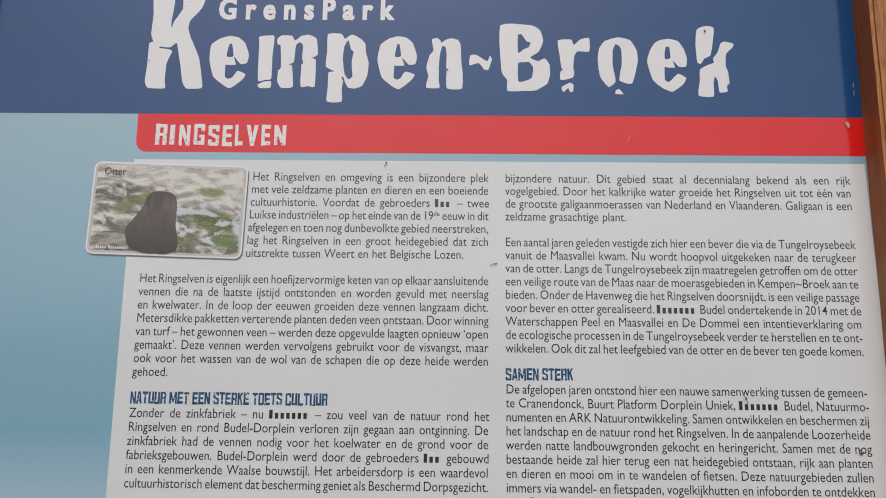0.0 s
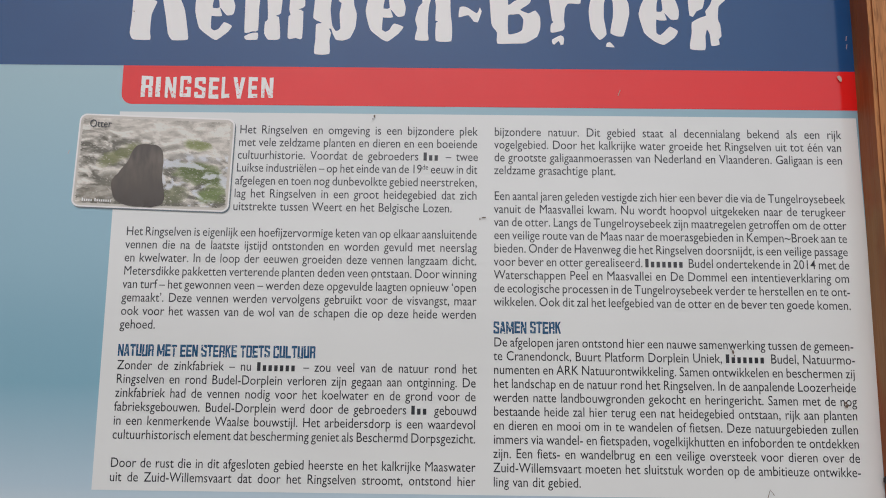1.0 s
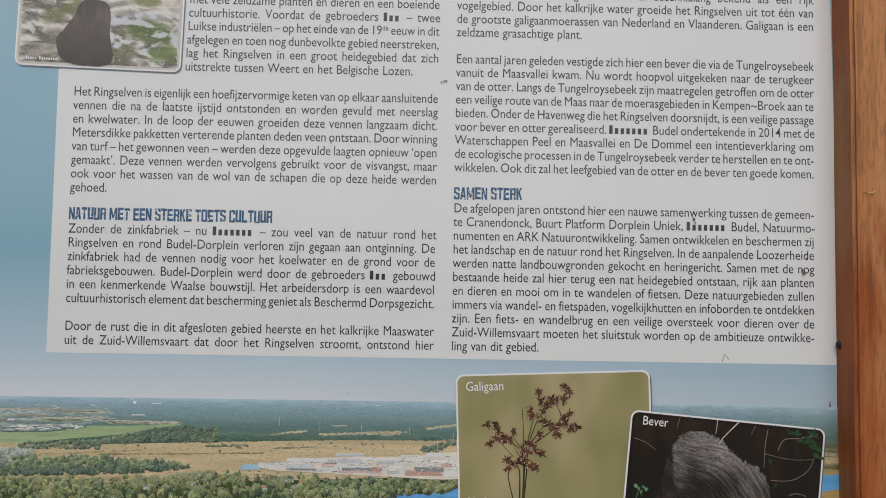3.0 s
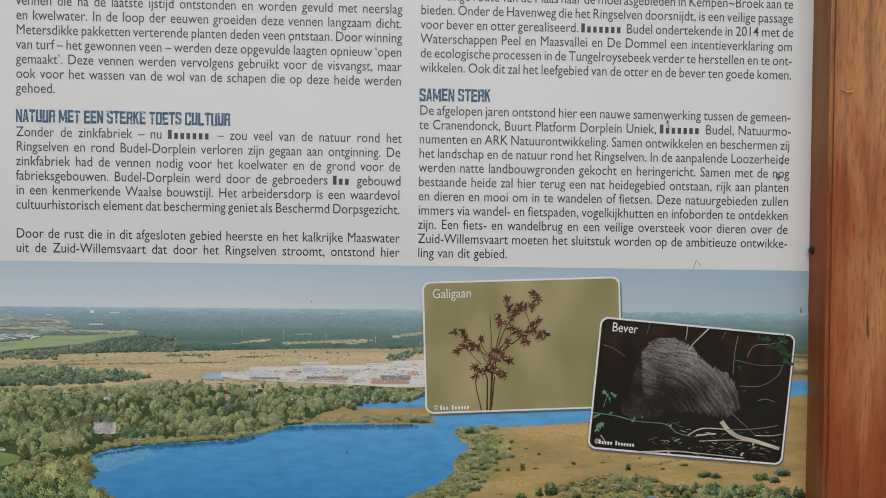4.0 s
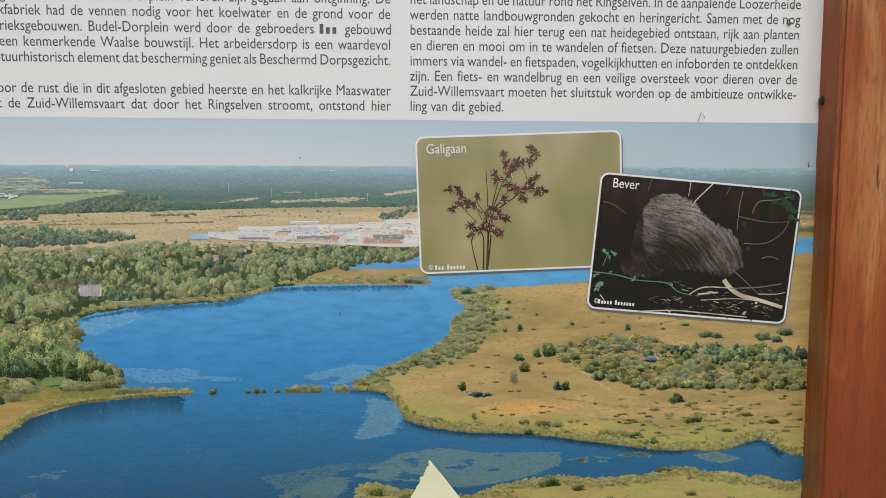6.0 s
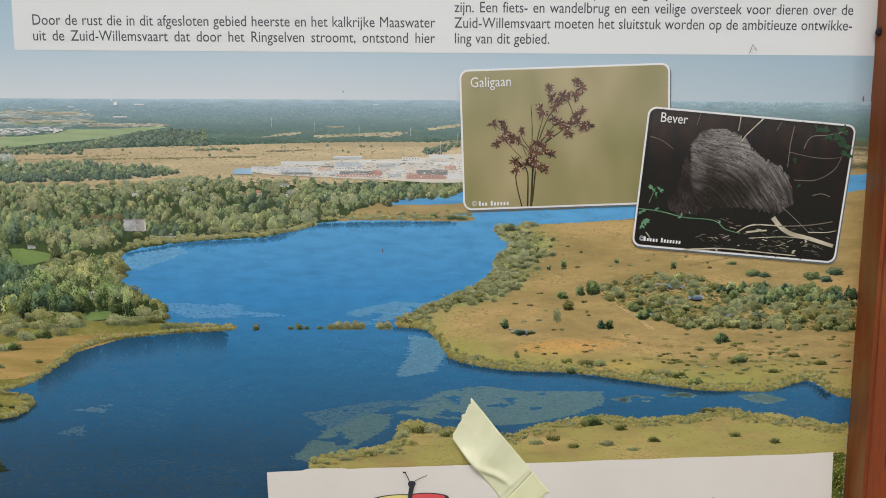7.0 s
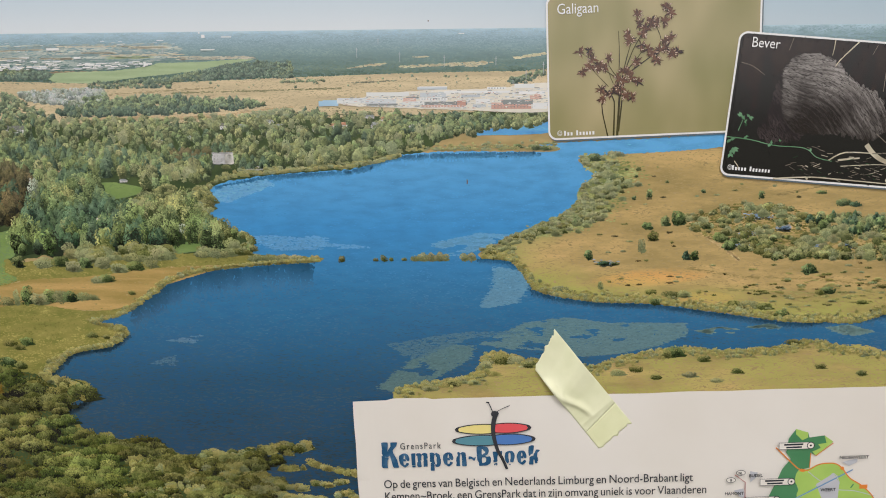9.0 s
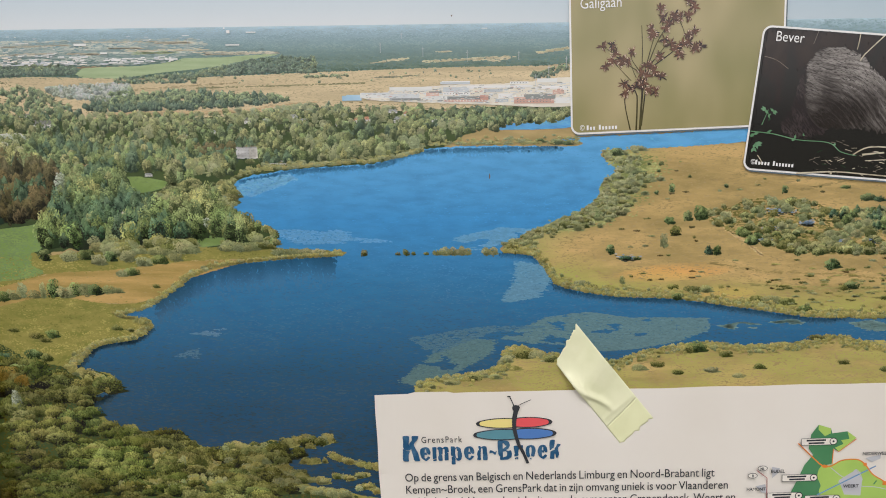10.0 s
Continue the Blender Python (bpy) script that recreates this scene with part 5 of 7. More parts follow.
# western reeds, the hedge on the ochre field, willow scrub
fringe(WEST_BANK[24:], 130, -3, 3, 5.0, 4.0, ("willow", "olive", "green"))
fringe(WEST_BANK[15:24], 420, -5, 0.5, 3.2, 2.4, ("reed", "reed", "haze"))
fringe(WEST_BANK[10:16], 320, -6, 0.0, 3.4, 3.0, ("reed", "reed", "haze"))
for x, z, w, h, hue in ((-432, 989, 14, 8, "scrub"), (-420, 990, 12, 8, "green"), (-412, 991, 13, 8, "scrub"), (-404, 993, 7, 13, "haze"), (-395, 992, 10, 7, "scrub"), (-388, 993, 5, 12, "haze"), (-380, 994, 10, 16, "green"), (-371, 993, 12, 9, "scrub"), (-362, 995, 13, 10, "green"), (-354, 995, 12, 9, "scrub"), (-347, 995, 11, 8, "green"), (-338, 996, 11, 6, "scrub"), (-330, 996, 9, 4, "scrub"), (-365, 1021, 13, 9, "scrub"), (-352, 1022, 13, 8, "green"), (-343, 1018, 12, 8, "scrub"), (-333, 1021, 10, 8, "green"),
                        (-320, 1021, 13, 9, "scrub"), (-308, 1017, 13, 7, "scrub"), (-296, 1019, 12, 7, "green"), (-284, 1021, 11, 6, "scrub"), (-318, 1010, 12, 6, "green"), (-326, 1009, 9, 5, "scrub"), (-300, 1000, 5, 3, "willow"), (-414, 965, 8, 3, "willow"), (-397, 960, 12, 5, "willow"), (-384, 961, 10, 6, "green"), (-390, 957, 9, 4, "willow"), (-333, 967, 9, 4, "willow"), (-322, 966, 6, 3, "willow"), (-400, 944, 14, 8, "green"), (-390, 942, 9, 6, "willow"), (-423, 942, 12, 7, "pine"), (-413, 933, 14, 7, "green")):
    plant(x, z, w, h, hue)
for x, z in scatter(SCRUB, 760):
    if x > -212 and z < 876:
        continue
    w = random.choice((random.uniform(7, 12), random.uniform(10, 17), random.uniform(14, 22)))
    stand = float(grain_at(x * 0.03, z * 0.05, 2))
    plant(x, z - 4, w, w * random.uniform(0.42, 0.7), random.choice(("bramble", "bramble", "thicket") if stand < 0.44 else ("thicket", "thicket", "bramble") if stand < 0.52 else ("thicket", "willow", "thicket")), 1.1)
# reed beds, dark hollows and single trees in the scrub
for bank, n, dz in (([(-310, 868), (-290, 866), (-276, 862), (-262, 858)], 90, -10), ([(-340, 840), (-310, 842), (-280, 846), (-250, 842)], 90, -5), ([(-372, 934), (-350, 928), (-345, 922)], 40, -3), ([(-240, 860), (-225, 866), (-212, 872)], 70, -8), ([(-222, 850), (-210, 856), (-204, 846)], 60, -6)):
    fringe(bank, n, 0, dz, 6.0, 5.0, ("reed", "haze", "reed"), 1.2)
for x, z, w, h, hue in ((-424, 925, 20, 14, "gold"), (-412, 922, 12, 9, "gold"), (-418, 900, 9, 20, "sallow"), (-396, 916, 22, 9, "shadow"), (-372, 889, 18, 5, "shadow"), (-382, 886, 14, 6, "shadow"), (-420, 856, 24, 10, "shadow"), (-296, 866, 14, 6, "shadow"), (-330, 838, 14, 10, "shadow"), (-402, 838, 26, 13, "bramble"), (-384, 836, 20, 12, "bramble"), (-366, 842, 16, 11, "bramble"), (-348, 840, 26, 14, "thicket"), (-300, 874, 24, 10, "thicket"), (-318, 876, 20, 8, "willow"), (-254, 834, 22, 10, "bramble"), (-230, 830, 20, 12, "bramble"), (-352, 860, 16, 12, "bramble"), (-246, 846, 16, 10, "bramble")):
    plant(x, z, w, h, hue, 1.1)
grove([(-258, 870), (-214, 880), (-186, 874), (-202, 860), (-192, 848), (-200, 830), (-258, 830)], 130, ("thicket", "willow", "reed", "haze", "reed", "willow"), 1.2, 0.02, 0.7, 1.2)
# reed islands by the sheet, with open water between
for bank, n, w, h in (([(-206, 873), (-196, 876), (-186, 877)], 40, 8, 6), ([(-179, 876), (-172, 878)], 14, 8, 6), ([(-194, 860), (-184, 860), (-176, 861)], 24, 5, 4), ([(-170, 865), (-160, 861), (-148, 858), (-136, 856)], 44, 6, 4.5), ([(-168, 848), (-156, 847), (-146, 850)], 26, 6, 4), ([(-152, 838), (-142, 840), (-136, 836)], 26, 6, 4), ([(-206, 850), (-194, 846), (-176, 843)], 44, 7, 5), ([(-200, 836), (-180, 834), (-160, 832)], 60, 9, 6)):
    fringe(bank, n, 0, 1.5, w, h, ("reed", "haze", "reed", "willow"), 1.2)

# houses among the trees: pale walls, pitched roofs
for x, z, w, h, roof in ((-147, 1121, 7, 4.2, 1), (-139.5, 1121.6, 4, 4, 1), (-193, 1124, 5, 3.4, 2), (-186, 1122, 6, 2.4, 2), (-226, 1121, 6, 4.4, 3), (-213, 1121, 5, 3.6, 2), (-197, 1116, 5, 3, 2), (-118, 1121, 5, 4.6, 2), (-111, 1125, 6, 4, 1), (-104, 1127, 6, 3.6, 1), (-96, 1124, 5, 3, 0), (-91, 1119, 4, 4.6, 0), (-83, 1128, 5, 2.4, 1), (-76, 1124, 4, 2, 0), (-66, 1127, 5, 1.8, 2), (-122, 1128, 6, 2.4, 2), (-132, 1126, 4, 2, 0), (-160, 1119, 4, 2.4, 2), (-252, 1114, 4, 2.6, 2), (-356, 1107.4, 9.5, 3, 1), (-352, 1088.6, 11, 4, 1), (-383, 1118, 15, 6.4, 3), (-308, 1083, 4, 2.6, 2), (-302, 1083.4, 5, 2.4, 2), (-392, 1126, 9, 3, 3), (-398, 1112, 4, 2, 2)):
    plant(x, z, w, h, ("pale_roof", "red_roof", "grey_roof", "dark_roof")[roof])
plant(-233, 1096.6, 14.5, 8.4, "villa")
for x, z, w, h, hue in ((-210, 1091.5, 15, 1.0, "pale_roof"), (-205, 1093.5, 10, 0.8, "pale_roof"), (-214, 1090.8, 4, 3, "haze"), (-224, 1093, 7, 3, "willow"), (-236, 1094, 6, 6, "pine")):
    plant(x, z, w, h, hue)
# dark ground and small pools among the heath bushes
cover(THICKET, 2600, (70, 70, 42), (122, 114, 70), (0.6, 1.6), (0.3, 0.6), 0.05, 0.2, 2.0)
for x0, z0, w in ((152, 1045, 8), (148, 1037, 6), (171, 1033, 5), (157, 1057.5, 11), (177, 1049, 5), (198, 1036, 5), (224, 1037, 4), (49, 1023.5, 8)):
    x, z = np.random.normal(x0, w * 0.45, 60), np.random.normal(z0, 0.8, 60)
    dots.add(x, z - 0.9, spread(60, 0.8, 1.8), spread(60, 0.25, 0.5), tint((44, 46, 42), (66, 70, 62), np.random.rand(60)))
    dots.add(x, z + 0.6, spread(60, 0.7, 1.6), spread(60, 0.2, 0.45), tint((84, 104, 124), (128, 148, 168), np.random.rand(60)))

foot = np.array([(q[1], q[0]) for q in plants])
top = np.array([(q[1], q[0] + q[3] * 0.5) for q in plants])
crown = np.array([(q[1], q[0] + q[3] * 0.8) for q in plants])
in_meadow = sum(inside(foot, q) | inside(top, q) | inside(crown, q) for q in MEADOWS)
for (z, x, w, h, hue, size), open_ in sorted(zip(plants, in_meadow), key=lambda q: -q[0][0]):
    if not LEFT + w * 0.4 < x < RIGHT - w * 0.4 or open_:
        continue
    if -236 < x < -217 and 1086 < z < 1096.5 and h > 3.4:
        continue
    if hue == "villa":
        # white walls of three storeys with dark windows under a flat grey roof
        u, v = spread(700, 0, 1), spread(700, 0, 0.84)
        dots.add(x + w * u, z + h * v, spread(700, 0.6, 0.9), spread(700, 0.5, 0.7), np.array((192, 188, 182)) * np.where(u > 0.62, 0.9, 1.0)[:, None])
        for j in range(3):
            k = np.arange(6)
            dots.add(x + w * (0.09 + 0.165 * k), np.full(6, z + h * (0.14 + 0.25 * j)), np.full(6, 0.34), np.full(6, 0.5), np.array((138, 138, 134)))
        u = spread(60, -0.02, 1.02)
        dots.add(x + w * u, z + h * (0.9 + spread(60, -0.05, 0.04)), np.full(60, 0.6), np.full(60, 0.3), np.array((138, 138, 138)))
        continue
    if hue in ROOFS:
        for share, rise, look_ in ((0.5, 0.0, (186, 184, 178)), (0.45, 0.5, ROOFS[hue])):
            n = int(10 + 5 * w)
            u, v = spread(n, 0.02, 0.98), spread(n, 0, share)
            inset_ = 0.3 * np.abs(v / share) * (rise > 0)
            dots.add(x + w * (0.5 + (u - 0.5) * (1.1 - inset_)), z + h * (rise + v), spread(n, 0.4, 0.7), spread(n, 0.25, 0.4), np.array(look_) * np.random.uniform(0.9, 1.05, (n, 1)))
        continue
    dark, light = np.array(HUES[hue], float)
    bush = hue in BUSHES or h < w * 0.7
    haze_ = np.array((146, 156, 140)) if z < 1128 else np.array((150, 164, 160))
    veil_ = min(max((z - 1030) / 120, 0), 1) * 0.36
    f = (0.3 + 0.010 * w) * min(size, 1.1)
    n = int(min(360, max(7, 0.62 * w * h / (f * f))))
    a, r = spread(n, 0, 6.2832), np.random.rand(n) ** 0.5
    dx, dz = np.cos(a) * r, np.sin(a) * r
    # uneven outline: boughs push the crown out here and there, conifers taper
    bough = 0.62 + 0.8 * grain_at(np.cos(a) * 1.6 + x, np.sin(a) * 1.6 + z, 2)
    px, pz = dx * bough * w * 0.5, dz * bough * h * 0.5
    if hue in ("pine", "dusk") and h > w:
        px *= 1.25 - 0.85 * np.clip(dz * 0.5 + 0.5, 0, 1)
    # masses of leaves with dark hollows between
    mass = grain_at((x + px) * min(max(3.2 / w, 0.22), 0.7) + (0 if bush else 7 * x), (z + pz) * min(max(2.6 / w, 0.2), 0.7), 2) - 0.5
    if hue in ("reed", "haze", "scrub"):
        lit = 0.55 + 0.3 * dz - 0.1 * dx + 0.7 * mass
    elif bush:
        lit = 0.46 + 0.38 * dz - 0.16 * dx + 0.8 * mass
    else:
        lit = 0.42 + 0.4 * dz - 0.26 * dx + 1.2 * mass
    lit = lit + np.random.normal(0, 0.13, n)
    order = np.argsort(dz * 0.3 + np.random.normal(0, 0.5, n))
    own = random.uniform(0.9, 1.08) if bush else random.uniform(0.84, 1.16)
    if size > 1:
        own *= (0.6 + 0.7 * float(grain_at(x * 0.02, z * 0.035, 2))) * min(1.0, 0.78 + 0.0022 * max(0, x + 440) + 0.002 * max(0, z - 850))
    rgb = np.clip(tint(dark, light, lit) * (own * random.uniform(0.97, 1.05), own, own * random.uniform(0.93, 1.04)), 0, 255)
    rgb = rgb + (haze_ - rgb) * veil_
    # shade at the foot, falling to the right, then the crown
    shade = dark + (light - dark) * (0.62 if h < 2 else 0.3 if hue in ("reed", "haze") else 0.1 if bush else 0.0)
    shade = shade + (haze_ - shade) * veil_
    dots.add(np.array([x, x + w * 0.2]), np.array([z + h * 0.2, z + h * 0.02]), np.array([w * 0.4, w * 0.46]), np.array([h * 0.34, h * 0.18]), shade)
    dots.add((x + px)[order], (z + h * 0.35 + pz)[order], spread(n, 0.6, 1.15) * f, spread(n, 0.7, 1.3) * f, rgb[order])
dots.done("printed_dots", photo, "printed dots of woods, scrub, heath and rippled water")

# the factory, the villa and scattered houses
town = Print(0.00123)


def block(x, z, w, h, mat, slant=0.0):
    town.shape([(x, z), (x + w, z + slant), (x + w, z + h + slant), (x, z + h)], mat)


town.shape(smooth([(-139, 1138), (-117, 1136), (-53, 1133.5), (8, 1132.5), (8, 1151), (-17, 1149.5), (-37, 1148), (-93, 1146.5), (-128, 1141.5)], 1.5, 0.5, 0.2, True), 4)
for _ in range(620):
    x = random.uniform(-118, 6)
    z = random.uniform(1133.5 + (-x) * 0.02, 1148.5 + x * 0.03)
    block(x, z, min(random.choice((random.uniform(0.5, 1.6), random.uniform(1.2, 5))), 8 - x), random.uniform(0.25, 0.7), random.choice((0, 0, 0, 0, 4, 4, 2, 2, 3)), random.uniform(-0.1, 0.15))
# sheds: the roof over the wall, in dark, brick, white and blue
for x, z, w, h, mat in ((-155, 1136.6, 3, 3.6, 5), (-152, 1136.8, 11, 4, 5), (-142, 1138.4, 22, 3.6, 0), (-141, 1140.6, 20, 1.6, 2), (-121, 1136.8, 22, 1.4, 3), (-122, 1138.2, 22, 3.2, 2), (-121, 1143.4, 30, 2.6, 0), (-93, 1141.8, 9, 1.0, 3), (-96, 1137, 26, 2.6, 0), (-95, 1139.6, 9, 2.4, 1), (-83, 1140, 19, 2.6, 0), (-83, 1142.4, 18, 3.2, 2), (-85, 1147.6, 21, 1.8, 2), (-84, 1149.2, 20, 0.6, 0), (-82, 1135.4, 30, 1.6, 1), (-80, 1137, 30, 2.2, 3),
                        (-57, 1136, 6, 4, 1), (-54, 1142.2, 13, 1.8, 2), (-66, 1145, 46, 1.6, 0), (-36, 1147.6, 13, 1.6, 0), (-33, 1134, 28, 3.4, 1), (-26, 1137.2, 22, 3.2, 3), (-33, 1136.8, 8, 1.6, 1), (-6, 1140.6, 8, 2.6, 1), (-3, 1143, 4, 1.6, 1), (-17, 1148.4, 14, 2.8, 0), (-14, 1144, 18, 2, 0), (-4, 1134, 10, 4, 0), (-44, 1138, 10, 3, 0), (-46, 1135.4, 9, 1.8, 2)):
    block(x, z, w, h, mat)
for x0, z, n, step, mat in ((-80, 1135.8, 13, 2.2, 0), (-31, 1135.0, 11, 2.3, 3), (-31, 1136.6, 11, 2.3, 3), (-82, 1140.8, 9, 2.0, 3), (-35, 1148.0, 6, 2.0, 3)):
    for k in range(n):
        block(x0 + step * k, z, 0.7, 0.7, mat)
for _ in range(420):
    x = random.uniform(-138, 4)
    z = random.uniform(1134.5 + max(0, -x - 60) * 0.03, 1147.5 + x * 0.035)
    block(x, z, min(random.uniform(0.4, 2.6), 8 - x), random.uniform(0.15, 0.45), random.choice((3, 3, 2, 2, 4, 0, 1)), random.uniform(-0.1, 0.1))
# white roofs and lorry parks of the towns on the plain, far masts and pylons
for _ in range(150):
    x = random.uniform(LEFT + 4, -340)
    z = random.choice((random.uniform(1162.6, 1166), random.uniform(1163, 1171.5)))
    block(x, z, random.uniform(1.2, 6), random.uniform(0.3, 0.9), random.choice((0, 0, 2, 4)), 0.1)
for _ in range(60):
    x = random.uniform(-331, -277)
    block(x, random.uniform(1163.4, 1167.6) + (x + 305) * 0.03, random.uniform(1.2, 6), random.uniform(0.3, 1.0), random.choice((0, 0, 0, 2)), 0.15)
for x, z, w, h in ((-347, 1176.4, 9, 1.6), (-328, 1170.6, 5, 1.2), (-236, 1184, 2.4, 2.2), (-222, 1184.2, 7, 0.7), (-237, 1175.6, 10, 0.8), (-238, 1187, 1, 1), (-390, 1178, 10, 0.6), (-268, 1182.4, 5, 0.5), (-56, 1185.2, 4, 0.5)):
    block(x, z, w, h, 0)
for _ in range(40):
    block(random.uniform(LEFT + 4, -250), random.uniform(1172, 1183), random.uniform(0.8, 4), random.uniform(0.15, 0.4), random.choice((0, 2, 4)))
for x, z, h in ((-127, 1173, 7), (-97, 1170, 7), (-66, 1167, 8), (-30, 1167, 6), (-18, 1150, 8), (-9, 1156, 9), (3, 1162, 8), (-112, 1181, 4), (-264, 1177, 7)):
    town.stroke([(x, z - 0.5 * h), (x, z + 0.5 * h)], 0.3, 2)
    town.stroke([(x - 0.9, z + 0.28 * h), (x + 0.9, z + 0.28 * h)], 0.2, 2)
town.done("printed_building", ROOF, photo, "printed factory sheds, villa and houses", kind="stuff")


# ---- the three small photographs ----
def inset(name, cx, cz, w, h, turn, y, back, label, r=6.0):
    """A framed small photograph: returns its frame of reference; its own shapes are in mm from the centre."""
    ob = link_mesh(name, [(x * 0.001, 0, z * 0.001) for x, z in rounded(w - 2.6, h - 2.6, r - 1.0)], [range(28)], back, panel, label)
    ob.matrix_parent_inverse = INV
    ob.matrix_basis = pose(cx * 0.001, -y, cz * 0.001, 0, -turn, 0)
    link_mesh("white_border", [(x * 0.001, 0.0001, z * 0.001) for x, z in rounded(w, h, r)], [range(28)], LETTER, ob, "thin white border")
    # drop shadow painted in grey: the border's shape again, moved right and down
    link_mesh("outline", [((x + 0.9) * 0.001, 0.00016, (z - 1.1) * 0.001) for x, z in rounded(w, h, r)], [range(28)], ink("inset_drop_shadow", (92, 104, 112)), ob, "printed drop shadow, showing right of and below the border")
    return ob


# sedge plant
OLIVE = ink("inset_olive_blur", (166, 154, 118), (130, 127, 86), 20.0, (1, 1, 0.45), 2.0)
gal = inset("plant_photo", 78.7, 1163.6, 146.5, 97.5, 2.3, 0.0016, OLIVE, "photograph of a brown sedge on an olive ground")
STEM, HUSK = ink("inset_stem", (72, 68, 42), (44, 40, 28), 60.0), [ink("inset_husk_dark", (44, 29, 23), (112, 78, 60), 90.0, island=True), ink("inset_husk_pale", (172, 140, 116), (226, 204, 182), 90.0, island=True)]
stems = Print(0.0002)
for a, mid, b, w in (((-25.2, -47.5), (-22.8, -13.8), (-20.8, -5.7), 1.3), ((-27.7, -47.5), (-27.1, -23.9), (-29.8, -19.7), 1.0), ((-24.3, -44.7), (-21.8, -24.1), (-20.6, -11.8), 0.9), ((-31.8, -47.4), (-35.1, -31.9), (-35.7, -23.6), 0.7), ((-23.8, -7.6), (-23.4, 8.8), (-23.9, 23.5), 0.5), ((-21.3, -5.6), (-16.8, 10.6), (-14.6, 16.7), 0.6), ((-20.0, -4.4), (-13.9, 10.6), (-8.0, 20.5), 0.7), ((-19.2, -4.4), (-10.0, 6.3), (-5.7, 12.3), 0.6), ((-18.4, -5.7), (-6.7, 2.1), (1.6, 8.0), 0.7), ((1.6, 7.1), (5.1, 16.1), (1.2, 26.4), 0.5), ((1.2, 27.7), (6.1, 28.3), (11.2, 33.9), 0.4), ((-9.5, 21.4), (-10.3, 28.8), (-11.0, 33.7), 0.4), ((3.7, 8.8), (9.8, 8.5), (14.7, 7.2), 0.4), ((5.8, 12.0), (9.1, 15.1), (12.0, 17.5), 0.4), ((-25.0, -7.5), (-30.6, 0.8), (-30.4, 5.7), 0.5), ((-24.3, -8.4), (-33.5, -2.4), (-42.7, 4.5), 0.5), ((-31.0, -13.5), (-37.7, -6.3), (-41.6, -2.0), 0.4), ((-42.6, 5.3), (-44.2, 9.5), (-44.1, 11.5), 0.3), ((-42.6, 5.3), (-47.5, 8.7), (-50.6, 10.4), 0.3), ((-43.7, -0.7), (-46.9, -1.9), (-48.6, -2.6), 0.3), ((-17.2, -6.6), (-13.0, -1.8), (-11.7, 2.3), 0.4), ((-27.6, -11.6), (-29.5, -7.4), (-30.7, -3.3), 0.4)):
    stems.stroke(smooth([a, mid, b], 2.0), w * 1.3, 0, 0.6)
stems.done("stem", [STEM], gal, "thin green-brown stems")
heads = Print(0.0003, 4e-7)
for x, z in ((-50.6, 10.8), (-44.1, 11.5), (-42.2, 5.3), (-48.6, -2.6), (-43.6, 0.5), (-38.8, -1.3), (-30.4, 5.7), (-33.0, 0.1), (-35.8, -15.4), (-35.2, -21.6), (-31.1, -18.5), (-25.6, -14.5), (-21.4, -10.5), (-19.2, -20.0), (-14.7, -21.4), (-10.4, -11.3), (-11.7, 2.3), (-17.4, 20.8), (-16.2, 16.8), (-11.0, 33.7), (-9.4, 28.0), (-5.4, 24.5), (-1.6, 29.4), (-7.1, 21.4), (2.0, 27.6), (7.7, 28.2), (11.6, 33.9), (8.4, 38.0), (12.0, 17.5), (7.1, 15.6), (8.3, 11.1), (3.7, 9.6), (-8.2, 13.2), (-4.1, 10.3), (-0.5, 7.2), (1.9, 3.0), (15.9, 7.6), (12.7, 6.4), (-24.3, -8.4), (-17.2, -4.1), (-20.8, -3.2), (-15.2, -7.9), (-2.1, 26.5), (-27.7, -17.7), (-22.8, -15.8), (-37.1, 1.1)):
    # a star of pointed husks, dark at the heart and pale towards some tips
    for j in range(17):
        a, r = random.uniform(0, 6.28), random.uniform(2.6, 5.3)
        ex, ez, wd = math.cos(a), math.sin(a), random.uniform(0.4, 0.75)
        pale = random.random() < 0.42
        heads.shape([(x - ez * wd * 0.6, z + ex * wd * 0.6), (x + ex * r * 0.55 - ez * wd, z + ez * r * 0.55 + ex * wd), (x + ex * r, z + ez * r), (x + ex * r * 0.55 + ez * wd, z + ez * r * 0.55 - ex * wd), (x + ez * wd * 0.6, z - ex * wd * 0.6)], 0)
        if pale:
            b, c = 0.5 * r, 0.95 * r
            heads.shape([(x + ex * b - ez * wd * 0.7, z + ez * b + ex * wd * 0.7), (x + ex * c, z + ez * c), (x + ex * b + ez * wd * 0.5, z + ez * b - ex * wd * 0.5)], 1)
heads.done("seed_head", HUSK, gal, "spiky brown seed heads")


def caption(text, x, z, cap, parent, mat, y=-0.0005):
    v, f = set_line(text, x, z, cap, None, SEMI, 0.86, y)
    link_mesh("caption", v, f, mat, parent)


caption("Galigaan", -66, 36.5, 6.8, gal, LETTER)
caption("\u00a9 \u2588\u2588\u2588 \u2588\u2588\u2588\u2588\u2588\u2588", -67, -46, 3.6, gal, LETTER)

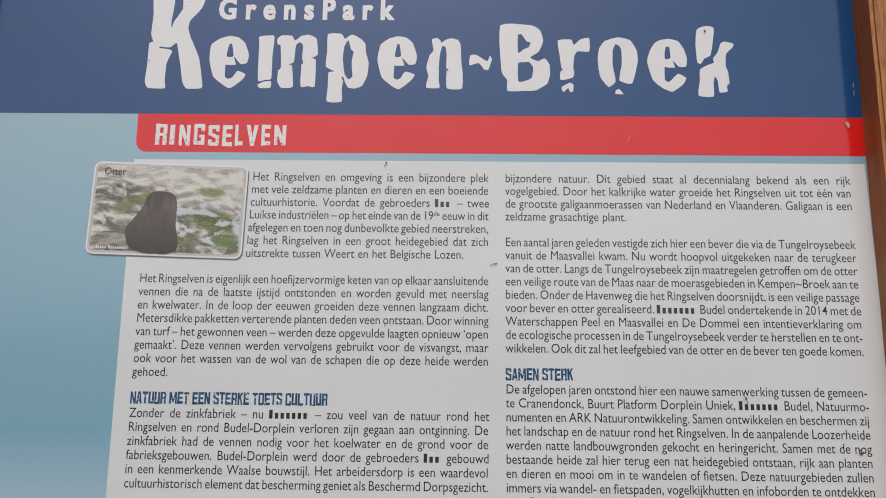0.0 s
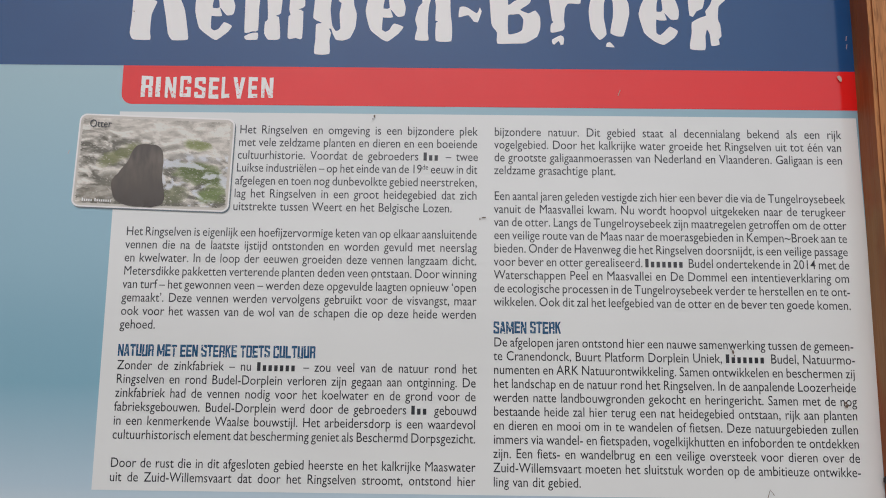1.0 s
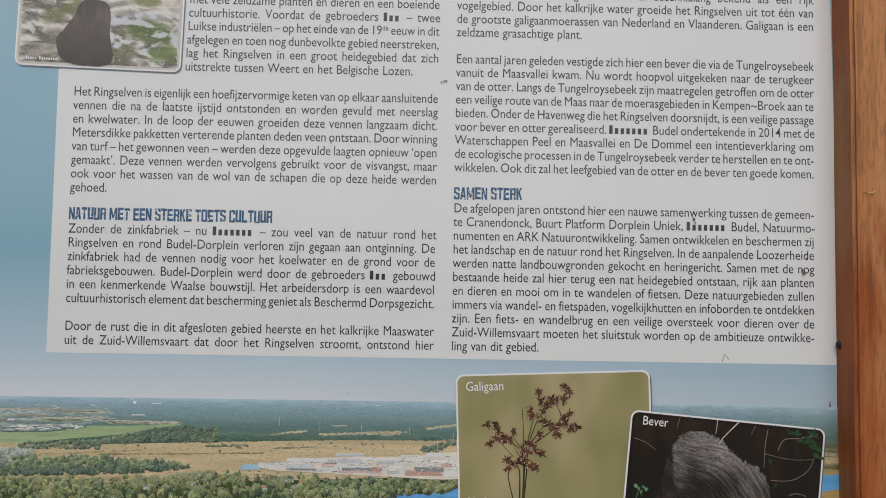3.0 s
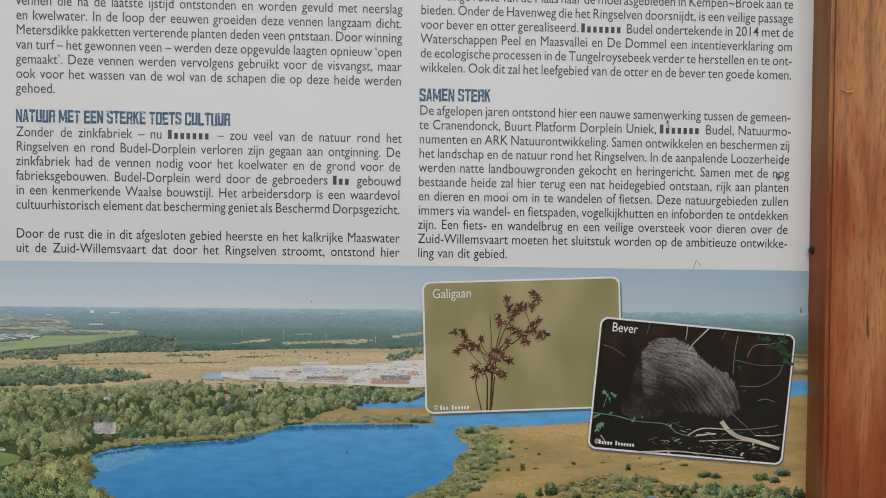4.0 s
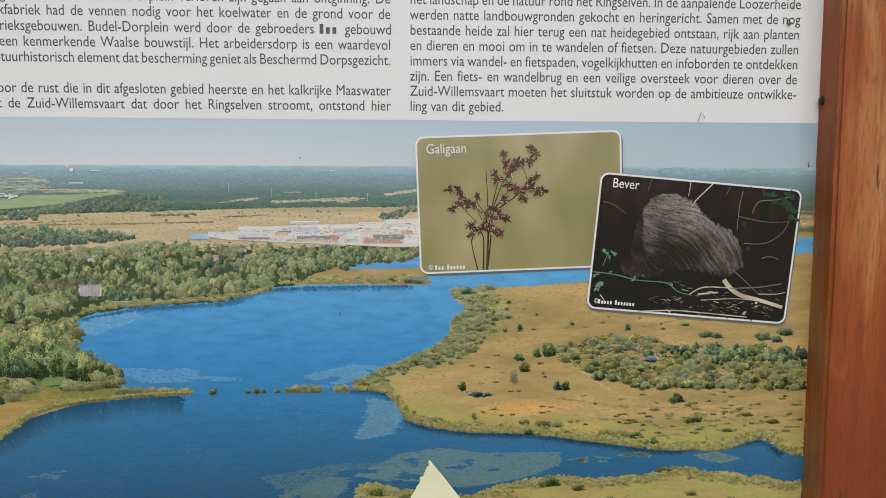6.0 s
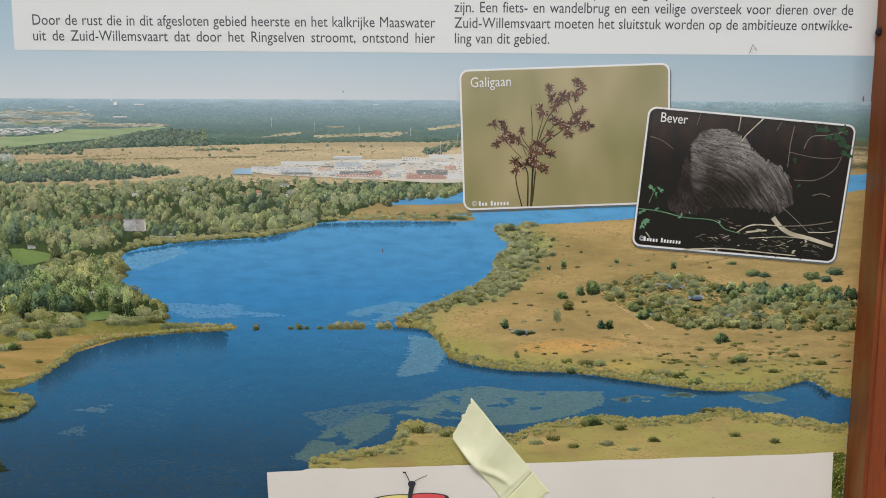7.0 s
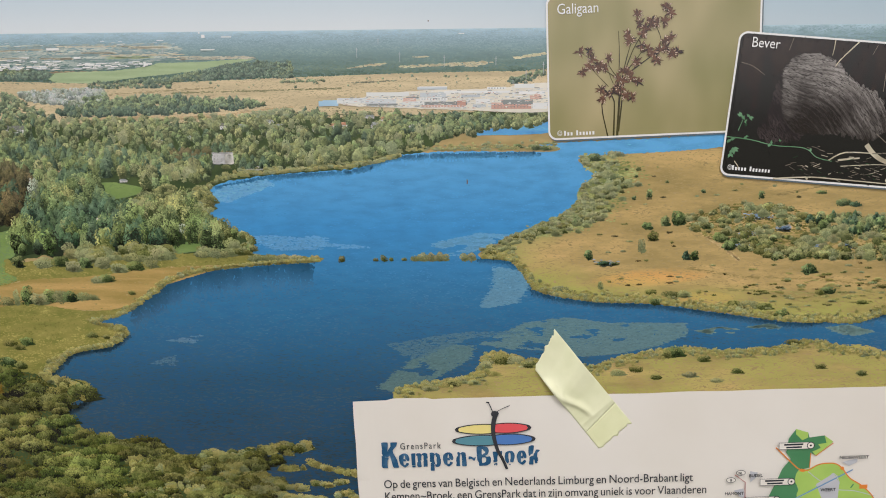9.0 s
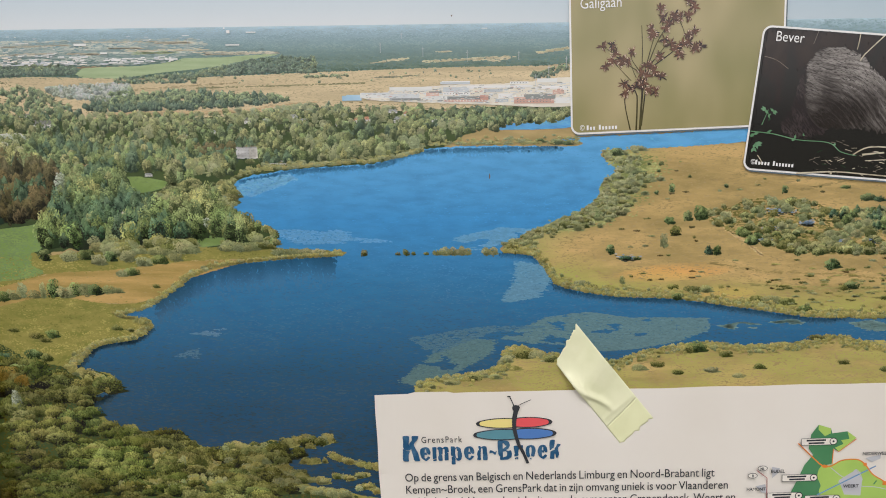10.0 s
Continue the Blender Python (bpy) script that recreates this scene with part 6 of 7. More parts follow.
# dark bank with twigs
DARKBANK = ink("inset_dark_bank", (28, 25, 24), (38, 33, 32), 30.0, (1, 1, 0.8), 6.0)
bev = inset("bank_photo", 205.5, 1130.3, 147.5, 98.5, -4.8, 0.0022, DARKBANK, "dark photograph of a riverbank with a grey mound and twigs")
mound = Print(0.0002)
HUMP = smooth([(-40.1, 13.9), (-40.7, 26.4), (-35.4, 35.2), (-25.3, 39.0), (-12.6, 39.0), (-2.7, 34.0), (5.9, 25.6), (16.0, 20.2), (26.2, 16.6), (32.1, 9.9), (36.3, -0.3), (38.4, -10.2), (32.9, -14.1), (28.3, -18.7), (17.6, -18.8), (4.5, -16.6), (-14.5, -17.4), (-25.2, -16.6), (-34.6, -8.6), (-38.7, 1.5)], 1.5, 0.5, 0.2, True)
HAUNCH = smooth([(-40.7, 26.4), (-45.5, 13.4), (-47.8, -3.5), (-52.7, -16.5), (-45.4, -25.1), (-30.7, -23.9), (-18.7, -17.7), (-29.0, -1.8), (-36.7, 10.1)], 1.5, 0.8, 0.2, True)
mound.shape(HAUNCH, 1)
mound.shape(HUMP, 0)
mound.shape(smooth([(-48.2, -18.2), (-57.0, -23.1), (-61.3, -30.6), (-60.7, -39.0), (-54.1, -41.9), (-46.8, -39.2), (-42.9, -28.3)], 1.5, 0.5, 0.2, True), 1)
mound.done("mound", [ink("inset_grey_mound", (62, 58, 57), (48, 45, 45), 60.0), ink("inset_dark_mound", (52, 47, 52), (40, 37, 40), 60.0)], bev, "plain grey rounded shape")
streaks = Flecks(0.0003, 0.0001)
mid = np.mean(HUMP, axis=0)
x, z = (mid + (scatter(HUMP, 9000) - mid) * 0.965).T
rim = 0.012 * (z + 0.35 * x)
flow = -0.55 - 0.010 * (x + 10) + 0.5 * (grain_at(x * 0.03, z * 0.03, 2) - 0.5) + 0.006 * z
along, cross = x * np.cos(flow) + z * np.sin(flow), -x * np.sin(flow) + z * np.cos(flow)
t = 0.3 + 0.75 * (grain_at(along * 0.07, cross * 0.8, 3) - 0.5) + 0.7 * (grain_at(x * 0.05, z * 0.05, 2) - 0.5) + rim + np.random.normal(0, 0.05, len(x))
streaks.add(x, z, spread(len(x), 0.7, 2.0), spread(len(x), 0.1, 0.2), tint((40, 37, 36), (128, 124, 121), t), flow)
x, z = scatter(HAUNCH, 1500).T
keep = ~inside(np.column_stack([x, z]), HUMP)
x, z = x[keep], z[keep]
streaks.add(x, z, spread(len(x), 0.7, 2.0), spread(len(x), 0.12, 0.25), tint((26, 24, 25), (66, 60, 60), grain_at(x * 0.1, z * 0.1, 3) + np.random.normal(0, 0.08, len(x))), -0.9)
x, z = spread(9000, -70, 70), spread(9000, -45, 45)
dark = tint((20, 18, 18), (46, 40, 38), 0.45 + 1.2 * (grain_at(x * 0.1 + 4, z * 0.03, 4) - 0.5) + 0.006 * z + np.random.normal(0, 0.05, len(x)))
keep = ~(inside(np.column_stack([x, z]), HUMP) | inside(np.column_stack([x, z]), HAUNCH))
streaks.add(x[keep], z[keep], spread(keep.sum(), 0.8, 1.8), spread(keep.sum(), 1.2, 3.4), dark[keep])
streaks.done("bank_dots", bev, "printed dots of dark bank and pale streaks")
twig = Print(0.0005)
for pts, w, mat in (([(24.2, -20.3), (30.1, -26.2), (38.3, -30.6), (51.5, -32.9), (70.1, -36.9)], 3.4, 0), ([(0.1, -33.0), (10.1, -27.0), (29.2, -25.9)], 1.0, 0), ([(6.4, -32.5), (14.7, -30.9), (21.1, -29.9)], 1.4, 0), ([(7.5, 47.9), (-3.6, 34.7), (-5.7, 30.4)], 0.9, 0), ([(-8.6, 48.1), (-8.7, 41.8), (-9.1, 37.6)], 0.7, 0), ([(67.6, 44.6), (55.2, 40.6), (42.8, 38.2), (38.7, 29.4)], 0.7, 1), ([(30.0, 44.6), (28.9, 32.7), (29.2, 16.0)], 0.6, 1), ([(35.4, 7.3), (50.7, 8.7), (62.5, 16.9), (66.4, 26.8)], 0.5, 1), ([(29.2, 26.4), (48.8, 24.1), (65.7, 25.6)], 0.4, 1), ([(-70.2, 28.6), (-61.6, 26.5), (-52.7, 21.2)], 0.4, 1), ([(-36.7, 47.5), (-38.7, 39.0)], 0.4, 1), ([(20.4, 46.6), (17.8, 40.0)], 0.4, 1), ([(-72.2, -22.4), (-56.2, -23.1), (-39.0, -25.8), (-17.8, -26.1), (-8.6, -31.6), (2.3, -33.6)], 0.7, 2), ([(-65.2, -17.6), (-63.4, -11.1), (-62.1, -6.8)], 0.5, 2), ([(29.6, -12.3), (41.4, -21.0), (51.0, -28.6)], 0.5, 1), ([(29.2, -26.2), (50.3, -23.6), (67.1, -19.6)], 0.8, 1), ([(9.0, -36.5), (34.4, -33.4), (51.6, -33.7)], 0.6, 0), ([(-36.3, -48.8), (-11.2, -45.8), (10.2, -45.7), (44.5, -46.2)], 1.0, 0), ([(51.0, -28.6), (63.8, -27.6), (70.9, -25.7)], 0.7, 0), ([(49.9, -2.4), (56.1, -0.6), (62.8, -2.2)], 0.6, 1), ([(-65.0, -38.6), (-61.6, -42.5), (-62.2, -44.7)], 0.6, 0)):
    twig.stroke(smooth(pts, 2.0), w, mat, 0.7)
for _ in range(120):
    x, z, a = random.uniform(-30, 68), random.choice((random.uniform(-46, -36), random.uniform(-40, -24))), random.uniform(-0.5, 0.5)
    d = random.uniform(1.0, 5)
    twig.stroke([(x, z), (x + d * math.cos(a), z + d * math.sin(a))], random.uniform(0.15, 0.5), random.choice((0, 1, 1, 1, 4, 3)))
for x, z, w, mat in ((-64.2, -7.4, 2.8, 2), (-58.7, -7.7, 2.4, 2), (-61.7, -11.0, 1.6, 2), (-59.8, -13.0, 1.5, 4), (-69.5, -24.2, 2.6, 2), (-67.1, -30.3, 3.4, 2), (-68.4, -33.8, 2.6, 2), (-59.7, -21.3, 1.8, 2), (-41.1, -25.1, 2.2, 2), (-35.9, -22.6, 1.2, 2), (-13.3, -27.8, 1.5, 2), (32.9, 20.5, 2.4, 4), (39.4, 3.4, 1.6, 4), (50.7, 43.1, 4, 4), (55.3, 40.2, 3.5, 4), (63.0, 40.0, 5, 4), (66.8, 34.1, 5, 4), (69.7, 28.0, 4, 4), (64.2, 44.3, 4, 4), (46.1, 44.8, 2.6, 4), (41.9, -43.0, 1.8, 0), (50.9, -35.1, 1.5, 0), (-13.3, -46.0, 1.6, 0)):
    for k in range(3):
        a = random.uniform(0, 6.28)
        cx, cz, ex, ez = x + 0.5 * w * math.cos(a), z + 0.5 * w * math.sin(a), math.cos(a) * w * 0.8, math.sin(a) * w * 0.8
        twig.shape([(cx - ex, cz - ez), (cx - ez * 0.5, cz + ex * 0.5), (cx + ex, cz + ez), (cx + ez * 0.5, cz - ex * 0.5)], mat)
twig.done("twig", [ink("inset_pale_twig", (196, 188, 168), (160, 150, 130), 80.0), ink("inset_grey_twig", (120, 112, 102)), ink("inset_leaf_green", (112, 152, 120), (84, 124, 92), 60.0), ink("inset_black_gap", (20, 18, 18)), ink("inset_leaf_dark", (50, 78, 54), (36, 60, 42), 60.0)], bev, "pale twigs and green leaves", kind="stuff")
caption("Bever", -65, 39.2, 6.6, bev, LETTER, -0.0008)
caption("\u00a9\u2588\u2588\u2588\u2588\u2588 \u2588\u2588\u2588\u2588\u2588\u2588\u2588", -69, -45, 3.4, bev, LETTER, -0.0008)

# rippled water
RIPPLE = ink("inset_grey_ripple", (196, 192, 186), (184, 180, 172), 60.0, (1, 1, 2.2), 6.0)
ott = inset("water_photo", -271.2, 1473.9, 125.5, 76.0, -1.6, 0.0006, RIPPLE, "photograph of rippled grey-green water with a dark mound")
rip = Flecks(0.0002, 0.0001)
def patch_at(x, z, cx, cz, wx, wz, tilt=0.0):
    """How deep a point lies in a soft slanted oval."""
    u, v = (x - cx) * math.cos(tilt) + (z - cz) * math.sin(tilt), -(x - cx) * math.sin(tilt) + (z - cz) * math.cos(tilt)
    return np.clip(1.2 - (u / wx) ** 2 - (v / wz) ** 2 + 1.6 * (grain_at(x * 0.12 + cx, z * 0.2 + cz, 3) - 0.5), 0, 1)


x, z = spread(30000, -59, 59), spread(30000, -34.5, 34.5)
warp = 3 * grain_at(x * 0.04 + 5, z * 0.05, 2)
calm = np.clip((z - 4 + 0.25 * x) / 22, 0, 1)
soft_ = grain_at(x * 0.018 + 0.5 * warp, z * 0.06 + 0.015 * x, 3)
small = grain_at(x * 0.13 + 1.4 * warp, z * 0.34 + 1.2 * warp + 0.03 * x, 3)
rgb = tint((84, 82, 74), (176, 172, 166), 0.66 + 1.3 * (soft_ - 0.5) + (0.35 + 0.65 * (1 - calm)) * 2.6 * (small - 0.5) - 0.18 * (1 - calm) + np.random.normal(0, 0.03, len(x)))
for cx, cz, wx, wz, tilt, look_, share in ((-26, 6, 20, 6, 0.45, (92, 96, 62), 0.8), (34, 15, 13, 4.5, -0.2, (96, 104, 62), 0.85), (36, -8, 24, 9, -0.25, (70, 82, 44), 0.95), (50, -24, 16, 8, 0.2, (82, 98, 52), 0.85), (18, -26, 12, 8, 0.3, (88, 92, 66), 0.7), (30, 4, 26, 3.5, -0.08, (112, 110, 106), 0.8), (14, -4, 6, 9, 0.1, (84, 82, 74), 0.7), (-44, -26, 16, 7, 0.1, (96, 92, 82), 0.6), (-34, -14, 10, 6, 0.3, (96, 94, 84), 0.6)):
    rgb = rgb + (np.array(look_) - rgb) * (share * patch_at(x, z, cx, cz, wx, wz, tilt))[:, None]
# the sky mirrored in bent bright slips
glint = np.clip((grain_at(x * 0.07 + 3 + 0.6 * warp, z * 0.12 + 7 - 0.6 * warp, 3) - 0.53) * 12, 0, 1) * np.clip((x - 2) / 6, 0, 1) * np.clip((9 - z) / 4, 0, 1)
rgb = rgb + (np.array((168, 172, 178)) - rgb) * (0.85 * glint)[:, None]
rip.add(x, z, spread(len(x), 0.5, 1.3), spread(len(x), 0.25, 0.5), rgb, -0.15 + 0.6 * (grain_at(x * 0.03, z * 0.03, 2) - 0.5))
# a pale line of water round the foot of the mound
a = np.linspace(3.5, 5.6, 40)
rip.add(-10 + 25 * np.cos(a), -20 + 9 * np.sin(a), 0.9, 0.3, np.array((150, 146, 140)), np.arctan2(9 * np.cos(a), -25 * np.sin(a)))
rip.done("ripple", ott, "printed dots of pale, green and dark ripples")
om = Print(0.0005)
om.shape(smooth([(-17, 9.5), (-12, 14), (0, 14), (6, 10), (8, 2), (8, -12), (9, -34), (-24, -34), (-32, -18), (-26, -8), (-20, 1)], 1.5, 0.4, 0.2, True), 0)
om.done("mound", [ink("inset_brown_mound", (84, 76, 68), (70, 64, 58), 50.0, (2.0, 1, 0.6), 5.0, ramp=[(1.438, (52, 46, 41)), (1.455, (80, 72, 64)), (1.475, (106, 97, 88)), (1.49, (84, 78, 72))])], ott, "plain dark rounded shape")
caption("Otter", -54, 27, 6.0, ott, BLACK, -0.0008)
caption("\u2588\u2588\u2588\u2588\u2588 \u2588\u2588\u2588\u2588\u2588\u2588\u2588\u2588", -54, -33.5, 2.8, ott, LETTER, -0.0008)

# dirt on the panel
grime = Print(0.0012)
for x, z, w, h in ((-96, 1513, 0.7, 1.6), (-97, 1511, 0.4, 0.8), (183, 1329.5, 0.8, 1.4), (184, 1327, 0.5, 0.8), (182, 1331.5, 0.5, 0.4), (-8, 1432, 2.2, 0.5), (-11, 1431, 0.5, 0.9), (45, 1661, 1.5, 0.6), (-295, 1600, 0.6, 0.6), (166, 1628, 0.9, 1.0), (230, 1480, 0.5, 0.4), (287, 1191, 0.6, 2.2), (-77, 1194, 0.4, 0.6),
                   (268, 1290.5, 1.4, 1.2), (266.5, 1292.5, 0.9, 0.7), (269.5, 1301.5, 0.3, 1.6), (-94, 1383, 0.3, 2.0), (-50, 1083, 0.4, 1.6)):
    grime.blob(x, z, w, h, 0, 8, 0.5)
for pts in ([(205, 1222), (207, 1228), (210, 1224)], [(99, 1532), (101, 1537)], [(-340, 1480), (-339, 1483)]):
    grime.stroke(pts, 0.5, 0 if pts[0][1] < 1300 else 1)
for z in (1573, 1580):
    grime.stroke([(284, z), (284.5, z + 4)], 0.5, 1)
grime.blob(277, 1548, 1.3, 2.4, 1, 8, 0.4, 0.4)
grime.pieces("grime_spot", [ink("brown_grime", (112, 96, 84), (80, 70, 64), 80.0, rough=0.8), ink("pale_dropping", (178, 156, 146), rough=0.8)], panel, "", INV)


# ---- things on the panel ----
def dark_lump():
    # a plain uneven lump and a thread; what it is stays open
    e = empty("dark_lump", (0.293, -0.004, 1.2365), "tiny dark lump with a pale thread beside the panel", "plant debris")
    bm = bmesh.new()
    bmesh.ops.create_icosphere(bm, subdivisions=3, radius=1)
    for v in bm.verts:
        v.co = Vector((v.co.x * 0.0026, v.co.y * 0.0022, v.co.z * 0.003)) * (1 + 0.3 * noise.noise(v.co * 2.5))
    from_bm("body", bm, ink("lump_dark", (40, 34, 32), rough=0.5), e)
    cu = [(0.001, -0.001, 0), (0.003, -0.003, -0.002), (0.005, -0.004, -0.0055), (0.0055, -0.004, -0.009)]
    v, f = [], []
    for k, q in enumerate(cu):
        v += [(q[0] + 0.0004 * math.cos(a), q[1] + 0.0004 * math.sin(a), q[2]) for a in (0, 2.1, 4.2)]
        if k:
            f += [(3 * k - 3 + i, 3 * k - 3 + (i + 1) % 3, 3 * k + (i + 1) % 3, 3 * k + i) for i in range(3)]
    link_mesh("thread", v, f, ink("pale_thread", (200, 186, 170), rough=0.7), e, "pale thread")


dark_lump()

# paper sheet taped over the panel
PAPER = ink("paper", (211, 207, 201), (205, 200, 192), 7.0, rough=0.5)
PTURN = math.degrees(math.atan2(15, 419.5))
sheet = empty("paper_sheet", (-0.136, -0.0042, 0.918), "white printed paper sheet with a map, taped over the panel", "poster", -PTURN)


def paper_page():
    """A slightly wavy A3 sheet; the top edge is not cut quite straight."""
    bm = bmesh.new()
    nx, nz = 84, 60
    grid = []
    for j in range(nz + 1):
        for i in range(nx + 1):
            u, v = i / nx * 420, -j / nz * 297
            lift = 0.0006 * noise.noise(Vector((u * 0.012, v * 0.012, 2)))
            lift -= 0.0012 * max(0, 1 - u / 18) ** 2 * (1 if v > -60 else 0.4)
            top = (0.9 * noise.noise(Vector((u * 0.03, 0, 8))) + (1.2 if 25 < u < 60 else 0)) * max(0, 1 + v / 12)
            side = 0.8 * noise.noise(Vector((v * 0.04, 3, 8))) * max(0, 1 - u / 12)
            grid.append(bm.verts.new(((u + side) * 0.001, lift + 0.0008, (v + top) * 0.001)))
    for j in range(nz):
        for i in range(nx):
            k = j * (nx + 1) + i
            bm.faces.new((grid[k], grid[k + 1], grid[k + nx + 2], grid[k + nx + 1]))
    ret = bmesh.ops.extrude_face_region(bm, geom=list(bm.faces))
    for q in ret["geom"]:
        if isinstance(q, bmesh.types.BMVert):
            q.co.y += 0.00035
    bmesh.ops.recalc_face_normals(bm, faces=list(bm.faces))
    return from_bm("page", bm, PAPER, sheet)


page = paper_page()


EMBLEM = [BLACK, ink("emblem_yellow", (226, 204, 132)), ink("emblem_red", (212, 86, 92)), ink("emblem_teal", (86, 134, 148)), ink("emblem_blue", (78, 118, 178))]


def wing(x0, x1, z, h):
    n = 26
    up = [(x0 + (x1 - x0) * k / n, z + h * math.sin(0.75 * math.pi * k / n) ** 0.6) for k in range(n + 1)]
    down = [(x0 + (x1 - x0) * k / n, z - h * math.sin(0.75 * math.pi * k / n) ** 0.6) for k in range(n, -1, -1)]
    return up + down[:-1]


def grown(pts, d):
    cx, cz = sum(p[0] for p in pts) / len(pts), sum(p[1] for p in pts) / len(pts)
    return [(x + math.copysign(min(d, abs(x - cx)), x - cx), z + math.copysign(min(d, abs(z - cz)), z - cz)) for x, z in pts]


for x0, x1, z, h, mat in ((76.5, 107, -24.6, 3.5, 1), (133, 106, -24.2, 3.6, 2), (74, 107, -33.6, 3.8, 3), (136, 106, -33.2, 3.9, 4)):
    w, logo = wing(x0, x1, z, h), Print(0.0002 + 0.0001 * mat)
    logo.shape(grown(w, 0.7), 0)
    logo.y -= 0.00003
    logo.shape(w, mat)
    logo.y -= 0.00003
    s = 1 if x1 > x0 else -1
    logo.shape([(x0 - 0.6 * s, z), (x0 + 3.2 * s, z + 2.0), (x0 + 2.0 * s, z), (x0 + 3.2 * s, z - 2.0)], 0)
    logo.done("emblem_wing", EMBLEM, sheet)
logo = Print(0.0009)
logo.stroke(smooth([(106.6, -14), (105.2, -20), (104.8, -26), (105.6, -33), (108, -42), (111, -48), (114.5, -57)], 1.0), 3.6, 0, 0.55)
logo.blob(106.4, -12.6, 3.0, 2.5, 0, 12, 0.08)
logo.stroke(smooth([(105, -11), (103.5, -7), (102, -3.6)], 1.0), 0.7, 0)
logo.stroke([(102.6, -3.4), (100.2, -3.2)], 1.0, 0)
logo.stroke(smooth([(108, -11), (111, -9), (117.8, -6.2)], 1.0), 0.5, 0)
logo.done("emblem_body", EMBLEM, sheet, "thin black emblem body with two feelers")
LOGO = ((19, 32, -54, -33.5), (32.5, 40.5, -54, -42.5), (42, 54.5, -54, -42.5), (56, 64.5, -57, -42.5), (66, 74, -54, -42.5), (76, 84, -54, -42.5), (85.5, 91, -49.8, -46.2),
        (92, 102.5, -54, -38.5), (104, 111, -54, -42.5), (113, 120.5, -54, -42.5), (122, 129.5, -54, -42.5), (131, 139.5, -54, -38.5))
for (c, _, _, outlines, holes), (x0, x1, z0, z1) in zip(BROKEN, LOGO):
    wide, high = max(p[0] for q in outlines for p in q), max(p[1] for q in outlines for p in q)
    v, f = broken_letter(outlines, holes, x0, z0, (x1 - x0) / wide, (z1 - z0) / high, -0.0003)
    link_mesh("title_letter", v, f, HEADBLUE, sheet)
x = 33.6
for c in "GrensPark":
    k = 5.0 / CAP
    vv, ff, adv = TYPE[c]
    link_mesh("small_title_letter", [((x + a * 0.8 * k) * 0.001, -0.0003, (-39.2 + b * k) * 0.001) for a, b in vv], ff, BLACK, sheet)
    x += adv * 0.8 * k + 0.75
for k, (s, x1) in enumerate((("Op de grens van Belgisch en Nederlands Limburg en Noord-Brabant ligt", 254.7), ("Kempen~Broek, een GrensPark dat in zijn omvang uniek is voor Vlaanderen", 265.3),
                             ("en Nederland. Het strekt zich uit over de gemeenten Cranendonck, Weert en", 271.0))):
    v, f = set_line(s, 19.6, -70.6 - 10.05 * k, 6.6, x1, TYPE, 0.86, -0.0003)
    link_mesh("text_line", v, f, BLACK, sheet)

# the map on the sheet
chart = Print(0.0002, 2e-5)
DKGREEN, LTGREEN, GREYTOWN, ORANGE, CANAL, DKRED = range(6)
chart.shape([(330, -31), (339, -34), (340, -38), (351, -36.6), (357.7, -41.8), (345, -52.4), (341.4, -50), (341, -62), (333, -64), (330.6, -72), (333.4, -79), (345, -92), (352, -110), (300, -110), (311, -86), (316.6, -73.4), (321, -62.5), (327, -54.7), (323.4, -49.6), (324.8, -38.6)], DKGREEN)
chart.shape([(330, -31), (339, -34), (339, -38), (334.8, -40), (331, -36), (330, -35)], LTGREEN)
chart.shape([(351, -36.6), (357.7, -41.8), (345.3, -52.4), (342.5, -49.3), (348.6, -46.5), (346.7, -43.4), (352.7, -42.6)], LTGREEN)
chart.shape(smooth([(333, -64), (340, -63.2), (348, -59.5), (359, -59), (365, -63), (371, -71), (380.5, -77.6), (390, -88), (394, -104), (345, -108), (333, -87), (333.4, -79), (330.6, -72)], 1.5, 0, 0, True), LTGREEN)
chart.shape([(346.5, -75.4), (359, -67), (363.6, -75), (363, -88), (351, -87)], GREYTOWN)
chart.shape([(365, -58), (376, -55.5), (376, -58.5), (370, -61.3)], GREYTOWN)
chart.shape([(297, -63.7), (303, -65), (301.7, -68.8), (297.6, -72.7)], GREYTOWN)
chart.shape([(285.4, -79.2), (292.4, -77.5), (294.2, -84.6), (290, -84.4)], GREYTOWN)
chart.stroke([(331, -87), (373, -64.4)], 1.0, CANAL)
chart.stroke([(346, -77), (362, -69)], 0.7, GREYTOWN)
chart.stroke(smooth([(340, -65), (351.6, -73.6), (358.8, -67), (363.6, -75), (362.4, -80), (375, -81.5), (390, -86)], 1.5), 0.6, GREYTOWN)
chart.stroke(smooth([(315.6, -45.3), (332, -62), (335, -63), (340, -64), (348, -59.5), (359, -59), (365, -63), (371, -71), (380.5, -77.6), (389, -87), (393, -100)], 1.5), 0.9, ORANGE)
chart.stroke([(341, -62), (341.4, -50.2), (345.3, -52.4), (357.7, -42.6)], 0.6, ORANGE)
chart.stroke([(285.8, -66.3), (293.6, -72.5), (294.1, -100)], 0.6, DKRED)
chart.blob(336, -64, 2.4, 1.2, ORANGE, 12, 0.02)
chart.blob(365, -63, 1.4, 1.4, ORANGE, 12, 0.02)
chart.shape([(378.5, -76.6), (384.4, -76.6), (384.4, -79.8), (378.5, -79.8)], ORANGE)
chart.stroke([(372, -79), (374, -76)], 0.9, DKGREEN)
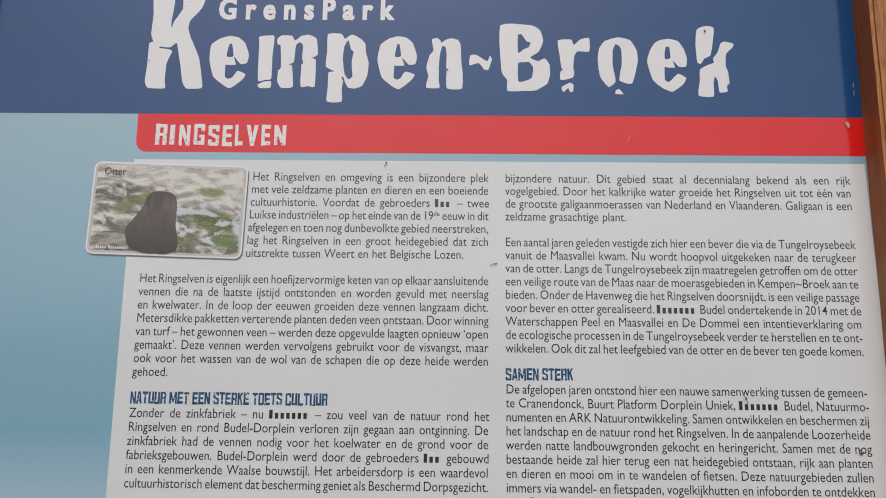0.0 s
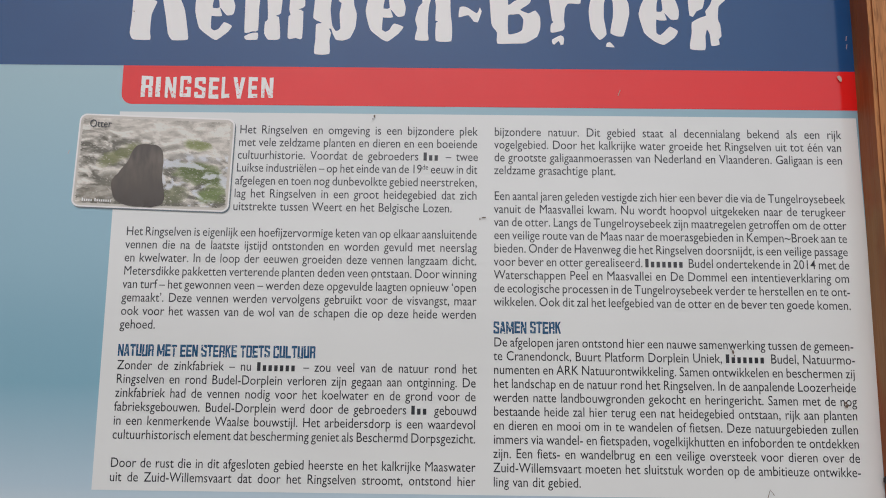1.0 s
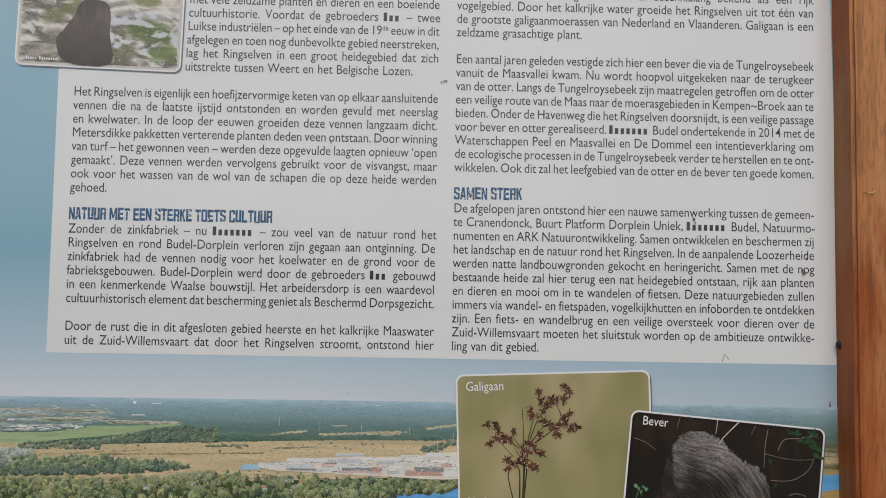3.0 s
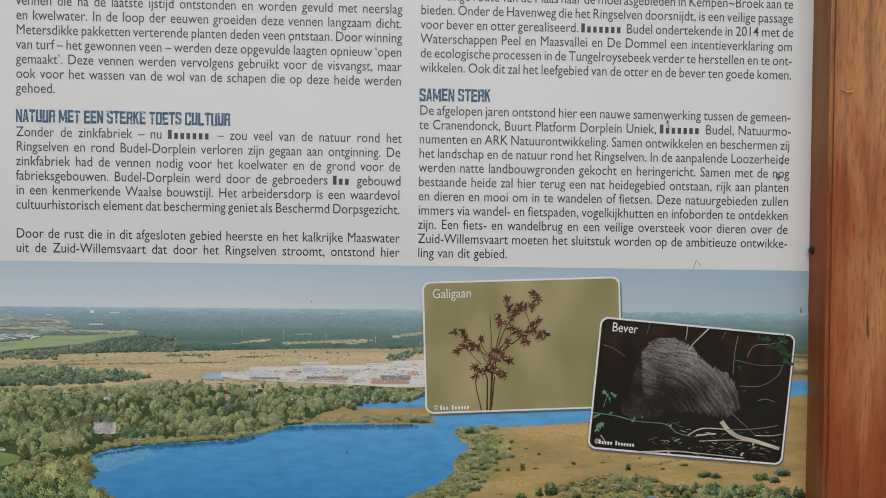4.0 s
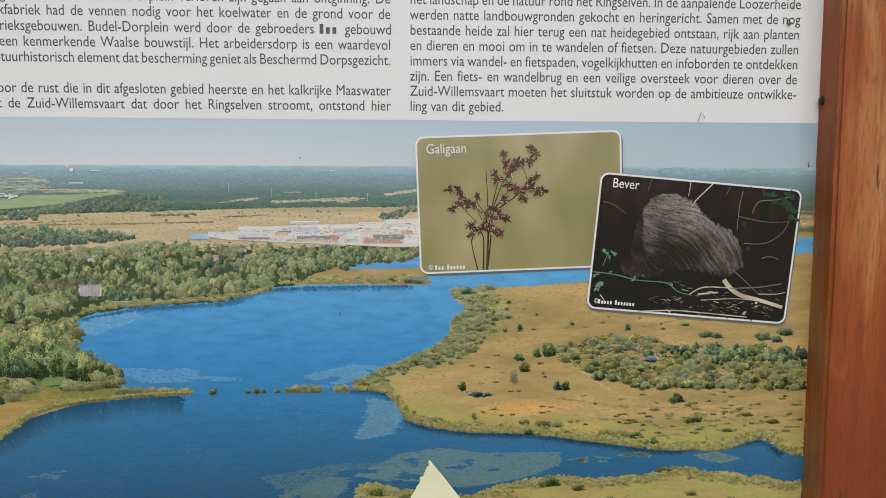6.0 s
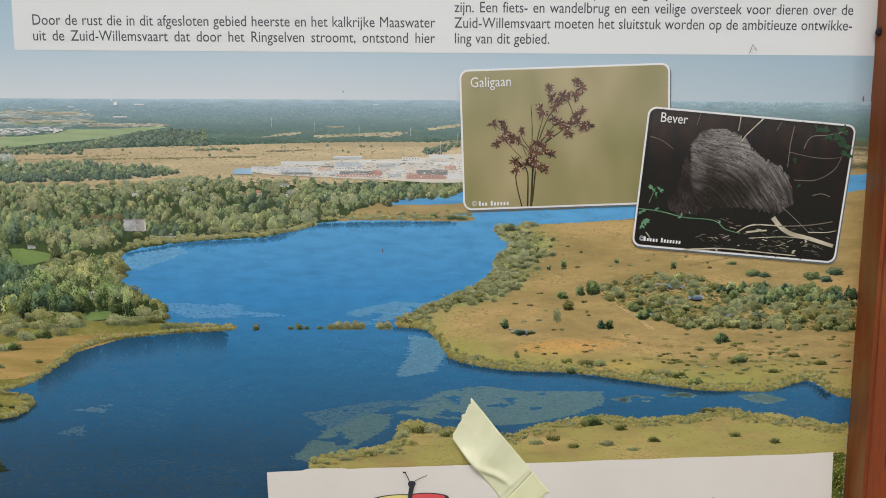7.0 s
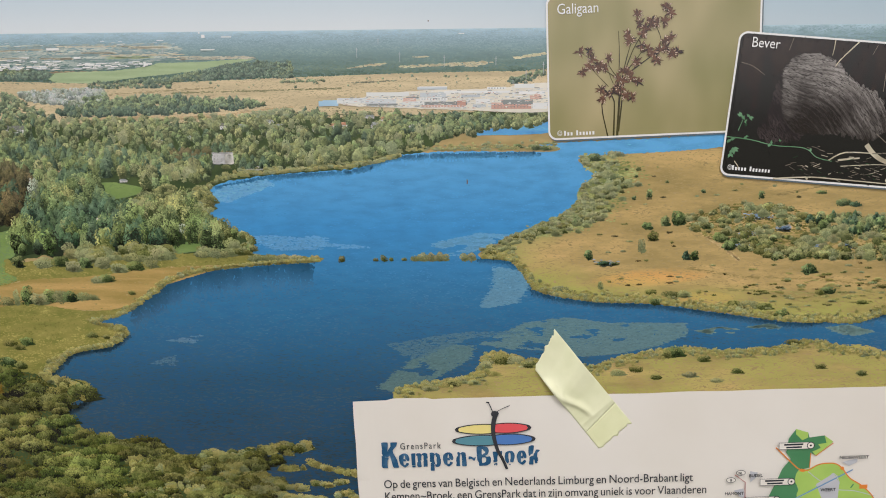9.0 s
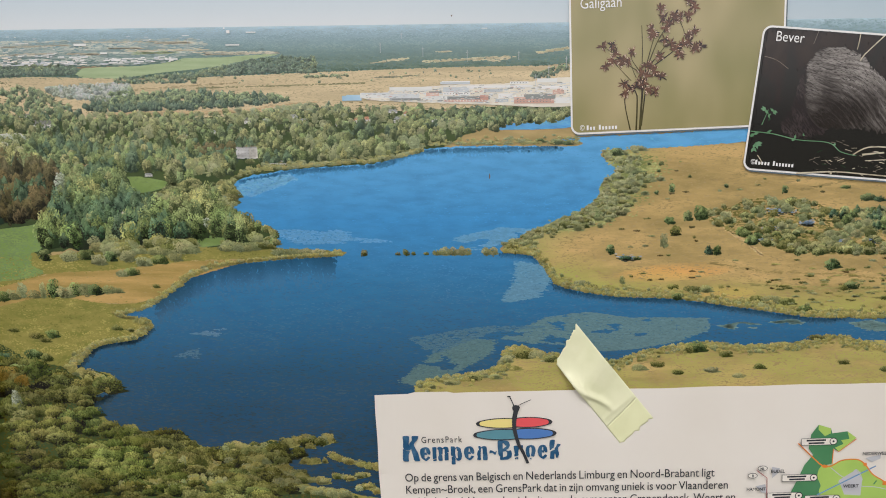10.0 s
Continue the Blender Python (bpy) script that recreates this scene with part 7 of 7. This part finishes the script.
chart.done("map", [ink("map_dark_green", (66, 120, 84), (74, 128, 90), 40.0), ink("map_light_green", (160, 190, 100), (150, 182, 94), 40.0), ink("map_grey", (176, 178, 184)), ink("map_orange", (206, 124, 60)), ink("map_canal_blue", (104, 140, 176)), ink("map_dark_red", (150, 84, 84))], sheet, "green and grey area map with orange border line")
TAG = [PAPER, BLACK]
for x, z in ((317.7, -46.4), (304.6, -75), (294.2, -89.4), (322, -92)):
    tags = Print(0.0012, 2e-5)
    tags.shape([(x - 0.3, z - 0.3), (x + 24.3, z - 0.1), (x + 24.3, z + 5.4), (x - 0.3, z + 5.2)], 1)
    tags.shape([(x, z), (x + 24, z + 0.2), (x + 24, z + 5.1), (x, z + 4.9)], 0)
    tags.shape([(x + 3.5, z + 2.8), (x + 17.5, z + 3.0), (x + 17.5, z + 4.4), (x + 3.5, z + 4.2)], 1)
    tags.shape([(x + 5, z + 0.7), (x + 16.5, z + 0.9), (x + 16.5, z + 2.2), (x + 5, z + 2.0)], 1)
    tags.blob(x + 23, z + 2.6, 2.9, 2.9, 1, 16, 0.0)
    tags.blob(x + 23, z + 2.6, 2.3, 2.3, 0, 16, 0.0)
    tags.blob(x + 23, z + 2.6, 0.8, 0.8, 1, 12, 0.0)
    tags.done("map_tag", TAG, sheet, "white map tag with unreadable dark bars")
for x, z in ((289.9, -64.4), (282.7, -70.1)):
    tags = Print(0.0012, 2e-5)
    tags.blob(x, z, 3.6, 2.2, 1, 20, 0.0)
    tags.blob(x, z, 3.2, 1.8, 0, 20, 0.0)
    tags.done("map_sign", TAG, sheet, "small oval country sign")
for s, x0, x1, z in (("NEDERWEERT", 362, 383.5, -55), ("WEERT", 349.2, 360.5, -80.6), ("BUDEL", 295.8, 306, -67.8), ("HAMONT", 278.2, 292.3, -82), ("NL", 288, 292, -65.4), ("B", 282, 284, -71)):
    v, f = set_line(s, x0, z, 2.4 if len(s) > 2 else 2.0, None, HEAVY, 0.86 * (x1 - x0) / (word_size(HEAVY, s, 0.86) * 2.4 / CAP) if len(s) > 2 else 0.8, -0.0017)
    link_mesh("map_name", v, f, BLACK, sheet)


# masking tape
def tape_strip():
    m = ink("masking_tape", (214, 215, 184), (206, 208, 174), 60.0, rough=0.55)
    thin = ink("thin_tape", (212, 214, 176), (206, 208, 168), 60.0, rough=0.55)
    e = empty("masking_tape", (0.0365, -0.0052, 0.927), "creased pale yellow-green masking tape holding the sheet", "tape")
    tl, tr, br, bl = Vector((0, 944)), Vector((15, 974)), Vector((73, 903)), Vector((50, 881))
    bm, grid, nu, nv = bmesh.new(), [], 70, 26
    for i in range(nu + 1):
        for j in range(nv + 1):
            a, b = i / nu, j / nv
            u, v = (a - 0.5) * 88, (b - 0.5) * 31
            torn = noise.noise(Vector((v * 0.3, 1, 4))) + 0.5 * noise.noise(Vector((v * 0.9, 1, 7)))
            q = tl.lerp(tr, b).lerp(bl.lerp(br, b), a + 0.022 * torn * (1 if a > 0.5 else -1) * max(0, (abs(2 * a - 1) - 0.8) / 0.2))
            x, z = q.x - 36.5, q.y - 927
            # the loose top bends round the edge of the sheet, with two creases
            ridge = v + 6 - (u - 12) * 0.24 - 1.2 * math.sin(u * 0.16)
            crease = 0.0024 * math.exp(-(ridge / 2.0) ** 2) * max(0, min(1, (u + 34) / 12)) * max(0, min(1, (22 - u) / 12))
            crease += 0.0008 * math.exp(-((v + 9 + (u + 14) * 0.9) / 2.0) ** 2) * max(0, 1 - abs(u + 12) / 10) + 0.0005 * math.exp(-((u - 20 - v * 0.12) / 1.6) ** 2)
            lift = crease + 0.0003 * noise.noise(Vector((u * 0.08, v * 0.08, 5))) + 0.0035 * max(0, (-v - 4) / 12) ** 2 * math.exp(-((u + 22) / 16) ** 2)
            # the lower end lies on the sheet and follows its waves
            c, s_ = math.cos(radians(PTURN)), math.sin(radians(PTURN))
            pu, pv = (q.x + 136) * c + (q.y - 918) * s_, -(q.x + 136) * s_ + (q.y - 918) * c
            sheet_y = 0.0006 * noise.noise(Vector((pu * 0.012, pv * 0.012, 2))) - 0.0034 - 0.00012
            stuck = max(0, min(1, (u + 8) / 12))
            lift *= 1 - 0.85 * max(0, min(1, (u - 20) / 8))
            back = 0.0026 * max(0, min(1, (-u - 14) / 16)) * (1 - stuck) + (sheet_y + 0.0052) * stuck
            grid.append(bm.verts.new((x * 0.001, back - lift, z * 0.001)))
    spots = [q.co.copy() for q in grid]
    bm.free()
    cut = int(nu * 0.79)
    for name, rows, mat in (("strip", range(cut), m), ("stuck_end", range(cut, nu), thin)):
        bm = bmesh.new()
        own = {}
        for i in rows:
            for j in range(nv):
                k = i * (nv + 1) + j
                quad = [own.setdefault(q, bm.verts.new(spots[q])) if q not in own else own[q] for q in (k, k + 1, k + nv + 2, k + nv + 1)]
                bm.faces.new(quad).smooth = True
        ret = bmesh.ops.extrude_face_region(bm, geom=list(bm.faces))
        for q in ret["geom"]:
            if isinstance(q, bmesh.types.BMVert):
                q.co.y += 0.00006
        bmesh.ops.recalc_face_normals(bm, faces=list(bm.faces))
        from_bm(name, bm, mat, e, "paler torn end stuck flat to the paper" if mat is thin else "")


tape_strip()
